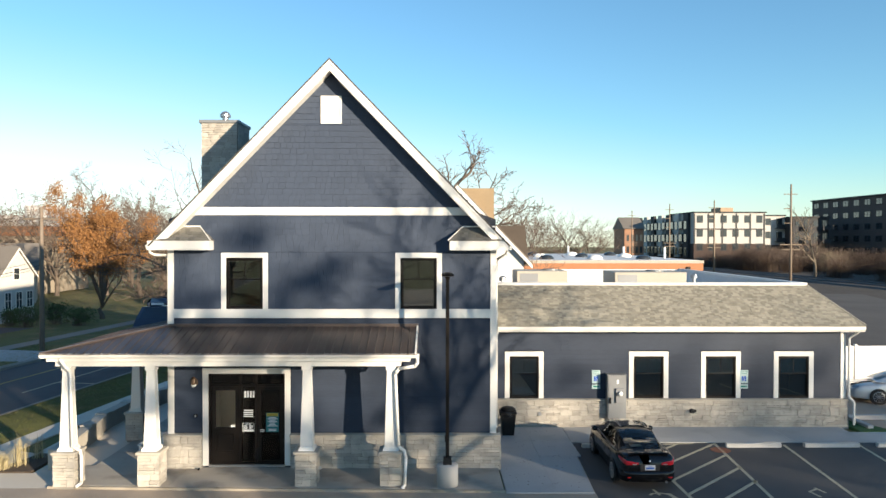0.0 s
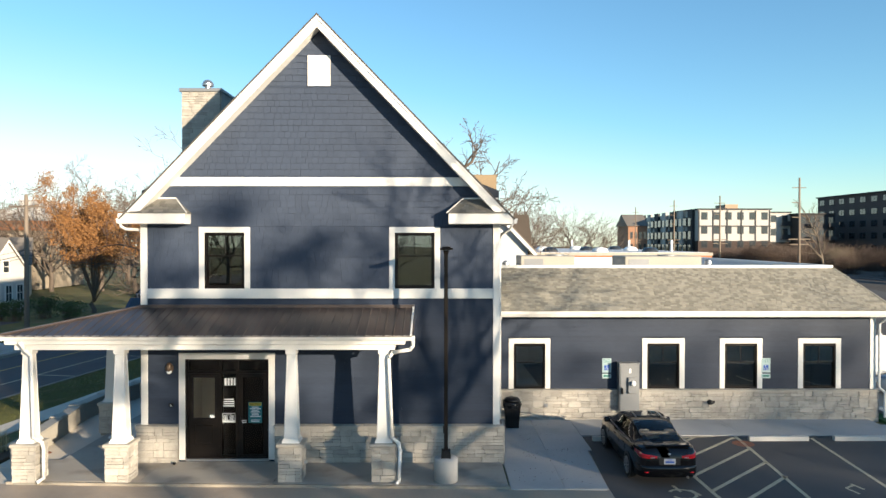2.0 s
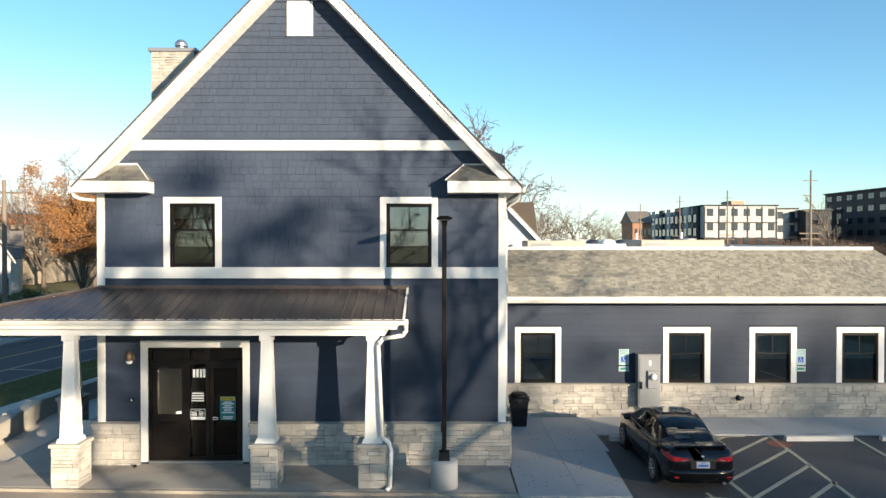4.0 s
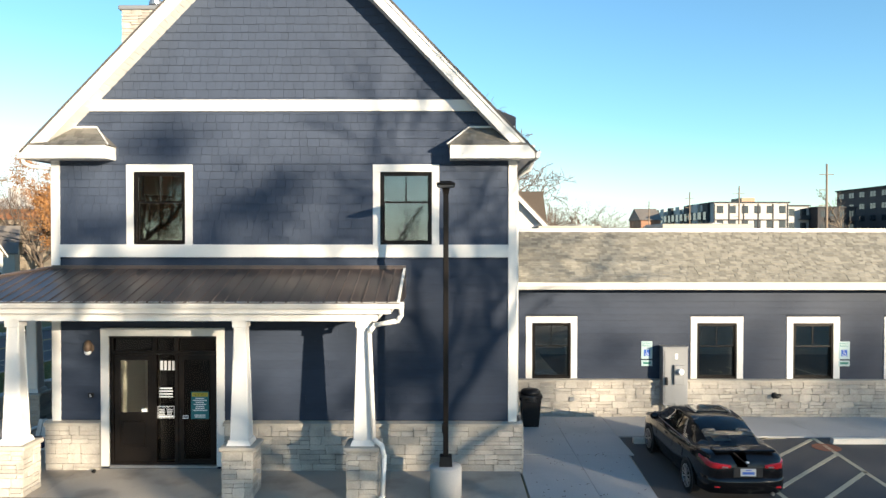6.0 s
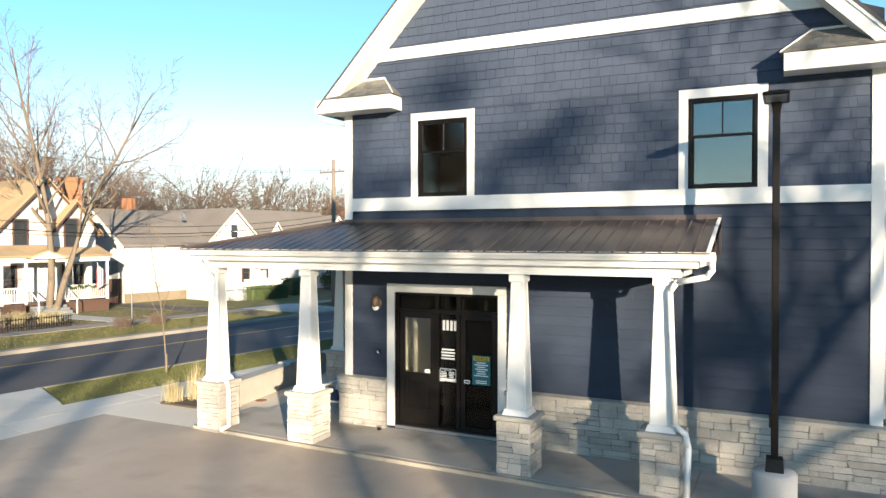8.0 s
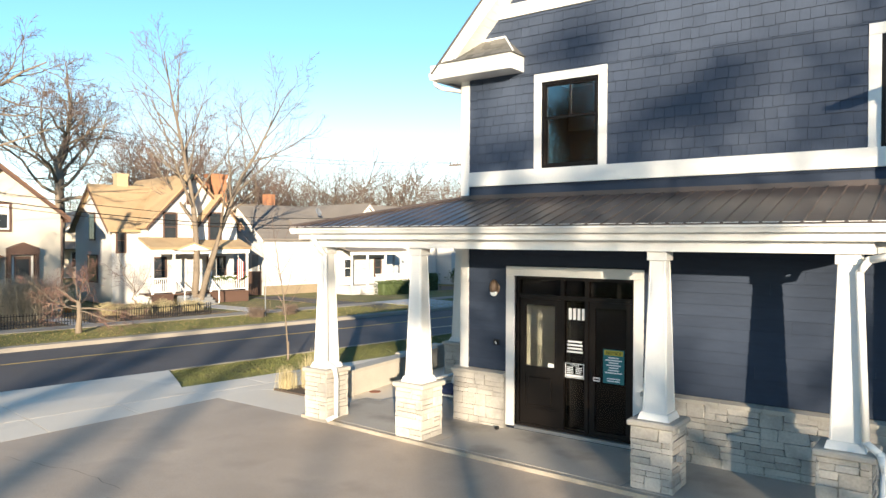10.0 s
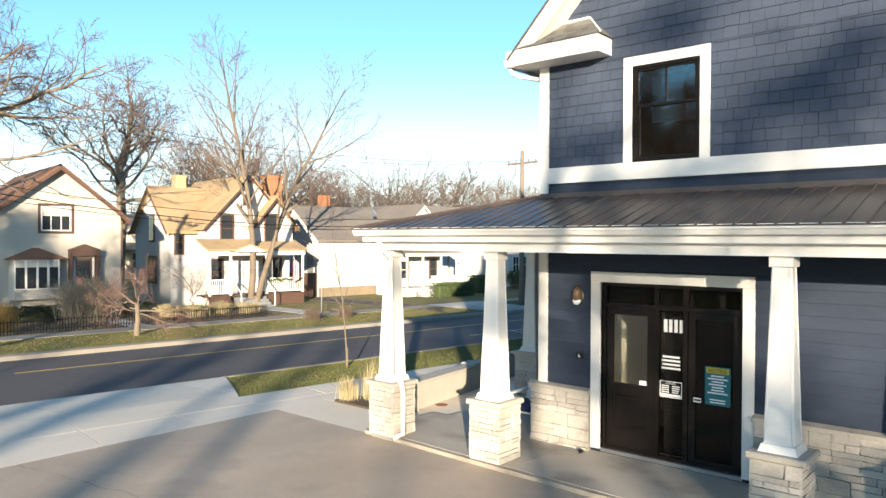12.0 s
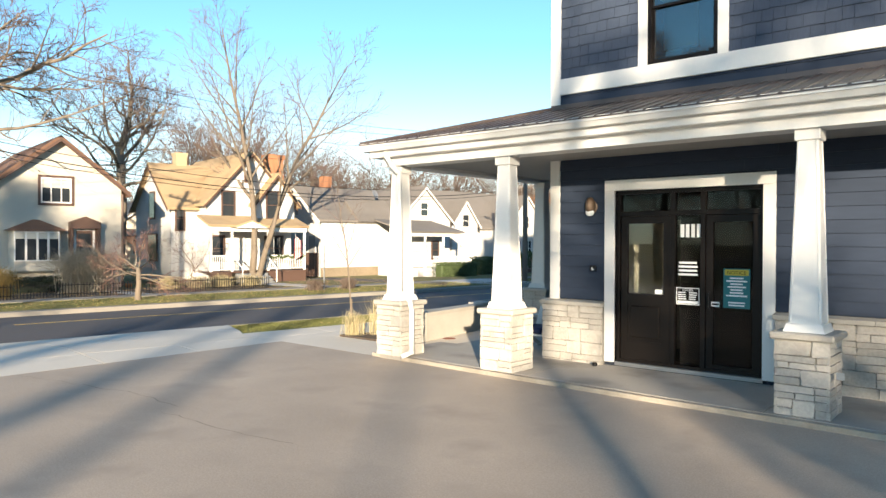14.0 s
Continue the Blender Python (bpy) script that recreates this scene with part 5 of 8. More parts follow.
for _a, _b in ((9.15, 10.5), (12.95, 15.65)):
    hpart("porch_skirt", Geo().box(_a, _b, 21.95, 22.0, -0.7, -0.03), BROWN_TRIM, h2, "dark lattice porch skirt")
for _x in (9.2, 10.53, 12.95, 15.55):
    hpart("porch_post", Geo().box(_x - 0.06, _x + 0.06, 21.92, 22.04, 0.06, 2.5), WHITE, h2)
for _a, _b in ((9.26, 10.47), (13.0, 15.5)):
    hpart("rail", Geo().box(_a, _b, 21.95, 22.01, 0.98, 1.05), WHITE, h2)
    hpart("rail", Geo().box(_a, _b, 21.95, 22.01, 0.16, 0.21), WHITE, h2)
    _x = _a + 0.1
    while _x < _b:
        hpart("baluster", Geo().box(_x - 0.02, _x + 0.02, 21.96, 22.0, 0.21, 0.98), WHITE, h2)
        _x += 0.13
for _k in range(4):
    hpart("step", Geo().box(10.75, 12.8, 20.8 + _k * 0.3, 22.0, -0.72, -0.55 + _k * 0.16), GREYMETAL, h2)
for _x in (10.65, 12.9):
    hpart("stair_rail", Geo().tube([(_x, 22.0, 1.0), (_x, 20.8, 0.25), (_x, 20.8, -0.6)], 0.04, 5), WHITE, h2)
hpart("front_door", Geo().box(11.2, 12.1, 23.5, 23.6, 0.06, 2.2), WHITE, h2)
house_window(h2, 9.9, 10.7, 0.7, 2.2, 23.56, BROWN_TRIM, bars=0)
house_window(h2, 13.6, 14.8, 0.7, 2.2, 23.56, BROWN_TRIM, bars=1)
hpart("chimney", Geo().box(9.5, 10.2, 28, 28.7, 6.0, 7.7).box(9.44, 10.26, 27.94, 28.76, 7.6, 7.75), mat("tan_chimney_brick", (0.44, 0.33, 0.2), 0.9, fine=(14, 0.2), bump=(14, 0.4, 0.01)), h2)
hpart("chimney", Geo().box(16.2, 17.4, 28, 28.9, -0.7, 8.1).box(16.12, 17.48, 27.92, 28.98, 7.9, 8.2), BRICK, h2, "red brick chimney")
flag = thing("flag", "small striped flag on a porch post", "flag", at=street(21.8, 14.6, 0.5))
hpart("pole", Geo().tube([(15.0, 21.9, 1.6), (14.6, 21.5, 2.4)], 0.02, 5), WHITE, flag)
for _k in range(7):
    hpart("stripe", Geo().box(14.55 + _k * 0.07, 14.615 + _k * 0.07, 21.5, 21.51, 0.75 + _k * 0.03, 2.2 - 0.06 * abs(_k - 2)), WHITE if _k % 2 else mat("red_cloth", (0.35, 0.05, 0.05), 0.8), flag)

# long white house with grey roofs, then a gabled one with a low porch, then another
h3 = thing("house", "white clapboard house with grey roof and stone footing", "house", at=street(26, 22, -0.66))
gable_house(h3, 19.0, 25.6, 25.4, 32.5, -0.7, 3.5, 5.9, WHITE_SIDE, GREY_ROOF, axis="x", over=0.3)
clapboard(h3, 19.0, 25.6, 0.0, 3.5, 25.4, step=0.2)
clapboard(h3, 25.4, 32.5, 0.0, 5.7, 0, side=19.0, step=0.2, top=lambda z: (28.95 - min(3.55, (5.9 - z) / 0.676), 28.95 + min(3.55, (5.9 - z) / 0.676)))
hpart("footing", Geo().box(18.95, 25.6, 25.3, 25.42, -0.8, 0.0), mat("ochre_stone_footing", (0.21, 0.165, 0.11), 0.9, fine=(9, 0.3), bump=(9, 0.6, 0.03)), h3, "ochre stone footing")
hpart("roof", Geo().prism([(24.9, 3.4), (25.4, 3.4), (27.0, 5.2)], 0, 22.0, 25.9), GREY_ROOF, h3)
_w = hpart("window", Geo().box(18.93, 18.97, 28.6, 29.3, 3.9, 4.9), GREYMETAL, h3)
_w = hpart("window", Geo().box(18.93, 18.97, 26.2, 27.0, 0.9, 2.3), GREYMETAL, h3)
hpart("satellite_dish", Geo().lathe(0, 0, [(0.02, 0.0), (0.2, 0.03), (0.36, 0.1), (0.34, 0.12), (0.02, 0.04)], 14).moved(pose(24.6, 26.6, 5.6, 70, 0, 20)), GREYMETAL, h3)
hpart("chimney", Geo().box(21.5, 22.2, 29.0, 29.7, 5, 7.0), BRICK, h3)
h4 = thing("house", "white gabled house with a low grey-roofed porch", "house", at=street(24, 28, -0.66))
gable_house(h4, 25.6, 31.2, 25.0, 33.0, -0.7, 3.6, 6.2, WHITE_SIDE, GREY_ROOF, over=0.3)
hpart("porch_roof", Geo().prism([(20.9, 2.55), (24.9, 3.5), (24.9, 3.6), (20.85, 2.65)], 0, 23.3, 29.0), GREY_ROOF, h4)
hpart("porch_beam", Geo().box(23.6, 28.7, 21.05, 21.2, 2.3, 2.56), WHITE, h4)
hpart("wall", Geo().box(23.8, 28.6, 22.8, 25.0, -0.7, 2.6), WHITE_SIDE, h4)
hpart("porch_floor", Geo().box(23.6, 28.7, 21.0, 22.8, -0.7, 0.0), CONCRETE, h4)
for _x in (23.7, 25.2, 27.0, 28.6):
    hpart("porch_post", Geo().box(_x - 0.06, _x + 0.06, 21.06, 21.18, 0.0, 2.3), WHITE, h4)
hpart("rail", Geo().box(26.0, 28.6, 21.1, 21.15, 0.75, 0.82), WHITE, h4)
for _k in range(18):
    hpart("baluster", Geo().box(26.05 + _k * 0.14, 26.09 + _k * 0.14, 21.1, 21.14, 0.0, 0.75), WHITE, h4)
house_window(h4, 24.3, 25.0, 0.6, 1.9, 22.76, bars=0)
house_window(h4, 27.3, 27.9, 0.6, 1.9, 22.76, BROWN_TRIM, bars=0)
house_window(h4, 28.0, 28.7, 4.0, 5.0, 24.96, bars=0)
for _k in range(3):
    hpart("step", Geo().box(24.4, 25.5, 20.0 + _k * 0.35, 21.0, -0.75, -0.5 + _k * 0.2), CONCRETE, h4)
h5 = thing("house", "white house with a long grey roof and small gables", "house", at=street(26, 38, -0.66))
gable_house(h5, 31.6, 44.0, 27.0, 34.0, -0.7, 3.3, 6.4, WHITE_SIDE, GREY_ROOF, axis="x", over=0.35)
gable_house(h5, 32.0, 35.0, 25.6, 29.0, -0.7, 3.4, 5.3, WHITE_SIDE, GREY_ROOF, over=0.25)
gable_house(h5, 38.5, 43.0, 25.0, 29.0, -0.7, 3.6, 6.0, WHITE_SIDE, GREY_ROOF, over=0.25)
for _x in (33.2, 40.3):
    house_window(h5, _x, _x + 0.7, 3.2, 4.2, 24.97 if _x > 38 else 25.57, bars=0)
for _x in (39.2, 40.6, 42.0):
    house_window(h5, _x, _x + 0.7, 0.6, 2.0, 24.97, bars=1)
h6 = thing("house", "pale house with grey roof further up the street", "house", at=street(24, 55, -0.66))
gable_house(h6, 50.0, 58.0, 21.0, 30.0, -0.7, 3.4, 6.2, STUCCO, GREY_ROOF, over=0.35)
house_window(h6, 52.0, 53.0, 0.5, 2.0, 20.96)
house_window(h6, 55.0, 56.0, 0.5, 2.0, 20.96)
house_window(h6, 53.5, 54.4, 3.6, 4.8, 20.96)
hpart("porch_roof", Geo().prism([(18.5, 2.3), (21.0, 3.0), (21.0, 3.15), (18.4, 2.4)], 0, 49.5, 58.5), GREY_ROOF, h6)
for _x in (50, 52.6, 55.3, 58):
    hpart("porch_post", Geo().box(_x - 0.1, _x + 0.1, 18.7, 18.9, -0.7, 2.35), WHITE, h6)
h6.location = Vector(h6.location) + ST_D * 42
for _v, _u, _turn in ((150, 26, 0), (58, 60, 0), (75, 62, 90), (20, 62, 0)):
    copy_thing(h6, pose(*street(_u, _v, -0.66), 0, 0, _turn))


# ---- planting ----
def leaf_cloud(g, r, points, count, size, blur):
    for _ in range(count):
        p = Vector(r.choice(points)) + Vector((r.gauss(0, blur), r.gauss(0, blur), r.gauss(0, blur * 0.8)))
        a = Vector((r.gauss(0, 1), r.gauss(0, 1), r.gauss(0, 1))).normalized() * size * r.uniform(0.6, 1.3)
        b = a.orthogonal().normalized() * size * r.uniform(0.4, 0.9)
        g.add([p - a, p + b, p + a * 1.1, p - b], [(0, 1, 2, 3)])


def hedge(name, label, x0, x1, y0, y1, z0, z1, seed, count=2500, leaf=0.045, material=None, m=None):
    r = random.Random(seed)
    ob = thing(name, label, "hedge", at=(0, 0, 0))
    g, core = Geo(), Geo().cbox(x0 + 0.12, x1 - 0.12, y0 + 0.12, y1 - 0.12, z0, z1 - 0.12, 0.1)
    pts = []
    for _ in range(500):
        f = r.randrange(4)
        pts.append((r.uniform(x0, x1), r.choice((y0, y1)) if f < 2 else r.uniform(y0, y1), z1 - r.uniform(0, 0.08) if f > 1 else r.uniform(z0, z1)))
    leaf_cloud(g, r, pts, count, leaf, 0.05)
    part("core", core.moved(m or Matrix()), LEAF_GREEN if material is None else material, ob)
    part("foliage", g.moved(m or Matrix()), LEAF_GREEN if material is None else material, ob)
    return ob


hedge("hedge", "clipped green hedge in front of a porch", 24.6, 28.4, 18.6, 19.6, -0.66, 0.38, 5, 4200, 0.05, m=STREET_M)
hedge("hedge", "low dark green hedge beside the cream house", -3.4, 0.7, 19.6, 20.8, -0.66, 0.12, 6, 2600, 0.05, LEAF_DARK, m=STREET_M)
hedge("hedge", "low dark green hedge further up the street", 30.0, 32.0, 20.0, 21.5, -0.66, 0.7, 7, 1500, 0.06, m=STREET_M)


def shrub(x, y, z, height, width, seed, material, label, stems=120, name="shrub"):
    """A twiggy bush: many thin arching stems from one base."""
    r = random.Random(seed)
    ob = thing(name, label, "shrub", at=(x, y, z))
    g = Geo()
    for _ in range(stems):
        a, lean = r.uniform(0, 2 * math.pi), abs(r.gauss(0, 0.5))
        b = Vector((x + r.gauss(0, width * 0.14), y + r.gauss(0, width * 0.14), z))
        out = Vector((math.cos(a), math.sin(a), 0)) * width * 0.5 * min(lean, 1.1)
        h = height * r.uniform(0.55, 1.0)
        mid = b + out * 0.4 + Vector((0, 0, h * 0.6))
        top = b + out + Vector((0, 0, h * (1 - 0.25 * min(lean, 1.0))))
        g.tube([b, mid, top], [0.014, 0.010, 0.004], 3)
        for _ in range(3):
            d = Vector((r.gauss(0, 1), r.gauss(0, 1), r.gauss(0.4, 0.6))) * 0.16 * height
            q = mid.lerp(top, r.random())
            g.tube([q, q + d], [0.006, 0.003], 3)
    part("twig_mass", g, material, ob)
    return ob


def clump(x, y, z, height, width, seed, label, blades=420):
    """Ornamental grass: thin arching blades."""
    r = random.Random(seed)
    ob = thing("ornamental_grass", label, "grass", at=(x, y, z))
    g = Geo()
    for _ in range(blades):
        a, lean = r.uniform(0, 2 * math.pi), abs(r.gauss(0, 0.75))
        b = Vector((x + r.gauss(0, width * 0.16), y + r.gauss(0, width * 0.16), z))
        out = Vector((math.cos(a), math.sin(a), 0))
        h, w = height * r.uniform(0.5, 1.0), out.cross((0, 0, 1)) * 0.0045
        p1 = b + out * width * 0.16 * lean + Vector((0, 0, h * 0.6))
        p2 = b + out * width * 0.5 * lean + Vector((0, 0, h))
        g.add([b - w, b + w, p1 + w, p1 - w, p2], [(0, 1, 2, 3), (3, 2, 4)])
    part("blades", g, DRYGRASS, ob)
    return ob


clump(-9.55, 20.35, -0.1, 1.0, 0.65, 1, "tall dry ornamental grass in the mulched bed", 120)
clump(-9.4, 21.1, -0.1, 0.85, 0.6, 2, "tall dry ornamental grass in the mulched bed", 80)
clump(-9.9, 19.95, -0.1, 0.6, 0.6, 3, "short tan ornamental grass in the mulched bed", 300)
_x, _y, _z = street(18.8, 1.5, -0.6)
shrub(_x, _y, _z, 2.3, 3.6, 3, mat("tan_twigs", (0.27, 0.23, 0.17), 0.9), "large tan twiggy bush before the cream house", 900)
_x, _y, _z = street(16.0, -2.6, -0.55)
shrub(_x, _y, _z, 1.4, 1.4, 4, LEAF_PALE, "yellow-brown bush beside the fence", 200)
for _v, _s in ((5.2, 5), (6.3, 6), (8.0, 7), (9.3, 8)):
    _x, _y, _z = street(17.0 + (_s % 2), _v, -0.55)
    shrub(_x, _y, _z, 0.7, 1.6, _s, DRYGRASS, "low dry garden plants behind the picket fence", 160, "garden_plant")
for _v, _s in ((9.6, 15), (11.5, 16)):
    _x, _y, _z = street(11.0, _v, -0.46)
    shrub(_x, _y, _z, 0.6, 1.3, _s, TWIG, "dry perennials on the verge", 130, "garden_plant")

for _x, _y, _h, _s in ((-31.7, 59.7, 1.7, 70), (-30.2, 61.5, 1.9, 71), (-27.4, 59.9, 1.5, 72), (-33.6, 60.4, 1.4, 73)):
    _g = Geo()
    _rr = random.Random(_s)
    _ob = shrub(_x, _y, -0.65, _h, _h * 1.3, _s, TWIG, "dark evergreen shrub on a front lawn", 60)
    leaf_cloud(_g, _rr, [(_x + _rr.gauss(0, _h * 0.3), _y + _rr.gauss(0, _h * 0.3), -0.4 + _h * _rr.uniform(0.1, 0.85)) for _ in range(120)], 1500, 0.06, 0.12)
    part("foliage", _g, LEAF_GREEN, _ob)
_rr = random.Random(88)
_g = Geo()
leaf_cloud(_g, _rr, [tuple(STREET_M @ Vector((13.0 + 2.5 * k / 60, 21.93, 1.0 - 0.12 * abs(math.sin(k * 0.21))))) for k in range(61)], 500, 0.05, 0.05)
solid("garland", _g, LEAF_GREEN, "green garland along the farmhouse porch rail", "garland")
_x, _y, _z = street(21.2, 4.2, -0.62)
solid("pumpkin", Geo().lathe(_x, _y, [(0.05, _z), (0.17, _z + 0.04), (0.21, _z + 0.14), (0.16, _z + 0.25), (0.04, _z + 0.27), (0.02, _z + 0.34)], 14), mat("pumpkin_skin", (0.5, 0.14, 0.02), 0.5), "orange pumpkin beside the garden steps", "pumpkin", smooth=True)

# dark picket fence along the far pavement
fence = thing("fence", "low dark metal picket fence along the pavement", "fence", at=street(14.3, 0, -0.5))
for _k in range(150):
    _v = -9.0 + _k * 0.12
    if 3.0 < _v < 4.0:
        continue
    hpart("picket", Geo().box(_v - 0.014, _v + 0.014, 14.29, 14.31, -0.5, 0.12 + 0.03 * (_k % 2)), BLACK, fence)
for _z in (-0.35, 0.02):
    hpart("rail", Geo().box(-9.0, 3.0, 14.285, 14.315, _z, _z + 0.03).box(4.0, 9.0, 14.285, 14.315, _z, _z + 0.03), BLACK, fence)

# street trees and big bare trees across the street
oak(-26.3, 23.2, -0.5, 3.9, 31, "small spreading crab-apple tree with reddish twigs", BARK_PALE, REDTWIG, 0.11, 0.3, 8, 1.25, (8, 6, 4), leader=False, twig=0.005, wander=0.2, rise=0.02)
oak(-36.0, 31.3, -0.6, 3.4, 33, "small bare ornamental tree in a front yard", BARK_PALE, PINKTWIG, 0.06, 0.25, 6, 0.7, (6, 5, 4), twig=0.005)
grown_tree(-35.85, 35.3, -0.6, "tall double-stemmed bare tree before the farmhouse",
           [((-0.14, -0.12), (0.12, 0.10, 1), 16.4, 0.22, (15, 9, 6), 0.3), ((0.14, 0.12), (0.165, 0.13, 1), 15.4, 0.2, (14, 9, 6), 0.3)], 35, BARK_PALE, PINKTWIG, wander=0.05, rise=0.04, angle=0.8, ratio=0.46, twig=0.013)
oak(-61.0, 38.6, -0.8, 19.8, 36, "large bare oak behind the houses", BARK_OAK, PINKTWIG, 0.42, 0.5, 12, 0.95, (12, 8, 6), twig=0.016)
oak(-45.5, 18.5, -0.8, 24.0, 37, "huge bare oak beside the cream house", BARK_OAK, PINKTWIG, 0.6, 0.42, 13, 1.0, (13, 9, 6), twig=0.015, rise=0.03)
oak(-58.0, 46.0, -0.8, 17.0, 44, "bare tree behind the farmhouse", BARK, PINKTWIG, 0.28, 0.3, 9, 0.8, (9, 7, 5), twig=0.017)
oak(-54.0, 54.0, -0.8, 12.0, 45, "bare tree behind the white house", BARK_PALE, PINKTWIG, 0.26, 0.3, 8, 0.8, (8, 6, 5), twig=0.017)
oak(-66.0, 52.0, -0.8, 19.0, 46, "bare tree in a back yard", BARK, PINKTWIG, 0.3, 0.3, 9, 0.8, (9, 7, 5), twig=0.017)
grown_tree(-14.03, 23.6, -0.36, "thin bare sapling on the lawn strip", [((0, 0), (0.02, 0, 1), 4.5, 0.03, (14, 5), 0.3)], 38, BARK_PALE, PINKTWIG, wander=0.05, rise=0.06, angle=0.75, ratio=0.4, twig=0.004)
oaky, _b = bare_tree(-60.0, 33.0, -0.8, 8.5, 39, 0.2, 0.3, 0.8, 4, "small tree with yellow-brown leaves behind the cream house", BARK, limbs=5)
_g = Geo()
leaf_cloud(_g, random.Random(2), _b.tips, 2600, 0.14, 0.35)
part("foliage", _g, LEAF_PALE, oaky)
orange, _b = oak(-28.2, 65.7, -0.6, 10.7, 40, "tree with orange-brown autumn leaves on the lawn", BARK, TWIG, 0.2, 0.13, 13, 0.2, (7, 5, 3), twig=0.014, wander=0.1, ratio=0.34, rise=0.09)
_g = Geo()
leaf_cloud(_g, random.Random(3), _b.tips, 30000, 0.075, 0.3)
part("foliage", _g, LEAF_ORANGE, orange, "orange-brown leaves")
russet, _b = oak(-14.5, -6.0, -0.3, 13.5, 47, "oak holding its russet leaves at the lot's far edge", BARK, TWIG, 0.3, 0.25, 9, 0.75, (7, 6, 4), twig=0.014)
_g = Geo()
leaf_cloud(_g, random.Random(4), _b.tips, 75000, 0.048, 0.34)
part("foliage", _g, LEAF_OAK, russet, "russet leaves")
oak(4.4, 58.0, -0.6, 16.4, 41, "large gnarled bare oak behind the office", BARK, TWIG, 0.55, 0.34, 14, 1.5, (10, 7, 4), twig=0.026, wander=0.24, rise=0.0)
oak(-13.5, 52.0, -0.6, 14.5, 42, "bare tree behind the chimney", BARK, PINKTWIG, 0.28, 0.35, 6, 1.0, (6, 5, 4), twig=0.016)

for _x, _y, _h, _s in ((-52.0, 116.0, 16.0, 50), (-41.8, 96.0, 17.6, 51), (-35.5, 92.0, 15.4, 53), (-31.0, 88.0, 13.0, 55)):
    oak(_x, _y, -0.8, _h, _s, "broad bare tree beyond the side street", BARK, TWIG, 0.3, 0.25, 9, 0.85, (10, 8, 5), twig=0.02)
oak(-22.6, 66.5, -0.6, 6.0, 54, "small dark bare tree beside the side street", BARK, TWIG, 0.12, 0.2, 9, 0.9, (8, 6, 4), twig=0.016)
copy_thing(h6, pose(-51.4, 84.0, -0.66, 0, 0, 215))

# far woods: a few bare crowns, repeated
GREYTWIG = mat("far_grey_twigs", (0.17, 0.125, 0.09), 0.95, bump=(10, 0, 0))
wood = []
for _k in range(4):
    _t, _b = bare_tree(0, 0, 0, 13 + 1.5 * _k, 60 + _k, 0.28, 0.22, 0.85, 5, "bare tree in the distant woods", BARK, kids=(2, 3), limbs=6, twig=0.035)
    tagged(_t, group="distant trees")
    wood.append(_t)
_r = random.Random(12)
_spots = [street(_r.uniform(70, 120), v, -0.8) for v in range(-50, 170, 9)]
_spots += [street(_r.uniform(40, 60), v, -0.8) for v in (48, 64, 70, 84, 96)]
_spots += [street(_r.uniform(44, 60), v, -0.8) for v in range(22, 62, 4)]
_spots += [(-60 + k * 8 + _r.uniform(-3, 3), 118 + _r.uniform(-8, 25), -0.8) for k in range(9)]
_spots += [(20 + k * 7 + _r.uniform(-3, 3), 150 + k * 5 + _r.uniform(-5, 10), -0.8) for k in range(4)]
_spots += [(-34 + k * 6, 118 + _r.uniform(-6, 10), -0.7) for k in range(5)]
for _i, _p in enumerate(_spots):
    _s = _r.uniform(0.8, 1.1)
    _m = pose(*_p, 0, 0, _r.uniform(0, 360)) @ Matrix.Diagonal((1, 1, 1, 1))
    if _i < 4:
        wood[_i].matrix_basis = _m
    else:
        copy_thing(wood[_i % 4], _m)

# poles and wires
POLES = [(9.85, -4.6), (9.85, 23.5), (9.85, 52.0), (9.85, 90.0)]
for _i, (_u, _v) in enumerate(POLES):
    _x, _y, _z = street(_u, _v, -0.5)
    pole = thing("utility_pole", "weathered wooden utility pole with crossarm", "utility pole", "street utility poles", at=(_x, _y, _z))
    part("post", Geo().lathe(_x, _y, [(0.16, -0.7), (0.14, 4.0), (0.11, 8.9), (0.02, 8.95)], 10), WOODPOLE, pole, "", True)
    part("crossarm", Geo().box(-1.2, 1.2, -0.05, 0.05, 8.1, 8.22).moved(Matrix.Translation((_x, _y, 0)) @ pose(0, 0, 0, 0, 0, 172)), WOODPOLE, pole)
    for _k in (-1.1, -0.5, 0.5, 1.1):
        part("insulator", Geo().lathe(0, 0, [(0.03, 8.22), (0.05, 8.28), (0.05, 8.34), (0.02, 8.4)], 8).moved(Matrix.Translation((_x, _y, 0)) @ pose(0, 0, 0, 0, 0, 172) @ pose(_k, 0, 0)), GREYMETAL, pole)
    if _i == 0:
        part("lamp_arm", Geo().tube([(_x, _y, 7.6), (_x + 0.9, _y + 0.2, 8.1)], 0.03, 6).cbox(_x + 0.8, _x + 1.3, _y + 0.1, _y + 0.3, 8.02, 8.16, 0.03), GALV, pole)


def wire(a, b, sag, r=0.012):
    pts = [Vector(a).lerp(Vector(b), k / 10) - Vector((0, 0, sag * 4 * (k / 10) * (1 - k / 10))) for k in range(11)]
    solid("overhead_wire", Geo().tube(pts, r, 4), BLACK, "black overhead wire between utility poles", "wire", "overhead wires")


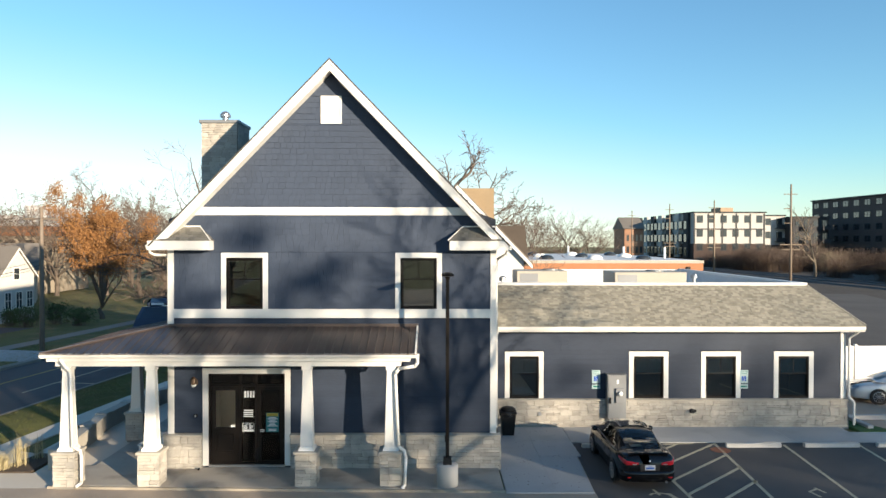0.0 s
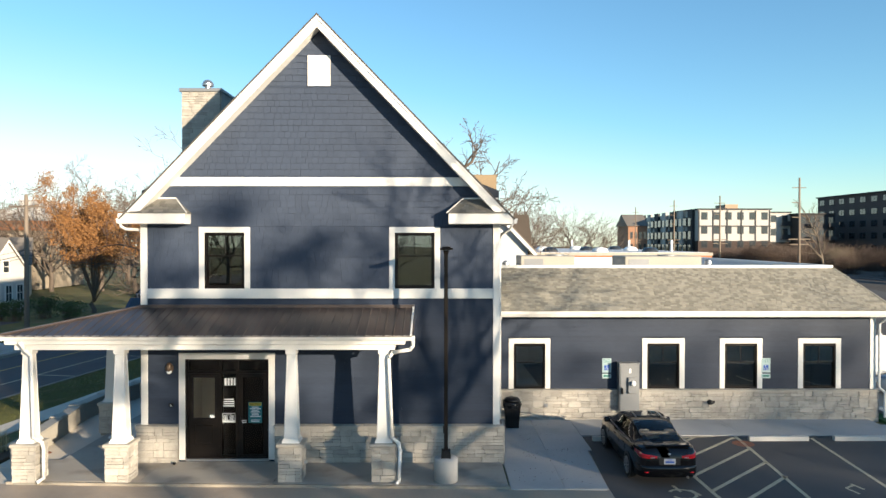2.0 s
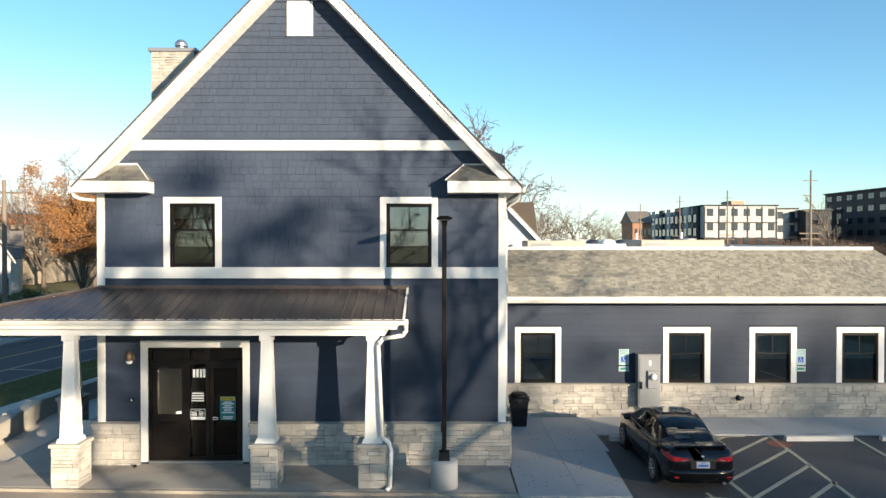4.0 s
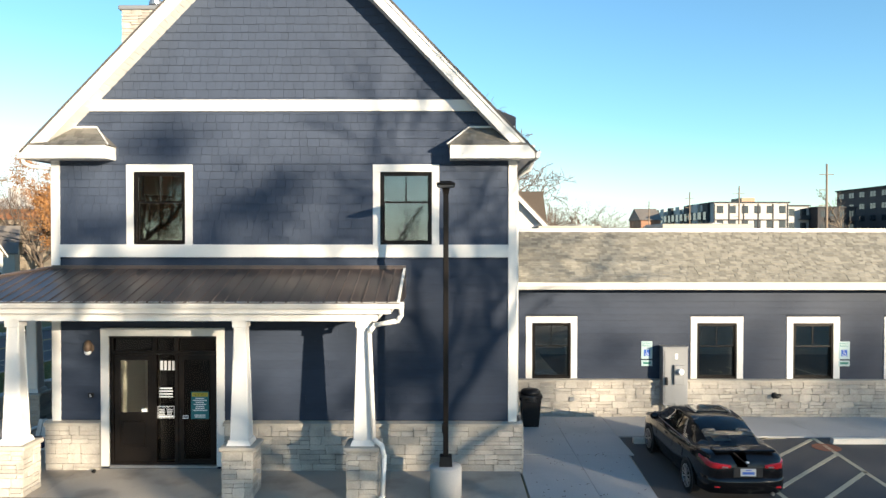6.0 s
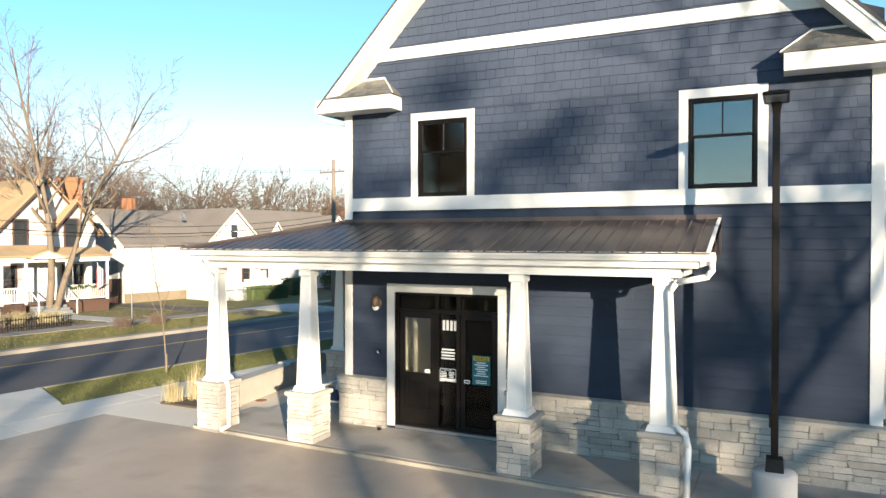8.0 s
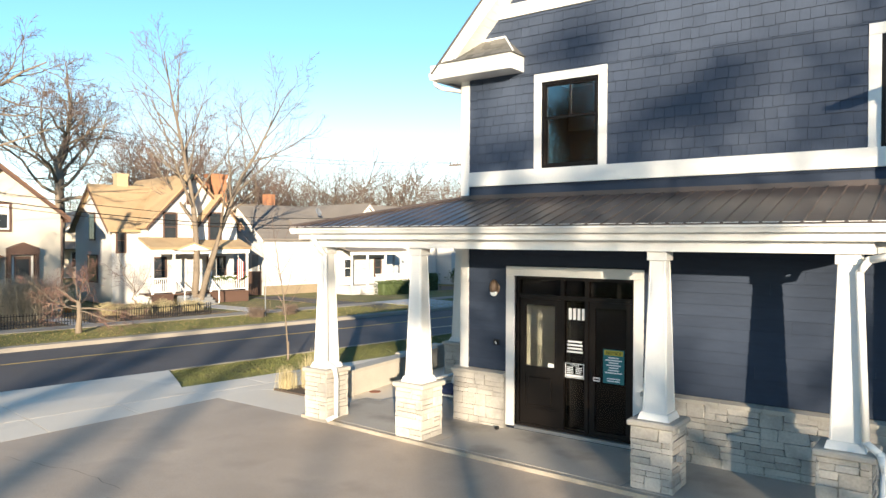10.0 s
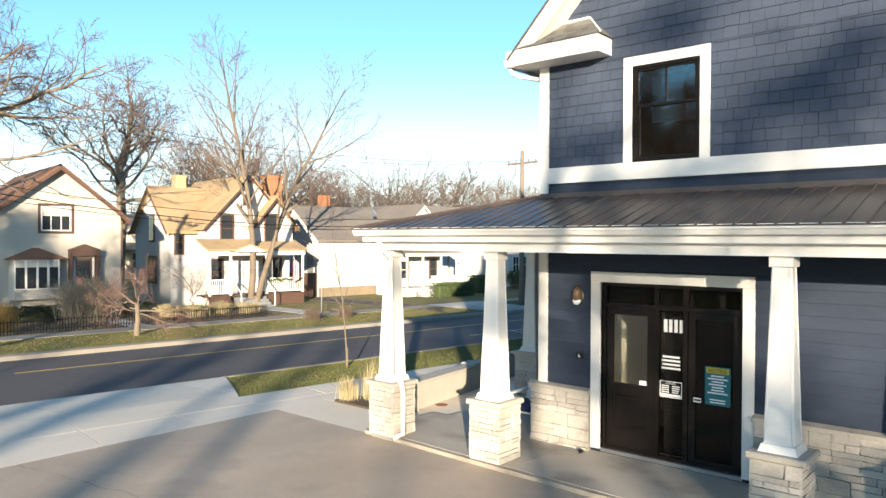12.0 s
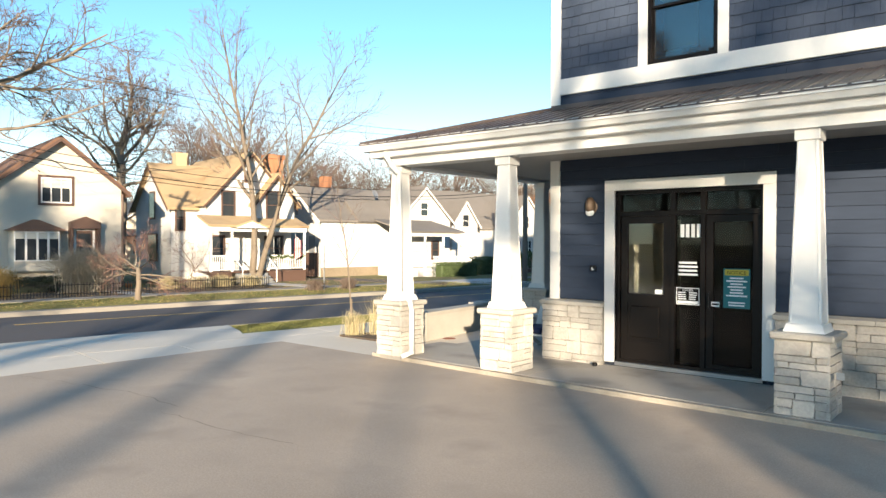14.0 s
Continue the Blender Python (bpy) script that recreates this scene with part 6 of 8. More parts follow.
for _du, _h, _s, _r2 in ((0.0, 5.45, 1.0, 0.013), (0.05, 5.15, 1.05, 0.018), (0.1, 4.95, 1.0, 0.012), (-0.9, 8.3, 0.9, 0.01), (1.0, 8.3, 0.9, 0.01)):
    for (_ua, _va), (_ub, _vb) in zip([(9.85, -40)] + POLES, POLES):
        wire(street(_ua + _du, _va, _h), street(_ub + _du, _vb, _h), _s if _va > -30 else 1.4, _r2)
solid("sign_post", Geo().tube([street(11.0, 10.1, -0.5), street(11.0, 10.1, 1.75)], 0.03, 6), GALV, "thin metal sign post on the verge", "post")
solid("stepping_path", strip([13.9, 22.0], 2.0, 3.0, 0.02, 0.05), CONCRETE, "concrete path to the cream house", "path", kind="structure")
solid("stepping_path", strip([13.9, 21.0], 11.0, 12.4, 0.02, 0.05), CONCRETE, "concrete path to the farmhouse porch", "path", kind="structure")
solid("driveway", strip([7.95, 12.4, 24.0], 17.0, 19.0, 0.025, 0.05), ROAD, "dark asphalt driveway between the houses", "driveway", kind="structure")
solid("driveway", strip([7.95, 12.4, 13.9], 19.5, 23.5, 0.04, 0.05), CONCRETE, "pale concrete driveway apron across the street", "driveway", kind="structure")
solid("side_street", strip([-60, -8, -0.1], 44.0, 51.0, 0.05, 0.1), ROAD, "side street behind the office", "road", kind="structure")
solid("side_street", strip([7.8, 60], 30.5, 36.0, 0.03, 0.1), ROAD, "side street across the road", "road", kind="structure")

# dark board fence beside the farmhouse
_f = thing("fence", "dark weathered board fence beside the farmhouse", "fence", at=street(25, 17, -0.6))
for _k in range(14):
    hpart("board", Geo().box(16.0 + _k * 0.2, 16.18 + _k * 0.2, 25.5, 25.54, -0.65, 1.1), BROWN_TRIM, _f)


# ---- fixtures on and round the office ----
def bars(parent, x0, x1, z0, z1, y, rows, material, seed, fill=(0.5, 1.0), centre=True, name="text_bar"):
    """Rows of plain bars that stand for small print."""
    r = random.Random(seed)
    h = (z1 - z0) / rows
    for k in range(rows):
        w = (x1 - x0) * r.uniform(*fill)
        a = (x0 + x1 - w) / 2 if centre else x0
        part(name, Geo().box(a, a + w, y - 0.0015, y, z1 - k * h - h * 0.72, z1 - k * h - h * 0.2), material, parent)


def lettering(text, x, y, z, size, material, parent, name="lettering"):
    """Flat lettering on a face that looks towards -y."""
    cu = bpy.data.curves.new(name, "FONT")
    cu.body, cu.size, cu.align_x, cu.extrude = text, size, "CENTER", 0.0008
    cu.materials.append(material)
    ob = hung(name, cu, parent, "", pose(x, y, z, 90, 0, 0))
    return ob


VINYL = mat("white_vinyl_lettering", (0.8, 0.8, 0.78), 0.6, bump=(10, 0, 0))
TEAL = mat("teal_poster", (0.02, 0.16, 0.17), 0.6, bump=(10, 0, 0))
POSTER_Y = mat("yellow_poster_band", (0.55, 0.42, 0.04), 0.6, bump=(10, 0, 0))
decal = part("house_number", Geo().box(-2.66, -2.60, YD - 0.004, YD - 0.002, 2.02, 2.22), VINYL, entry, "white vinyl number bars on the glass")
for _x, _w in ((-2.575, 0.055), (-2.49, 0.055), (-2.405, 0.055)):
    part("number_bar", Geo().box(_x, _x + _w, YD - 0.004, YD - 0.002, 2.02, 2.22), VINYL, decal)
bars(entry, -2.71, -2.37, 1.42, 1.66, YD - 0.002, 4, VINYL, 3, (0.75, 1.0))
hours = part("hours_decal", ring(-2.72, -2.36, 0.99, 1.25, 0.012, YD - 0.004, YD - 0.002), VINYL, entry, "white framed opening-hours decal")
lettering("HOURS", -2.54, YD - 0.004, 1.20, 0.05, VINYL, hours)
bars(hours, -2.69, -2.56, 1.06, 1.19, YD - 0.002, 4, VINYL, 5, (0.7, 1.0), False)
bars(hours, -2.52, -2.39, 1.06, 1.19, YD - 0.002, 4, VINYL, 6, (0.7, 1.0), False)
part("footer_bar", Geo().box(-2.70, -2.38, YD - 0.004, YD - 0.002, 1.01, 1.05), VINYL, hours)
notice = tagged(solid("notice_poster", Geo().box(-2.0, -1.62, YD - 0.014, YD - 0.010, 0.98, 1.56), TEAL, "teal notice poster with yellow heading on the door glass", "poster"))
part("heading_band", Geo().box(-1.98, -1.64, YD - 0.016, YD - 0.0145, 1.46, 1.545), POSTER_Y, notice)
lettering("NOTICE", -1.81, YD - 0.017, 1.475, 0.075, BLACK, notice)
bars(notice, -1.97, -1.65, 1.14, 1.44, YD - 0.0145, 7, VINYL, 8, (0.5, 0.95))
bars(notice, -1.97, -1.65, 1.0, 1.08, YD - 0.0145, 2, VINYL, 9, (0.6, 0.9))
sticker = part("sticker", Geo().box(-2.17, -2.05, YD - 0.03 - 0.004, YD - 0.031, 0.99, 1.06), VINYL, leaf, "small white door sticker")
part("text_bar", Geo().box(-2.16, -2.06, YD - 0.0355, YD - 0.0345, 1.01, 1.04), BLACK, sticker)
part("sticker", Geo().box(-3.06, -2.94, YD - 0.018, YD - 0.012, 1.13, 1.20), VINYL, left)
part("closer", Geo().cbox(-2.1, -1.8, YD + 0.03, YD + 0.09, 2.27, 2.33, 0.01), GREYMETAL, leaf)

SCONCE = mat("aged_bronze_lamp", (0.13, 0.085, 0.055), 0.5, 0.3)
sconce = thing("wall_light", "round bronze wall light beside the entrance", "lamp", at=(-4.12, 19.97, 2.52))
part("back_plate", Geo().lathe(0, 0, [(0.11, 0), (0.12, 0.015), (0.10, 0.03)], 16).moved(pose(-4.12, 19.975, 2.52, 90, 0, 0)), SCONCE, sconce)
part("shade", Geo().lathe(0, 0, [(0.10, 0.03), (0.10, 0.06), (0.06, 0.11), (0.01, 0.13)], 16).moved(pose(-4.12, 19.975, 2.54, 90, 0, 0) @ Matrix.Diagonal((0.85, 1.45, 1, 1))), SCONCE, sconce, "", True)
part("lens", Geo().lathe(0, 0, [(0.07, 0.03), (0.07, 0.07), (0.02, 0.10)], 12).moved(pose(-4.12, 19.975, 2.44, 90, 0, 0)), VINYL, sconce)
plate = thing("door_plate", "small black door push plate with white wheelchair mark", "sign", at=(-4.08, 19.97, 1.5))
part("plate", Geo().cbox(-4.14, -4.02, 19.955, 19.975, 1.46, 1.56, 0.005), BLACK, plate)
part("symbol", Geo().box(-4.10, -4.085, 19.951, 19.954, 1.48, 1.53).box(-4.10, -4.06, 19.9505, 19.9535, 1.48, 1.495), VINYL, plate)
doorstop = solid("door_stop", Geo().cbox(-3.95, -3.88, 19.7, 19.78, SLAB, SLAB + 0.06, 0.015), BLACK, "small black rubber door stop on the porch slab", "door stop")
outlet = solid("wall_outlet", Geo().cbox(-0.12, -0.04, 18.27, 18.3, 0.42, 0.5, 0.005), GALV, "small metal outlet box on a stone pedestal", "outlet")

# white chair with dark blue cushion on the porch corner
CUSHION = mat("navy_cushion", (0.02, 0.03, 0.08), 0.9)
chair = thing("porch_chair", "white slatted porch chair with navy cushion", "chair", at=(-5.9, 20.9, SLAB))
for _x in (-6.25, -5.6):
    part("arm", Geo().cbox(_x - 0.05, _x + 0.05, 20.3, 21.2, 0.50, 0.54, 0.01), WHITE, chair)
    part("leg", Geo().prism([(20.35, SLAB), (20.45, SLAB), (20.45, 0.5), (20.35, 0.5)], 0, _x - 0.02, _x + 0.02), WHITE, chair)
    part("leg", Geo().prism([(20.35, 0.36), (20.5, 0.4), (21.3, SLAB), (21.15, SLAB)], 0, _x - 0.02, _x + 0.02), WHITE, chair)
part("cushion", Geo().cbox(-6.2, -5.65, 20.35, 20.95, 0.26, 0.38, 0.04), CUSHION, chair)
for _k in range(5):
    part("back_slat", Geo().prism([(20.95, 0.25), (20.98, 0.25), (21.18, 0.7), (21.15, 0.7)], 0, -6.2 + _k * 0.115, -6.1 + _k * 0.115), WHITE, chair)
for _k in range(5):
    part("seat_slat", Geo().box(-6.22, -5.63, 20.35 + _k * 0.12, 20.45 + _k * 0.12, 0.23, 0.255), WHITE, chair)
chair.location.x += 0.33

# lamp post on its concrete base
lamp = thing("lamp_post", "tall dark bronze square lamp post on a concrete base", "street lamp", at=(3.45, 18.42, -0.11))
part("base", Geo().lathe(3.45, 18.42, [(0.30, -0.3), (0.30, 0.5), (0.285, 0.53), (0.0, 0.535)], 24), CONCRETE, lamp, "round pale concrete base", True)
part("base_cover", Geo().frustum(3.45, 18.42, 0.53, 0.72, 0.125, 0.11), BLACK, lamp)
part("pole", Geo().cbox(3.40, 3.50, 18.37, 18.47, 0.7, 5.68, 0.012), BRONZE, lamp)
part("handhole", Geo().cbox(3.375, 3.40, 18.38, 18.46, 1.15, 1.32, 0.004), BLACK, lamp)
part("bracket", Geo().frustum(3.45, 18.42, 5.66, 5.80, 0.052, 0.075), BRONZE, lamp)
part("head", Geo().cbox(3.28, 3.62, 17.75, 18.55, 5.80, 5.85, 0.02).cbox(3.34, 3.56, 17.85, 18.5, 5.85, 5.88, 0.015), BRONZE, lamp, "flat lamp head")
part("lens", Geo().box(3.32, 3.58, 17.8, 18.3, 5.79, 5.799), GREYMETAL, lamp)

# meter cabinet
cab = thing("meter_cabinet", "grey electrical meter cabinet on the stone base", "electrical box", at=(9.7, 24.5, 0.1))
part("cabinet", Geo().cbox(9.38, 10.06, 24.45, 24.78, 0.28, 1.86, 0.01), GREYMETAL, cab)
part("lid", Geo().cbox(9.36, 10.08, 24.42, 24.78, 1.86, 1.89, 0.006), GREYMETAL, cab)
part("door_panel", Geo().cbox(9.42, 10.02, 24.435, 24.45, 0.34, 1.78, 0.005), GREYMETAL, cab)
mtr = part("meter_box", Geo().cbox(9.66, 9.96, 24.36, 24.44, 0.86, 1.4, 0.012), GREYMETAL, cab)
part("meter", Geo().lathe(0, 0, [(0.09, 0.0), (0.09, 0.05), (0.075, 0.1), (0.02, 0.11)], 16).moved(pose(9.82, 24.36, 1.22, 90, 0, 0)), VINYL, mtr, "round glass meter", True)
part("latch", Geo().cbox(9.44, 9.50, 24.38, 24.44, 0.84, 1.06, 0.01), BLACK, cab)
part("label_plate", Geo().box(9.71, 9.78, 24.43, 24.434, 1.55, 1.7), VINYL, cab)
for _x in (9.5, 9.62, 9.74, 9.86):
    part("conduit", Geo().tube([(_x, 24.62, -0.12), (_x, 24.62, 0.3)], 0.04, 8), GALV, cab)
hose = thing("hose_connection", "small dark wall hydrant on the stone base", "hydrant", at=(12.55, 24.7, 0.5))
part("body", Geo().lathe(0, 0, [(0.09, 0.0), (0.09, 0.03), (0.05, 0.05), (0.05, 0.15), (0.06, 0.17), (0.01, 0.18)], 12).moved(pose(12.55, 24.74, 0.5, 90, 0, 0)), BLACK, hose)
part("cap", Geo().lathe(0, 0, [(0.05, 0.0), (0.05, 0.08), (0.01, 0.09)], 10).moved(pose(12.62, 24.66, 0.5, 60, 40, 0)), BRONZE, hose)
solid("wall_outlet", Geo().cbox(6.86, 7.0, 24.7, 24.74, 0.33, 0.45, 0.008), GALV, "grey outlet box on the stone base", "outlet")
solid("security_camera", Geo().lathe(5.35, 24.5, [(0.05, 3.46), (0.06, 3.42), (0.05, 3.37), (0.01, 3.34)], 12), VINYL, "small white dome camera under the eave", "camera")
solid("wall_lamp", Geo().prism([(24.2, 2.72), (24.0, 2.62), (24.0, 2.58), (24.25, 2.5), (24.25, 2.72)], 0, 4.98, 5.2), BRONZE, "bronze wedge wall light at the inner corner", "lamp")
_dsp = Geo()
for _a, _b in (((5.1, 24.35, 3.5), (5.05, 24.6, 3.2)), ((5.05, 24.6, 3.2), (5.05, 24.6, 0.2)), ((5.05, 24.6, 0.2), (5.08, 24.4, 0.0))):
    _dsp.tube([_a, _b], 0.045, 8)
part("downspout", _dsp, WHITE, annex)
_dsp = Geo()
for _a, _b in (((18.6, 24.4, 3.5), (18.36, 24.7, 3.2)), ((18.36, 24.7, 3.2), (18.36, 24.7, 1.0)), ((18.36, 24.7, 1.0), (18.5, 24.6, 0.85)), ((18.5, 24.6, 0.85), (18.5, 24.6, 0.0))):
    _dsp.tube([_a, _b], 0.045, 8)
part("downspout", _dsp, WHITE, annex)

# accessible parking signs on the wall
SIGN_BLUE = mat("sign_blue", (0.015, 0.09, 0.40), 0.5, bump=(10, 0, 0))
SIGN_GREEN = mat("sign_green", (0.015, 0.17, 0.13), 0.5, bump=(10, 0, 0))
SIGN_FACE = mat("sign_face", (0.40, 0.52, 0.52), 0.45, bump=(10, 0, 0))
for _x in (8.88, 14.36):
    sg = thing("parking_sign", "white accessible parking sign with blue wheelchair square", "sign", "accessible parking signs", at=(_x, 24.8, 1.3))
    part("panel", Geo().cbox(_x, _x + 0.31, 24.80, 24.812, 1.50, 1.99, 0.004), SIGN_FACE, sg)
    lettering("RESERVED", _x + 0.155, 24.7985, 1.915, 0.058, SIGN_GREEN, sg)
    lettering("PARKING", _x + 0.155, 24.7985, 1.845, 0.058, SIGN_GREEN, sg)
    sq = part("symbol_square", Geo().box(_x + 0.07, _x + 0.24, 24.796, 24.799, 1.58, 1.76), SIGN_BLUE, sg)
    part("symbol", Geo().tube([(_x + 0.152 + 0.042 * math.cos(k * 0.5), 24.795, 1.632 + 0.042 * math.sin(k * 0.5)) for k in range(-7, 3)], 0.005, 4)
         .tube([(_x + 0.14, 24.795, 1.715), (_x + 0.146, 24.795, 1.655), (_x + 0.185, 24.795, 1.652), (_x + 0.205, 24.795, 1.605)], 0.006, 4)
         .tube([(_x + 0.14, 24.795, 1.725), (_x + 0.14, 24.795, 1.742)], 0.011, 6), VINYL, sq)
    part("panel", Geo().cbox(_x, _x + 0.31, 24.80, 24.812, 1.30, 1.46, 0.004), SIGN_FACE, sg)
    bars(sg, _x + 0.03, _x + 0.28, 1.32, 1.44, 24.799, 1, SIGN_GREEN, int(_x) + 1, (0.8, 0.9))

# bin
binn = thing("litter_bin", "black plastic litter bin with bag beside the office corner", "bin", at=(5.68, 23.81, -0.1))
part("body", Geo().frustum(5.68, 23.81, -0.1, 0.70, 0.20, 0.265), BLACK, binn)
part("rim", Geo().cbox(5.39, 5.97, 23.52, 24.10, 0.66, 0.74, 0.015), BLACK, binn)
part("lid", Geo().lathe(5.68, 23.81, [(0.27, 0.74), (0.27, 0.80), (0.2, 0.86), (0.03, 0.88)], 16), BLACK, binn, "", True)
part("bag", Geo().lathe(5.68, 23.81, [(0.285, 0.55), (0.30, 0.60), (0.31, 0.68), (0.29, 0.735)], 18), mat("bin_bag", (0.015, 0.015, 0.016), 0.25, bump=(25, 0.8, 0.02)), binn)

# lot markings, wheel stops and drain
ZL = -0.126


def line(pts, w, name="parking_line", label="worn yellowish-white parking line"):
    (ax, ay), (bx, by) = pts
    d = Vector((bx - ax, by - ay, 0)).normalized()
    s = Vector((-d.y, d.x, 0)) * w / 2
    solid(name, Geo().prism([(ax - s.x, ay - s.y), (ax + s.x, ay + s.y), (bx + s.x, by + s.y), (bx - s.x, by - s.y)], 2, ZL - 0.004, ZL + 0.003), PAINT_W, label, "road marking", "parking lines", "structure")


for _l in (((9.98, 17.2), (9.86, 22.7)), ((12.1, 17.0), (12.6, 22.72)), ((14.36, 17.0), (14.88, 22.5)), ((16.8, 17.0), (17.43, 22.5)), ((19.2, 17.2), (19.9, 22.5))):
    line(_l, 0.10)
for _k in range(6):
    _y = 16.6 + _k * 1.18
    line(((9.98 - 0.012 * _k, _y), (12.35 + 0.05 * _k if _k < 5 else 11.9, _y + 2.3 + (0.05 * _k) if _k < 5 else 22.7)), 0.10, label="worn diagonal access-aisle hatching")
_sym = thing("parking_symbol", "faded painted wheelchair symbol on the asphalt", "road marking", kind="structure")
part("symbol", Geo().tube([(9.2 + 0.32 * math.cos(a * 0.52), 17.6 + 0.32 * math.sin(a * 0.52), ZL) for a in range(-5, 6)], 0.04, 4)
     .tube([(9.2, 17.75, ZL), (9.15, 18.2, ZL)], 0.04, 4).tube([(9.2, 17.9, ZL), (9.5, 17.85, ZL), (9.6, 17.5, ZL)], 0.04, 4).moved(Matrix.Diagonal((1, 1, 0.1, 1)) @ Matrix.Translation((0, 0, -ZL))).moved(Matrix.Translation((0, 0, ZL))), PAINT_W, _sym)
part("symbol", Geo().tube([(13.9, 18.2, 0), (13.6, 18.0, 0), (13.7, 17.6, 0)], 0.04, 4).tube([(13.9, 18.3, 0), (14.0, 17.9, 0)], 0.04, 4).moved(Matrix.Diagonal((1, 1, 0.1, 1))).moved(Matrix.Translation((-0.2, 0, ZL))), PAINT_W, _sym)
STOP = mat("painted_concrete", (0.58, 0.56, 0.52), 0.85, broad=(2, 0.12), fine=(30, 0.12), bump=(60, 0.3, 0.004))
for _a in (8.0, 12.82, 15.45, 17.9):
    solid("wheel_stop", Geo().prism([(22.18, -0.13), (22.34, -0.13), (22.32, 0.0), (22.28, 0.01), (22.20, 0.01), (22.17, 0.0)], 0, _a, _a + 1.83), STOP, "off-white concrete wheel stop", "wheel stop", "wheel stops")
RUST = mat("rusty_iron", (0.23, 0.085, 0.045), 0.9, fine=(30, 0.3), bump=(40, 0.4, 0.004))
drain = thing("drain_cover", "rusty round iron drain cover in the asphalt", "drain", at=(12.5, 21.9, -0.13))
part("frame", Geo().lathe(12.5, 21.9, [(0.32, -0.16), (0.32, -0.122), (0.28, -0.122), (0.28, -0.13)], 24), RUST, drain)
for _k in range(6):
    part("grate_bar", Geo().box(12.5 - math.sqrt(max(0.01, 0.078 - (_k * 0.09 - 0.225) ** 2)), 12.5 + math.sqrt(max(0.01, 0.078 - (_k * 0.09 - 0.225) ** 2)), 21.9 + _k * 0.09 - 0.245, 21.9 + _k * 0.09 - 0.205, -0.15, -0.121), RUST, drain)
solid("drain_cover", Geo().lathe(-8.1, 21.05, [(0.14, -0.14), (0.14, -0.124), (0.02, -0.123)], 18), RUST, "small round iron cover in the patio", "drain")

SEAL = mat("dark_crack", (0.17, 0.14, 0.115), 0.95)
_r = random.Random(31)
for _x, _y, _dx, _dy, _n in ((-10.4, 13.46, 0.2, 0.02, 20), (-6.4, 13.7, 0.2, 0.005, 12), (1.5, 16.6, 0.33, 0.06, 14)):
    _pts = []
    for _k in range(_n):
        _pts.append((_x, _y))
        _x, _y = _x + _dx + _r.gauss(0, 0.03), _y + _dy + _r.gauss(0, 0.035)
    _w = [_r.uniform(0.003, 0.008) for _ in _pts]
    _g = Geo()
    _g.v = [(x + s * w, y + s * w, -0.1275) for (x, y), w in zip(_pts, _w) for s in (-1, 1)]
    _g.f = [(2 * k, 2 * k + 1, 2 * k + 3, 2 * k + 2) for k in range(_n - 1)]
    solid("crack", _g, SEAL, "wandering crack in the asphalt", "crack", "asphalt cracks", "structure")

# ---- cars ----
CARPAINT = mat("black_car_paint", (0.004, 0.004, 0.005), 0.12, 0.0, fine=(3, 0.1), bump=(3, 0, 0), spec=0.45)
CARGLASS = glass("tinted_car_glass", (0.80, 0.86, 0.88), 1.5)
SUNROOF = mat("dark_sunroof_glass", (0.01, 0.012, 0.014), 0.04, spec=0.8)
TYRE = mat("tyre_rubber", (0.015, 0.015, 0.016), 0.85)
RIM = mat("alloy_rim", (0.32, 0.32, 0.33), 0.3, 0.9)
REDLENS = mat("red_tail_lens", (0.36, 0.008, 0.012), 0.12, coat=1.0, fine=(40, 0.15), bump=(60, 0.1, 0.002))
PLATE = mat("number_plate_face", (0.42, 0.44, 0.47), 0.5, bump=(10, 0, 0))
SEATS = mat("beige_seat", (0.42, 0.36, 0.27), 0.8)


def loft(rings):
    """A skin over rings of equal count, mirrored across x."""
    full = [[(-x, y, z) for x, y, z in r[::-1] if x > 1e-6] + list(r) for r in rings]
    n = len(full[0])
    g = Geo()
    g.v = [p for r in full for p in r]
    g.f = [(k * n + i, k * n + i + 1, (k + 1) * n + i + 1, (k + 1) * n + i) for k in range(len(full) - 1) for i in range(n - 1)]
    g.f += [tuple(range(n))[::-1], tuple((len(full) - 1) * n + i for i in range(n))]
    return g


def glide(rows, n):
    """Rows of numbers, resampled n times between neighbours along a smooth curve."""
    out = []
    for i in range(len(rows) - 1):
        a, b, c, d = rows[max(i - 1, 0)], rows[i], rows[i + 1], rows[min(i + 2, len(rows) - 1)]
        for k in range(n):
            t = k / n
            out.append([0.5 * (2 * q + (r - p) * t + (2 * p - 5 * q + 4 * r - s) * t * t + (3 * q - p - 3 * r + s) * t ** 3) for p, q, r, s in zip(a, b, c, d)])
    return out + [list(rows[-1])]


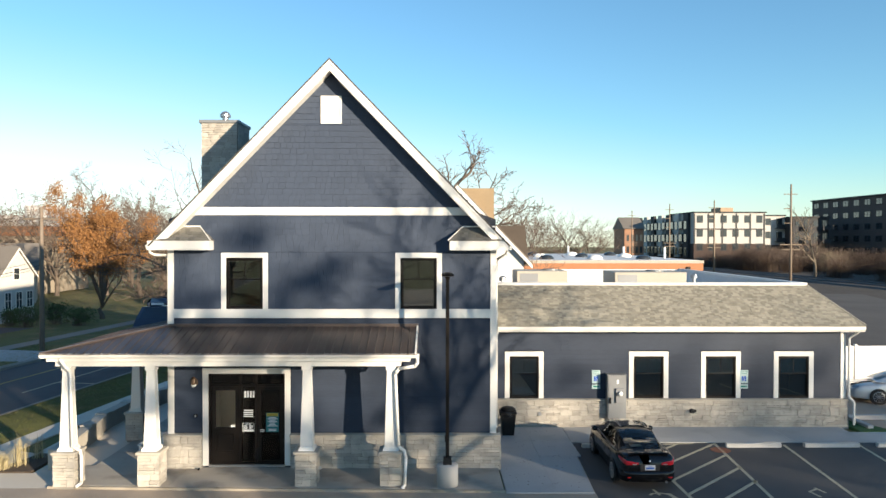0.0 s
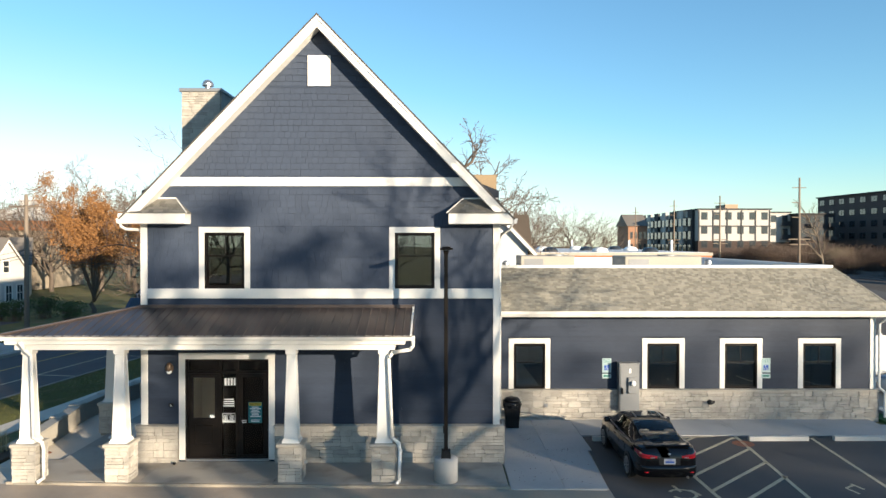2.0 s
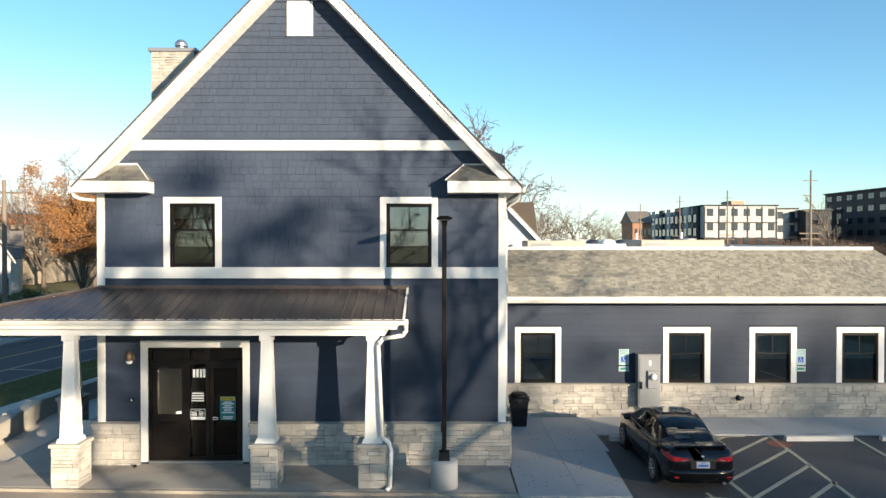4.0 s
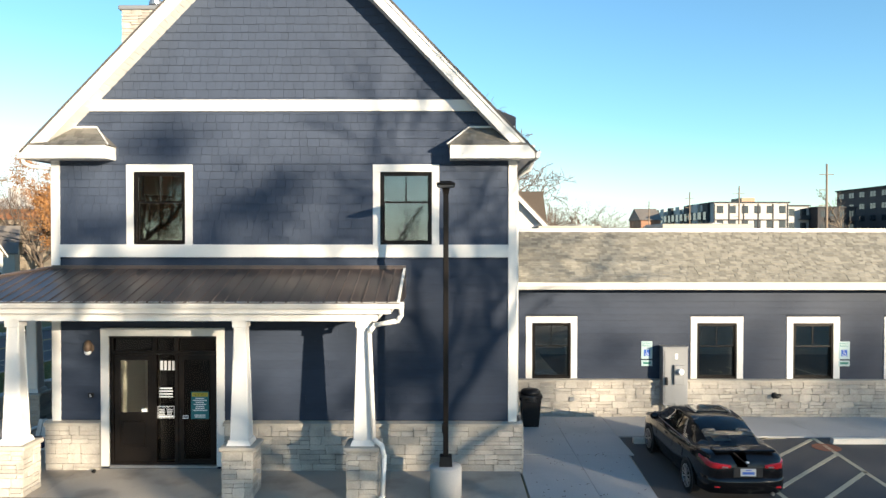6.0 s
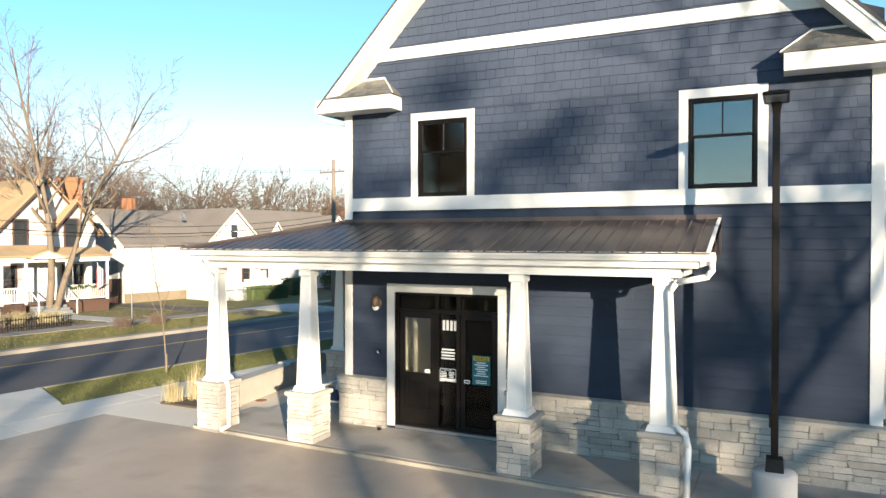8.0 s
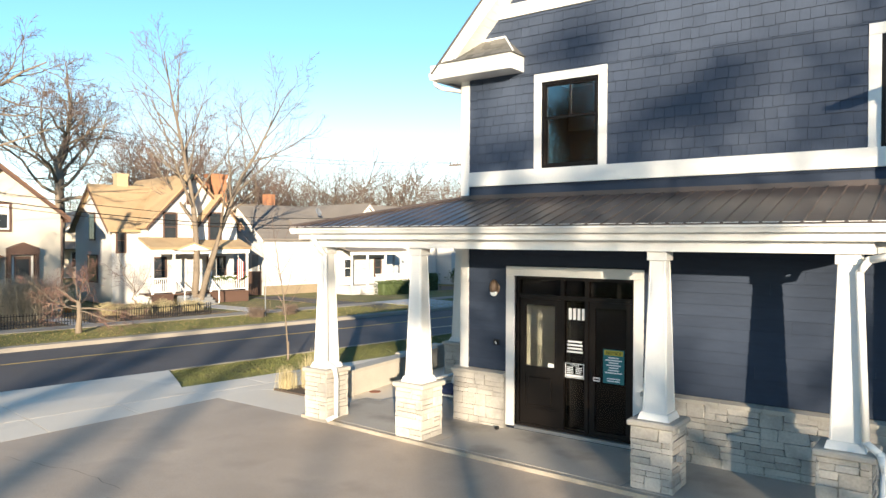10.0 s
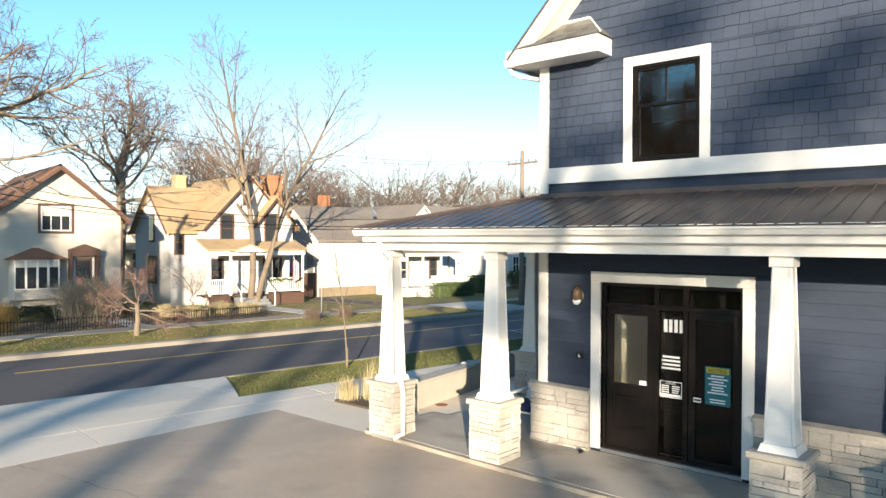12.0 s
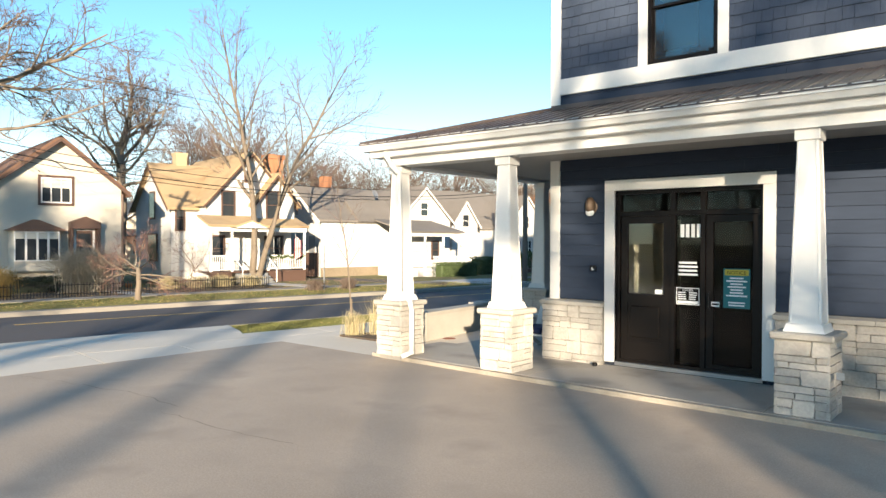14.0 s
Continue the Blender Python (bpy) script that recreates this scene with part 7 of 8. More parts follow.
def sedan(name, label, paint, at, turn):
    """A four-door saloon 4.5 m long; its tail at y = 0, its nose at y = 4.5."""
    m = pose(*at, 0, 0, turn) @ Matrix.Diagonal((0.915, 1, 0.95, 1))
    car = thing(name, label, "car", at=at)
    rings = []
    for y, zb, zt, w in glide([(-0.045, 0.44, 0.76, 0.50), (-0.03, 0.38, 0.83, 0.60), (0.0, 0.33, 0.90, 0.68), (0.05, 0.28, 0.965, 0.745), (0.12, 0.24, 1.005, 0.785), (0.25, 0.22, 1.03, 0.825), (0.6, 0.2, 1.035, 0.875), (1.2, 0.19, 0.99, 0.885), (2.2, 0.18, 0.95, 0.89),
                               (3.1, 0.18, 0.94, 0.885), (3.6, 0.19, 0.88, 0.87), (4.1, 0.2, 0.79, 0.82), (4.38, 0.22, 0.68, 0.70), (4.5, 0.28, 0.58, 0.52)], 4):
        h = zt - zb
        rings.append([(0, y, zb), (w * 0.85, y, zb), (w * 0.95, y, zb + 0.05), (w * 0.985, y, zb + 0.3 * h), (w, y, zb + 0.55 * h), (w * 0.985, y, zb + 0.72 * h), (w * 0.96, y, zb + 0.85 * h),
                      (w * 0.925, y, zt - 0.05), (w * 0.87, y, zt - 0.015), (w * 0.7, y, zt + 0.008), (w * 0.4, y, zt + 0.022), (0, y, zt + 0.028)])
    body = part("body", loft(rings).moved(m), paint, car, "", True)
    # cabin: one smooth skin, shared out between roof, pillars and glass
    rows = glide([(0.5, 1.03, 0.50, 0.70), (0.72, 1.125, 0.50, 0.745), (1.05, 1.265, 0.51, 0.775), (1.45, 1.38, 0.53, 0.79), (1.9, 1.415, 0.55, 0.80), (2.35, 1.405, 0.56, 0.805), (2.75, 1.325, 0.56, 0.80), (3.2, 1.145, 0.56, 0.785), (3.55, 0.965, 0.56, 0.76)], 6)
    skin = []
    for y, zt, wt, wb in rows:
        e = max(zt - 0.985, 0.004)
        right = [(wb, 0.96), (wb - 0.012, 0.985)] + [(wb - 0.012 + (wt + 0.06 - wb) * k / 4, 0.985 + e * 0.80 * k / 4) for k in range(1, 5)]
        right += [(wt + 0.03, 0.985 + e * 0.91), (wt - 0.02, 0.985 + e * 0.965), (wt * 0.72, 0.985 + e), (wt * 0.36, 0.985 + e + 0.02), (0, 0.985 + e + 0.026)]
        skin.append([(x, y, z) for x, z in right] + [(-x, y, z) for x, z in right[-2::-1]])
    n = len(skin[0])
    bins = {"rear_window": Geo(), "windscreen": Geo(), "roof": Geo(), "rear_side_window": Geo(), "front_side_window": Geo(), "rear_side_window.far": Geo(), "front_side_window.far": Geo()}
    for k in range(len(skin) - 1):
        y = (rows[k][0] + rows[k + 1][0]) / 2
        for i in range(n - 1):
            j = min(i, n - 2 - i)
            far = "" if i < n // 2 else ".far"
            if j >= 6 and 0.54 < y < 1.42:
                key = "rear_window"
            elif j >= 7 and 2.68 < y < 3.46:
                key = "windscreen"
            elif 1 <= j <= 4 and 1.12 < y < 1.80:
                key = "rear_side_window" + far
            elif 1 <= j <= 4 and 1.88 < y < 3.12:
                key = "front_side_window" + far
            else:
                key = "roof"
            bins[key].add([skin[k][i], skin[k + 1][i], skin[k + 1][i + 1], skin[k][i + 1]], [(0, 1, 2, 3)])
    roof = part("roof", bins.pop("roof").moved(m), paint, car, "black painted roof and pillars")
    for key, g in bins.items():
        part(key.split(".")[0], g.moved(m), CARGLASS, roof).visible_shadow = False
    for ob in [roof] + list(roof.children):
        bm = bmesh.new()
        bm.from_mesh(ob.data)
        bmesh.ops.remove_doubles(bm, verts=bm.verts, dist=0.0005)
        bm.to_mesh(ob.data)
        bm.free()
        ob.data.shade_smooth()
    for x in (-0.38, 0.38):
        part("front_seat", Geo().cbox(x - 0.22, x + 0.22, 1.95, 2.10, 0.80, 1.16, 0.05).cbox(x - 0.13, x + 0.13, 1.96, 2.06, 1.16, 1.30, 0.04).moved(m), SEATS, car, "beige front seat with headrest", True)
    part("rear_seat", Geo().cbox(-0.62, 0.62, 0.98, 1.14, 0.80, 1.10, 0.05).moved(m), SEATS, car, "beige rear bench", True)
    for x in (-0.36, 0.36):
        part("headrest", Geo().cbox(x - 0.14, x + 0.14, 1.0, 1.09, 1.09, 1.235, 0.035).moved(m), SEATS, car, "beige headrest", True)
    for s in (-1, 1):
        part("window_trim", Geo().tube([(s * 0.80, 0.95, 0.992), (s * 0.818, 1.9, 0.988), (s * 0.80, 3.2, 0.985)], 0.009, 5).moved(m), RIM, roof)
        part("mirror", Geo().lathe(0, 0, [(0.02, -0.1), (0.075, -0.07), (0.085, 0.0), (0.075, 0.06), (0.03, 0.1)], 12).moved(pose(s * 0.95, 2.9, 1.04, 0, 90, 0)).moved(m), paint, car, "", True)
        part("door_handle", Geo().cbox(s * 0.872 - 0.015, s * 0.872 + 0.015, 1.35, 1.52, 0.80, 0.83, 0.008).moved(m), paint, car)
        part("door_handle", Geo().cbox(s * 0.876 - 0.015, s * 0.876 + 0.015, 2.25, 2.42, 0.80, 0.83, 0.008).moved(m), paint, car)
        for y in (1.2, 1.84, 2.95):
            part("door_seam", Geo().tube([(s * 0.85, y, 0.93), (s * 0.886, y, 0.7), (s * 0.872, y, 0.3)], 0.005, 4).moved(m), TYRE, car)
        plan = glide([(0.34, -0.058, 0.775, 0.845), (0.46, -0.05, 0.755, 0.865), (0.58, -0.034, 0.735, 0.885), (0.67, 0.0, 0.725, 0.90), (0.735, 0.05, 0.735, 0.915), (0.79, 0.14, 0.775, 0.925), (0.82, 0.27, 0.835, 0.93), (0.84, 0.36, 0.885, 0.932)], 3)
        lamp = Geo()
        for i in range(len(plan) - 1):
            (xa, ya, la, ha), (xb, yb, lb, hb) = plan[i], plan[i + 1]
            for f0, f1, d0, d1 in ((0, 0.25, 0.03, 0), (0.25, 0.75, 0, 0.004), (0.75, 1, 0.004, 0.045)):
                lamp.add([(s * (xa - d0 * 0.3), ya + d0, la + (ha - la) * f0), (s * (xb - d0 * 0.3), yb + d0, lb + (hb - lb) * f0), (s * (xb - d1 * 0.3), yb + d1, lb + (hb - lb) * f1), (s * (xa - d1 * 0.3), ya + d1, la + (ha - la) * f1)], [(0, 1, 2, 3) if s > 0 else (3, 2, 1, 0)])
        tail = part("tail_light", lamp.moved(m), REDLENS, car, "", True)
        part("clear_lens", Geo().cbox(min(s * 0.40, s * 0.52), max(s * 0.40, s * 0.52), -0.063, -0.04, 0.785, 0.81, 0.004).moved(m), RIM, tail)
        part("headlight", Geo().add([(s * 0.45, 4.46, 0.66), (s * 0.74, 4.3, 0.68), (s * 0.74, 4.18, 0.78), (s * 0.46, 4.34, 0.76)], [(0, 1, 2, 3)]).moved(pose(0, 0.02, 0.01)).moved(m), RIM, car)
        for y in (0.87, 3.52):
            part("wheel_arch", Geo().lathe(0, 0, [(0.365, 0.0), (0.365, 0.012), (0.1, 0.012)], 24).moved(pose(s * 0.882, y, 0.33, 0, 90 * s, 0)).moved(m), BLACK, car)
            wheel = part("wheel", Geo().lathe(0, 0, [(0.20, -0.1), (0.30, -0.11), (0.325, -0.08), (0.325, 0.08), (0.30, 0.105), (0.22, 0.10)], 26).moved(pose(s * 0.80, y, 0.325, 0, 90 * s, 0)).moved(m), TYRE, car, "", True)
            rim = Geo().lathe(0, 0, [(0.23, 0.06), (0.235, 0.11), (0.215, 0.115), (0.20, 0.07)], 26).lathe(0, 0, [(0.05, 0.06), (0.045, 0.11), (0.01, 0.115)], 10)
            for k in range(10):
                a = 2 * math.pi * k / 10
                rim.tube([(0.03 * math.cos(a), 0.03 * math.sin(a), 0.105), (0.22 * math.cos(a), 0.22 * math.sin(a), 0.105)], 0.016, 4)
            part("rim", rim.moved(pose(s * 0.80, y, 0.325, 0, 90 * s, 0)).moved(m), RIM, wheel)
    part("sunroof", Geo().cbox(-0.36, 0.36, 1.75, 2.25, 1.42, 1.447, 0.004).moved(m), SUNROOF, roof)
    for s in (-1, 1):
        part("sunroof_rim", Geo().cbox(s * 0.39 - 0.025, s * 0.39 + 0.025, 1.72, 2.28, 1.42, 1.444, 0.004).moved(m), RIM, roof)
    part("plate_recess", Geo().cbox(-0.30, 0.30, -0.058, -0.03, 0.60, 0.80, 0.02).moved(m), TYRE, car)
    plate = part("number_plate", Geo().cbox(-0.155, 0.155, -0.068, -0.052, 0.63, 0.775, 0.004).moved(m), PLATE, car)
    part("plate_bar", Geo().box(-0.12, 0.12, -0.0705, -0.0685, 0.665, 0.715).moved(m), SIGN_BLUE, plate)
    part("plate_bar", Geo().box(-0.06, 0.06, -0.0705, -0.0685, 0.74, 0.758).moved(m), SIGN_BLUE, plate)
    part("badge", Geo().lathe(0, 0, [(0.02, 0), (0.023, 0.004), (0.014, 0.007)], 16).moved(pose(0, -0.02, 0.885, 70, 0, 0) @ Matrix.Diagonal((1.6, 1, 1, 1))).moved(m), RIM, car)
    # bumper: a rounded roll that wraps the corners
    bumper = Geo()
    rows = [[(x, y + dy, z) for z, dy in ((0.27, 0.07), (0.33, 0.015), (0.42, -0.012), (0.51, -0.02), (0.57, -0.008), (0.60, 0.05))] for x, y in [(sx * px, py) for sx, px, py in
            [(-1, 0.845, 0.46), (-1, 0.825, 0.24), (-1, 0.775, 0.09), (-1, 0.68, -0.005), (-1, 0.5, -0.06), (-1, 0.25, -0.08), (1, 0.0, -0.085), (1, 0.25, -0.08), (1, 0.5, -0.06), (1, 0.68, -0.005), (1, 0.775, 0.09), (1, 0.825, 0.24), (1, 0.845, 0.46)]]]
    bumper.v = [p for r in rows for p in r]
    bumper.f = [(k * 6 + i, (k + 1) * 6 + i, (k + 1) * 6 + i + 1, k * 6 + i + 1) for k in range(len(rows) - 1) for i in range(5)]
    part("bumper", bumper.moved(m), paint, car, "", True)
    part("exhaust_pipe", Geo().tube([(0.5, 0.1, 0.29), (0.5, -0.06, 0.285)], 0.035, 10).moved(m), RIM, car)
    for s in (-1, 1):
        part("reflector", Geo().cbox(s * 0.6 - 0.07, s * 0.6 + 0.07, -0.052, -0.02, 0.40, 0.43, 0.004).moved(m), REDLENS, car)
    part("spoiler", Geo().prism([(0.10, 1.035), (0.42, 1.055), (0.30, 1.085), (0.10, 1.095), (0.07, 1.085)], 0, -0.60, 0.60).moved(m), paint, car)
    return car


sedan("car", "glossy black four-door saloon parked nose-in", CARPAINT, (9.01, 18.07, -0.13), 0.0)
sedan("car", "white saloon parked by the white fence", mat("silver_car_paint", (0.6, 0.61, 0.62), 0.3, 0.2, coat=0.6), (25.4, 28.6, -0.13), 80)

# ---- behind and beside the annex ----
wing = thing("vinyl_fence", "white vinyl privacy fence beside the lot", "fence", at=(21, 32, -0.13))
for _k in range(5):
    _x = 18.9 + _k * 2.0
    part("post", Geo().cbox(_x - 0.07, _x + 0.07, 31.93, 32.07, -0.2, 1.9, 0.01), WHITE, wing)
    part("panel", Geo().box(_x + 0.07, _x + 1.93, 31.97, 32.03, -0.05, 1.78), WHITE, wing)
    part("rail", Geo().box(_x + 0.07, _x + 1.93, 31.95, 32.05, 1.72, 1.82), WHITE, wing)
solid("kerb", Geo().box(18.4, 30, 25.9, 26.1, -0.3, 0.03).box(18.9, 19.1, 24.4, 31.8, -0.3, 0.03), CONCRETE, "pale concrete kerb beside the annex", "kerb", kind="structure")
solid("lot_strip", Geo().box(19.1, 40, 22.75, 31.9, -0.5, -0.135), ASPHALT, "asphalt drive beside the annex", "parking lot", kind="structure")
solid("lawn_patch", Geo().prism([(18.4, 24.05), (19.7, 24.05), (18.9, 25.8), (18.4, 25.8)], 2, -0.4, -0.08), mat("green_turf", (0.045, 0.11, 0.025), 0.95, fine=(25, 0.4), bump=(60, 0.8, 0.02)), "small bright green turf patch", "lawn", kind="structure")
for _x0, _x1, _y0, _y1, _z in ((6.9, 9.3, 32.0, 34.0, 5.35), (11.0, 14.2, 30.0, 32.2, 5.38)):
    rtu = thing("rooftop_unit", "beige rooftop air-conditioning unit", "air conditioner", "rooftop units", at=(_x0, _y0, 4.3))
    part("casing", Geo().cbox(_x0, _x1, _y0, _y1, 4.45, _z, 0.03), mat("beige_enamel", (0.36, 0.33, 0.275), 0.6), rtu)
    part("curb", Geo().box(_x0 + 0.1, _x1 - 0.1, _y0 + 0.1, _y1 - 0.1, 4.3, 4.45), GALV, rtu)
    part("fan_grille", Geo().lathe((_x0 + _x1) / 2 + 0.5, (_y0 + _y1) / 2, [(0.4, _z), (0.4, _z + 0.05), (0.1, _z + 0.06)], 18), GREYMETAL, rtu)
    part("access_panel", Geo().cbox(_x0 + 0.15, _x0 + 1.0, _y0 - 0.012, _y0, 4.55, _z - 0.12, 0.005), GREYMETAL, rtu)
for _x, _y in ((5.6, 29.5), (6.1, 30.5), (15.6, 33.0)):
    solid("roof_vent", Geo().lathe(_x, _y, [(0.07, 4.3), (0.07, 4.95), (0.16, 4.97), (0.16, 5.12), (0.05, 5.2)], 12), GALV, "small galvanised roof vent", "vent", "roof vents")

house_back = thing("house", "white gabled house with brown roof and tan brick chimney", "house", at=(5, 46, -0.6))
part("wall", Geo().prism([(0.2, -0.6), (8.7, -0.6), (8.7, 5.6), (4.45, 10.0), (0.2, 5.6)], 1, 44.0, 56.0), WHITE_SIDE, house_back)
for s in (-1, 1):
    part("roof", Geo().prism([(4.45, 10.15), (4.45 + s * 4.75, 5.2), (4.45 + s * 4.75, 5.4), (4.45, 10.4)][::s], 1, 43.9, 56.4), GREY_ROOF, house_back)
    part("bargeboard", Geo().prism([(4.45, 9.95), (4.45 + s * 4.75, 5.0), (4.45 + s * 4.75, 5.25), (4.45, 10.25)][::s], 1, 43.6, 43.89), WHITE, house_back)
part("roof", Geo().add([(5.6, 49.5, 7.84), (9.42, 49.5, 7.84), (9.35, 46.5, 5.3), (5.6, 46.5, 5.3), (5.6, 49.5, 7.6), (9.42, 49.5, 7.6), (9.35, 46.5, 5.06), (5.6, 46.5, 5.06)], [(0, 3, 2, 1), (4, 5, 6, 7), (0, 1, 5, 4), (1, 2, 6, 5), (2, 3, 7, 6), (3, 0, 4, 7)]), mat("dark_brown_shingle", (0.085, 0.065, 0.048), 0.9, fine=(14, 0.25), bump=(14, 0.4, 0.01)), house_back, "brown side roof")
part("chimney", Geo().box(4.75, 6.95, 46.0, 47.2, 6.0, 10.25), mat("tan_brick", (0.26, 0.19, 0.115), 0.9, fine=(9, 0.2), bump=(9, 0.4, 0.02), stretch=(1, 1, 3)), house_back, "broad tan brick chimney")

brick_block = thing("brick_building", "low orange brick building with flat white roof and skylights", "building", at=(19, 63, -0.6))
part("wall", Geo().box(11.0, 27.1, 62.5, 96.0, -0.6, 4.75), BRICK, brick_block)
part("parapet_band", Geo().box(10.95, 27.15, 62.45, 96.05, 4.75, 5.0), CAPSTONE, brick_block)
part("flat_roof", Geo().box(11.2, 26.9, 62.7, 95.8, 5.0, 5.02), MEMBRANE, brick_block)
for _i in range(3):
    for _j in range(3):
        part("skylight", Geo().lathe(13.5 + _i * 4.6 + _j * 0.6, 66 + _j * 9, [(0.75, 5.02), (0.72, 5.2), (0.5, 5.38), (0.1, 5.45)], 14), VINYL if (_i + _j) % 2 else DARKGLASS, brick_block, "", True)
for _x, _y in ((20.0, 90.0), (24.5, 80.0), (26.0, 70.0)):
    part("vent_pipe", Geo().lathe(_x, _y, [(0.12, 5.0), (0.12, 6.1), (0.02, 6.12)], 8), VINYL, brick_block)
part("wall_lamp", Geo().cbox(25.6, 25.9, 62.3, 62.5, 4.2, 4.45, 0.03), BLACK, brick_block)

# far apartments: storeys, windows and balconies built
PALE_PANEL = mat("white_cladding", (0.40, 0.39, 0.37), 0.7, broad=(0.2, 0.06))
DARK_BRICK = mat("dark_brown_brick", (0.05, 0.033, 0.028), 0.9, fine=(3, 0.15), bump=(3, 0.2, 0.02))
TOWER_BRICK = mat("dull_brown_brick", (0.085, 0.064, 0.058), 0.9, fine=(3, 0.15), bump=(3, 0.2, 0.02))
CHAR = mat("charcoal_cladding", (0.03, 0.03, 0.033), 0.8)


def block(parent, x0, x1, y0, y1, z1, upper, lower, bays, storeys=4, balcony=False, split=0.5):
    """A flat-roofed block facing -y with rows of windows; lower storeys in brick."""
    zs = -0.6 + (z1 + 0.6) * split
    part("wall", Geo().box(x0, x1, y0, y1, -0.6, zs), lower, parent)
    part("wall", Geo().box(x0, x1, y0, y1, zs, z1), upper, parent)
    part("cornice", Geo().box(x0 - 0.3, x1 + 0.3, y0 - 0.4, y1, z1, z1 + 0.35), CHAR, parent)
    h = (z1 + 0.6) / storeys
    for k in range(storeys):
        for b in range(bays):
            cx = x0 + (x1 - x0) * (b + 0.5) / bays
            w = 0.26 * (x1 - x0) / bays
            z = -0.6 + k * h
            win = part("window", Geo().box(cx - w, cx + w, y0 - 0.06, y0 + 0.05, z + h * 0.3, z + h * 0.82), CHAR, parent)
            part("pane", Geo().box(cx - w + 0.12, cx - 0.06, y0 - 0.1, y0 - 0.07, z + h * 0.34, z + h * 0.78).box(cx + 0.06, cx + w - 0.12, y0 - 0.1, y0 - 0.07, z + h * 0.34, z + h * 0.78), DARKGLASS, win)
            if balcony and b % 2:
                part("balcony", Geo().box(cx - w * 1.6, cx + w * 1.6, y0 - 1.4, y0, z + h * 0.02, z + h * 0.06).box(cx - w * 1.6, cx + w * 1.6, y0 - 1.4, y0 - 1.35, z + h * 0.06, z + h * 0.36), CHAR, parent)


flats = thing("apartment_building", "four-storey white and brick apartment building far off", "building", at=(90, 217, -0.6))
block(flats, 82, 104, 217, 240, 15.2, PALE_PANEL, DARK_BRICK, 6, split=0.45)
block(flats, 104, 111, 219, 240, 14.4, PALE_PANEL, DARK_BRICK, 2, balcony=True, split=0.45)
block(flats, 111, 122, 214, 240, 13.8, CHAR, DARK_BRICK, 4, balcony=True)
part("wall", Geo().box(82, 100, 240, 300, -0.6, 5.5), DARK_BRICK, flats)
part("wall", Geo().box(82, 100, 240, 300, 5.5, 14.6), PALE_PANEL, flats)
for _k in range(9):
    _y = 220 + _k * 8.6
    part("bay", Geo().box(81.2, 82, _y, _y + 4.2, 2.5, 15.4), PALE_PANEL if _k % 2 else CHAR, flats)
    for _z in (3.2, 7.0, 10.8):
        win = part("window", Geo().box(81.1, 81.9, _y + 4.8, _y + 8.0, _z, _z + 2.4), CHAR, flats)
        part("pane", Geo().box(81.02, 81.09, _y + 5.0, _y + 7.8, _z + 0.2, _z + 2.2), DARKGLASS, win)
        win = part("window", Geo().box(81.05, 81.2, _y + 1.0, _y + 3.2, _z, _z + 2.2), DARKGLASS, flats)
part("stair_head", Geo().box(93, 97, 224, 232, 15.4, 17.0), mat("tan_render", (0.36, 0.26, 0.18), 0.9), flats)
for _k in range(6):
    part("cladding_band", Geo().box(82 + _k * 4.3, 82.35 + _k * 4.3, 216.85, 217, 6.5, 15.0), CHAR, flats)
part("cladding_band", Geo().box(82, 104, 216.8, 217, 10.5, 10.8), CHAR, flats)
flats.location, flats.scale = (77.8, 186.4, -0.6), (0.86, 0.86, 0.935)
tower = thing("apartment_building", "dark brown brick apartment block with rows of small windows", "building")
block(tower, 0, 36, 0, 10, 18.2, TOWER_BRICK, TOWER_BRICK, 8, 6)
tower.location = (112.6, 206, 0)
tower.rotation_euler = (0, 0, math.radians(-87))
hall = thing("brick_building", "orange brick hall with grey pitched roof far off", "building", at=(59, 206, -0.6))
part("wall", Geo().box(56.2, 61.6, 200, 212, -0.6, 10.2), mat("bright_brick", (0.30, 0.16, 0.10), 0.9, fine=(3, 0.15)), hall)
part("roof", Geo().prism([(199.4, 10.2), (212.6, 10.2), (206, 13.6)], 0, 55.8, 62), GREY_ROOF, hall)
for _k in range(8):
    part("window", Geo().box(56.8 + 1.25 * (_k % 4), 57.5 + 1.25 * (_k % 4), 199.93, 200.05, 3.4 + 3.3 * (_k // 4), 5.2 + 3.3 * (_k // 4)), DARKGLASS, hall)

shop = thing("shop_building", "tan brick shop building with white upper storey far up the street", "building", at=(-50, 96, -0.6))
for _i, (_a, _b, _z0, _z1, _mm) in enumerate(((-60, -51, -0.6, 8.6, mat("tan_stucco_wall", (0.30, 0.25, 0.19), 0.9, broad=(0.3, 0.2), fine=(2, 0.2))), (-60.0, -51.5, 8.6, 10.2, WHITE_SIDE), (-53.4, -52.0, 10.2, 11.6, WHITE_SIDE))):
    part(("wall", "upper_storey", "stair_head")[_i], Geo().box(_a, _b, 97, 110, _z0, _z1), _mm, shop)
part("parapet", Geo().box(-60.2, -50.8, 96.8, 110, 7.4, 8.75), BRICK, shop)
for _k in range(3):
    part("window", Geo().box(-58.6 + _k * 2.6, -57.2 + _k * 2.6, 96.9, 97, 4.6, 6.8), DARKGLASS, shop)

# a plain low block past the railway, out of view, added to shade it
_poly = [(88, 100), (96, 96), (126, 150), (118, 155)]
_b = thing("brick_building", "unseen plain dark block added to shade the railway", "building", at=(88, 100, -0.6))
part("wall", Geo().prism(_poly, 2, -0.8, 5.0), DARK_BRICK, _b)
part("roof", Geo().prism(_poly, 2, 5.004, 5.3), ROOFDARK, _b)

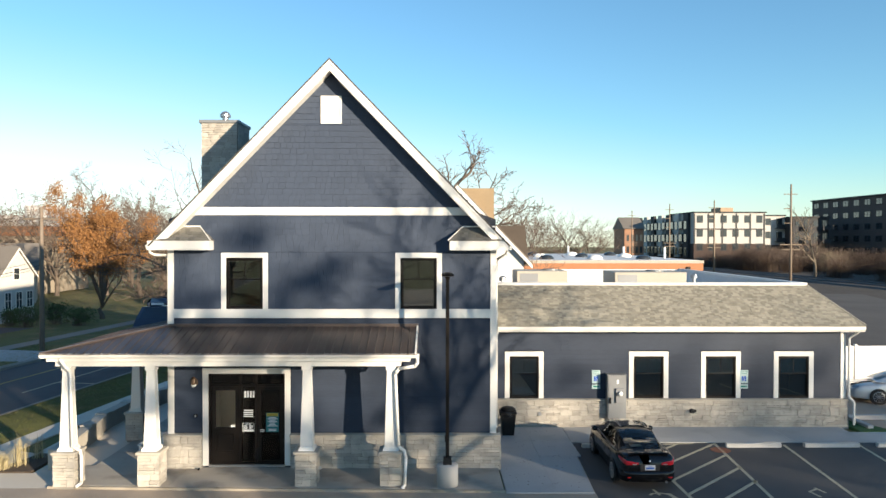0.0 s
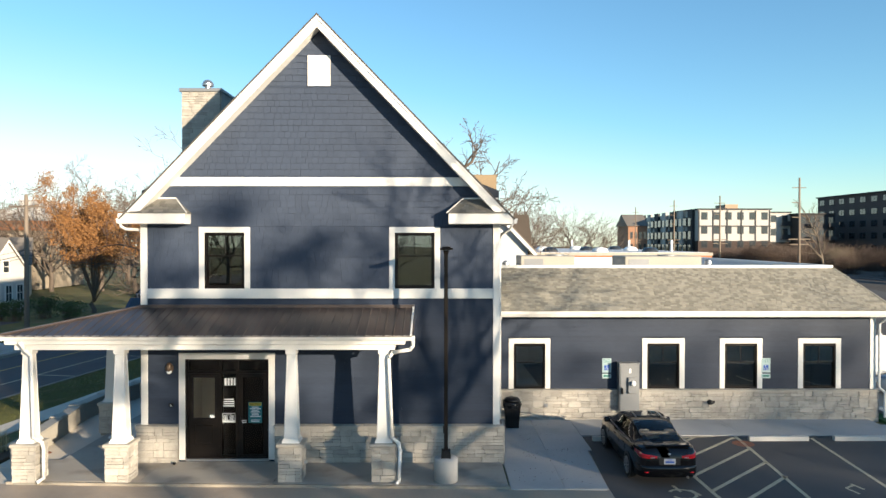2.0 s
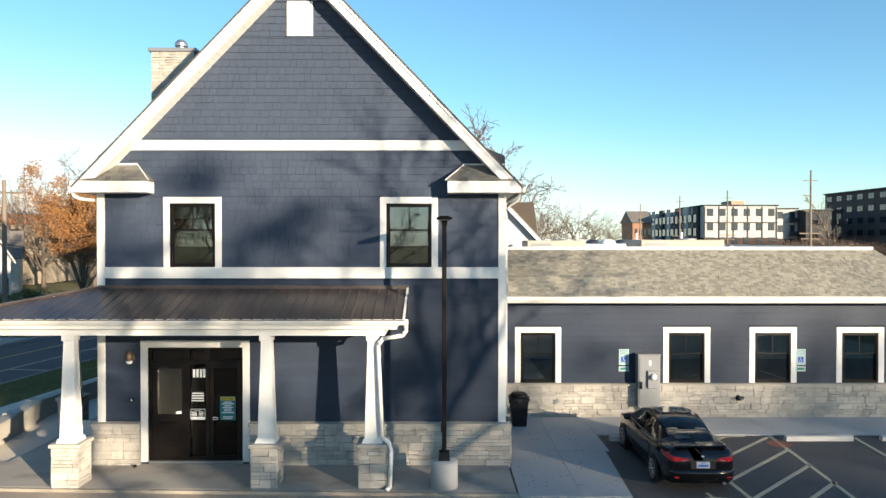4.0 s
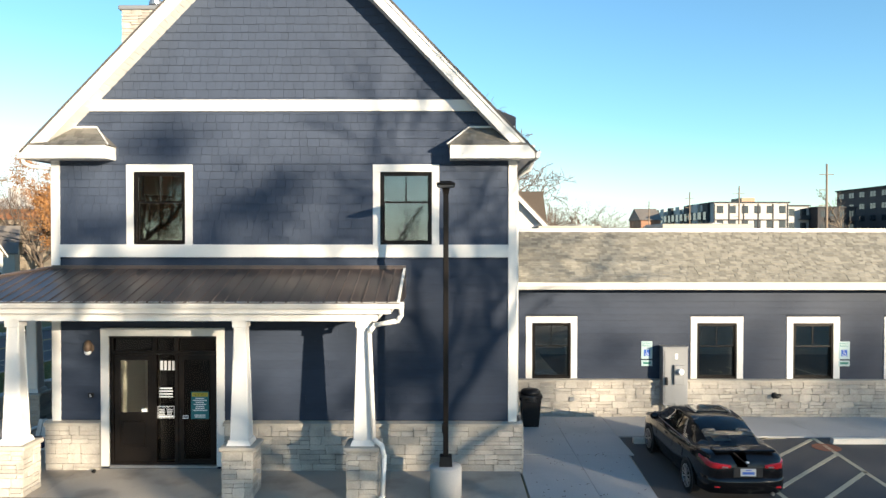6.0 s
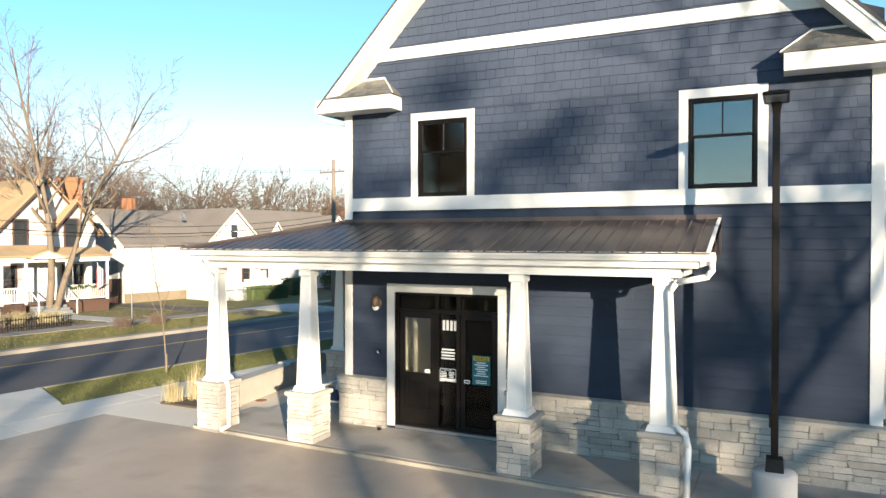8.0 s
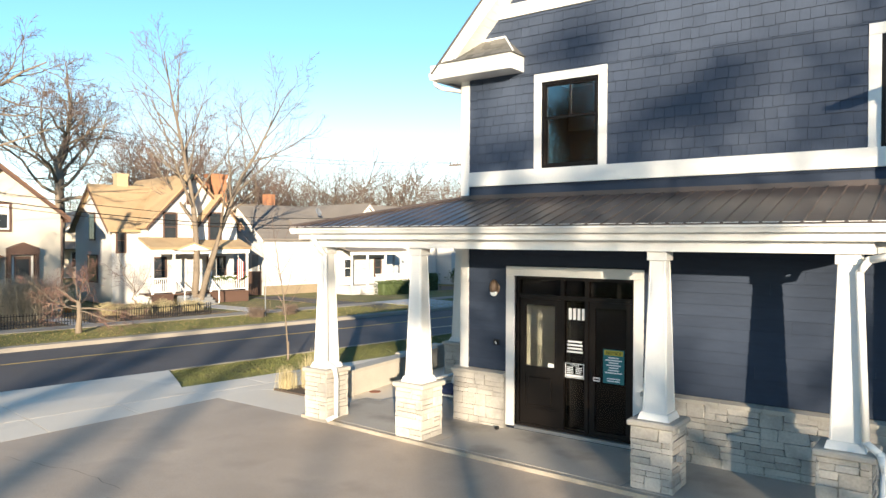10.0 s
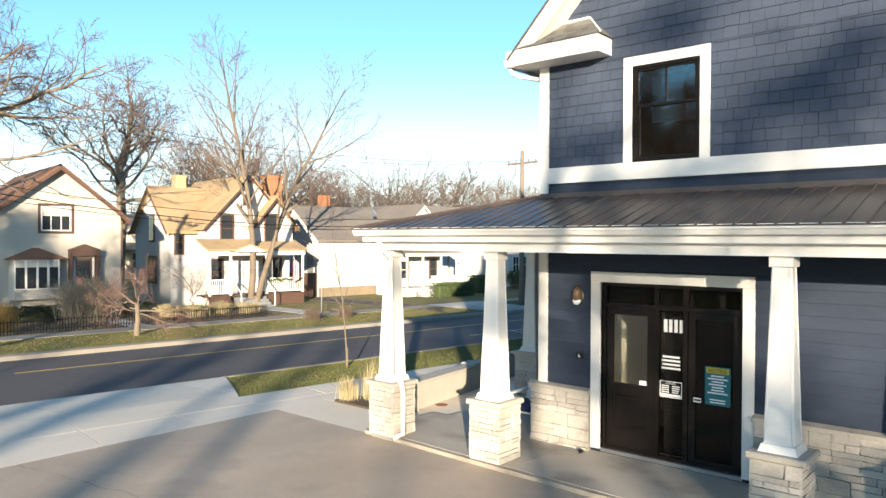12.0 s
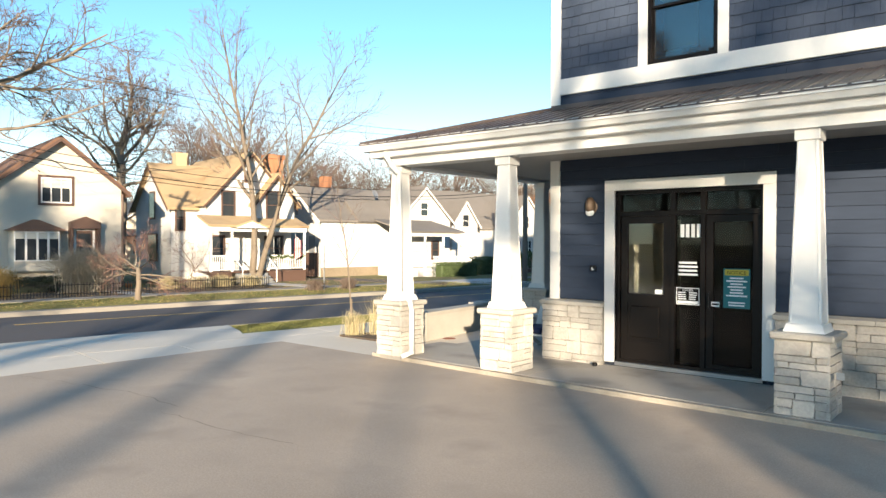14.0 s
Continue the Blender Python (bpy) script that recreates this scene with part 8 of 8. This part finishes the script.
# railway and its poles
# dark soil whose colour also carries the shade under the brush
solid("rail_yard", Geo().prism([(20.7, 33), (60, 33), (200, 160), (200, 205), (66, 205), (28, 110), (28, 97), (20.7, 97)], 2, -0.9, -0.10), mat("trackside_soil_with_shade", (0.05, 0.038, 0.028), 0.95, broad=(0.15, 0.3), fine=(3, 0.3), bump=(8, 0.6, 0.05)),
      "trackside soil and dead grass, darkened for the brush's shade", "ground", kind="structure")
BALLAST = mat("dark_ballast", (0.085, 0.07, 0.06), 0.95, fine=(12, 0.3), bump=(15, 0.8, 0.05))
STEEL = mat("rail_steel", (0.12, 0.10, 0.09), 0.5, 0.6)
_ra, _rb = Vector((76, 30, -0.35)), Vector((62, 230, -0.35))
_d = (_rb - _ra).normalized()
_s = Vector((_d.y, -_d.x, 0))
track = thing("railway", "two railway tracks on dark ballast", "railway", kind="structure")
part("ballast", Geo().add([_ra - _s * 6, _ra + _s * 6, _rb + _s * 6, _rb - _s * 6, _ra - _s * 4.5 + Vector((0, 0, 0.5)), _ra + _s * 4.5 + Vector((0, 0, 0.5)), _rb + _s * 4.5 + Vector((0, 0, 0.5)), _rb - _s * 4.5 + Vector((0, 0, 0.5))],
                          [(0, 1, 5, 4), (1, 2, 6, 5), (2, 3, 7, 6), (3, 0, 4, 7), (4, 5, 6, 7)]), BALLAST, track)
for _o in (-3.0, -1.56, 1.56, 3.0):
    part("rail", Geo().tube([_ra + _s * _o + Vector((0, 0, 0.6)), _rb + _s * _o + Vector((0, 0, 0.6))], 0.07, 4), STEEL, track)
solid("gravel_yard", Geo().prism([(30, 40), (44, 40), (58, 90), (40, 95), (30, 70)], 2, -0.8, -0.085), mat("grey_gravel", (0.075, 0.066, 0.06), 0.95, broad=(0.15, 0.3), fine=(8, 0.2)), "pale gravel yard beside the railway", "gravel", kind="structure")
for _x, _y, _h in ((56, 191.6, 15), (56, 160.3, 15.2), (54, 129.1, 14.2), (52.2, 97.1, 14.6)):
    pole = thing("utility_pole", "tall wooden power pole beside the railway", "utility pole", "railway power poles", at=(_x, _y, -0.6))
    part("post", Geo().lathe(_x, _y, [(0.2, -0.7), (0.12, _h), (0.02, _h + 0.02)], 8), WOODPOLE, pole, "", True)
    for _z in (_h - 1.4, _h - 3.4, _h - 5.4):
        part("arm", Geo().box(_x - 1.0, _x + (0.1 if _z < _h - 2 else 0.9), _y - 0.06, _y + 0.06, _z, _z + 0.1), WOODPOLE, pole)
    part("crossarm", Geo().box(_x - 1.5, _x + 1.5, _y - 0.06, _y + 0.06, 6.2, 6.34).box(_x - 1.3, _x + 1.3, _y - 0.06, _y + 0.06, 5.5, 5.62), WOODPOLE, pole)
BRUSH = mat("trackside_brush", (0.055, 0.034, 0.023), 0.95, bump=(10, 0, 0))
_r = random.Random(77)
brushes = [shrub(80 + 9 * _k, 200, -0.6, 4.0 + 0.6 * _k, 7 + 0.5 * _k, 200 + _k, (BRUSH, BRUSH, DRYGRASS, BRUSH, TWIG)[_k], "bare reddish brush beside the railway", 260, "brush") for _k in range(5)]
for _k in range(80):
    _f = _r.uniform(0.32, 0.95)
    _p = _ra.lerp(_rb, _f) + _s * _r.uniform(8, 30)
    copy_thing(brushes[(0, 1, 3, 4, 1, 2)[_k % 6]], pose(_p.x, _p.y, -0.6, 0, 0, _r.uniform(0, 360)))
for _k in range(46):
    copy_thing(brushes[(0, 1, 3, 4)[_k % 4]], pose(74 + _k * 1.1, 172 + _r.uniform(-14, 8), -0.6, 0, 0, _r.uniform(0, 360)))
grown_tree(72, 128, -0.6, "pale bare tree beside the railway", [((0, 0), (0.06, 0, 1), 13.5, 0.3, (12, 7, 4), 0.25)], 90, BARK_PALE, BARK_PALE, wander=0.09, rise=0.04, angle=0.8, ratio=0.4, twig=0.03)
for _k in range(2):
    copy_thing(wood[_k], pose(84 + _k * 14, 172 + 8 * _k, -0.6, 0, 0, 40 * _k) @ Matrix.Diagonal((0.6, 0.6, 0.6, 1)))

conifer = thing("tree", "dark evergreen tree beside the railway", "tree", at=(74, 106, -0.6))
_r, _g = random.Random(91), Geo()
part("trunk", Geo().tube([(74, 106, -0.8), (74.1, 106, 4.0), (74, 106, 9.2)], [0.25, 0.17, 0.03], 7), BARK, conifer)
for _k in range(150):
    _f = _k / 150
    _a, _rad, _z = _k * 2.4, (1 - _f) * 2.9 + 0.25, 0.3 + 9.0 * _f
    _e = Vector((74 + math.cos(_a) * _rad, 106 + math.sin(_a) * _rad, _z - 0.25 * _rad))
    for _ in range(26):
        _t = _r.uniform(0.15, 1.0)
        _p = Vector((74, 106, _z)).lerp(_e, _t) + Vector((_r.gauss(0, 0.14), _r.gauss(0, 0.14), _r.gauss(0, 0.1)))
        _w = Vector((_r.gauss(0, 0.14), _r.gauss(0, 0.14), -0.12))
        _g.add([_p, _p + _w + Vector((0.06, 0, 0)), _p + _w * 1.6, _p + _w - Vector((0.06, 0, 0))], [(0, 1, 2, 3)])
part("foliage", _g, LEAF_DARK, conifer, "dense dark needles")

# dark blue lorry behind the office
truck = thing("lorry", "dark blue box-nosed lorry cab parked on the side street", "lorry", at=(-20.5, 56, -0.55))
NAVY = mat("navy_truck_paint", (0.012, 0.02, 0.05), 0.3, coat=0.8)
part("cab", Geo().prism([(55.0, -0.1), (58.6, -0.1), (58.6, 1.9), (56.6, 2.0), (55.6, 1.3), (55.0, 0.7)], 0, -22.0, -19.7), NAVY, truck)
part("fairing", Geo().cbox(-21.8, -19.9, 56.6, 58.6, 1.7, 2.55, 0.3), NAVY, truck, "", True)
part("windscreen", Geo().add([(-21.8, 55.55, 1.28), (-19.9, 55.55, 1.28), (-19.9, 56.55, 1.96), (-21.8, 56.55, 1.96)], [(0, 1, 2, 3)]).moved(pose(0, -0.03, 0.02)), CARGLASS, truck)
part("mark", Geo().box(-21.4, -20.6, 56.57, 56.595, 2.12, 2.24), VINYL, truck)
part("mark", Geo().box(-20.7, -20.3, 56.57, 56.595, 2.04, 2.10), VINYL, truck)
for _x in (-21.9, -19.9):
    part("wheel", Geo().lathe(0, 0, [(0.2, -0.12), (0.45, -0.12), (0.48, 0), (0.45, 0.12), (0.2, 0.12)], 18).moved(pose(_x, 55.8, -0.1, 0, 90, 0)), TYRE, truck)

truck.location = (-20.5 + 6.2, 56 - 12.0, -0.55 + 0.5)

# lawn blades and fallen leaves close to the lot
def blades(name, label, spot, count, h, seed, material):
    r = random.Random(seed)
    g = Geo()
    for _ in range(count):
        x, y, z = spot(r)
        a = r.uniform(0, 6.28)
        dx, dy = 0.006 * math.cos(a), 0.006 * math.sin(a)
        g.add([(x - dx, y - dy, z - 0.01), (x + dx, y + dy, z - 0.01), (x + r.gauss(0, 0.03), y + r.gauss(0, 0.03), z + h * r.uniform(0.5, 1.2))], [(0, 1, 2)])
    return solid(name, g, material, label, "grass", kind="stuff")


def near_strip(r):
    u = r.uniform(-3.95, -0.22)
    v = r.uniform(-0.06 + (u + 0.2) * 0.38, 26)
    return street(u, v, level(u) + 0.005)


def far_strip(r):
    u, v = r.uniform(8.4, 12.3), r.uniform(-12, 26)
    return street(u, v, level(u))


BLADE = mat("grass_blades", (0.125, 0.128, 0.034), 0.9, island=0.4, bump=(10, 0, 0))
FALLEN = mat("fallen_leaves", (0.40, 0.28, 0.12), 0.9, island=0.4, bump=(10, 0, 0))
blades("lawn_grass", "short olive lawn grass on the near strip", near_strip, 70000, 0.045, 1, BLADE)
blades("lawn_grass", "short olive lawn grass across the street", far_strip, 50000, 0.055, 2, BLADE)
_g, _r = Geo(), random.Random(5)
for _ in range(6000):
    _pick = _r.random()
    _u, _v = (_r.uniform(8.3, 12.3), _r.uniform(-14, 26)) if _pick < 0.6 else (_r.uniform(14.0, 21.0), _r.uniform(-4, 20)) if _pick < 0.97 else (_r.uniform(-3.3, -0.3), _r.uniform(0, 24))
    _x, _y, _z = street(_u, _v, level(_u) + 0.03)
    _a = _r.uniform(0, 6.28)
    _c, _n = 0.038 * math.cos(_a), 0.038 * math.sin(_a)
    _g.add([(_x - _c, _y - _n, _z), (_x + _n * 0.6, _y - _c * 0.6, _z + 0.02), (_x + _c, _y + _n, _z + 0.01), (_x - _n * 0.6, _y + _c * 0.6, _z + 0.015)], [(0, 1, 2, 3)])
solid("fallen_leaf_litter", _g, FALLEN, "scattered tan fallen leaves on the lawns", "leaves", kind="stuff")
_g = Geo()
for _ in range(90):
    _x, _y = _r.uniform(5.2, 7.4), _r.uniform(18.2, 24.5)
    _a = _r.uniform(0, 6.28)
    _c, _n = 0.025 * math.cos(_a), 0.025 * math.sin(_a)
    _g.add([(_x - _c, _y - _n, -0.095), (_x + _n * 0.6, _y - _c * 0.6, -0.085), (_x + _c, _y + _n, -0.09), (_x - _n * 0.6, _y + _c * 0.6, -0.088)], [(0, 1, 2, 3)])
solid("leaf_scatter", _g, SOIL, "small dark leaf scraps on the concrete walk", "leaves", kind="stuff")
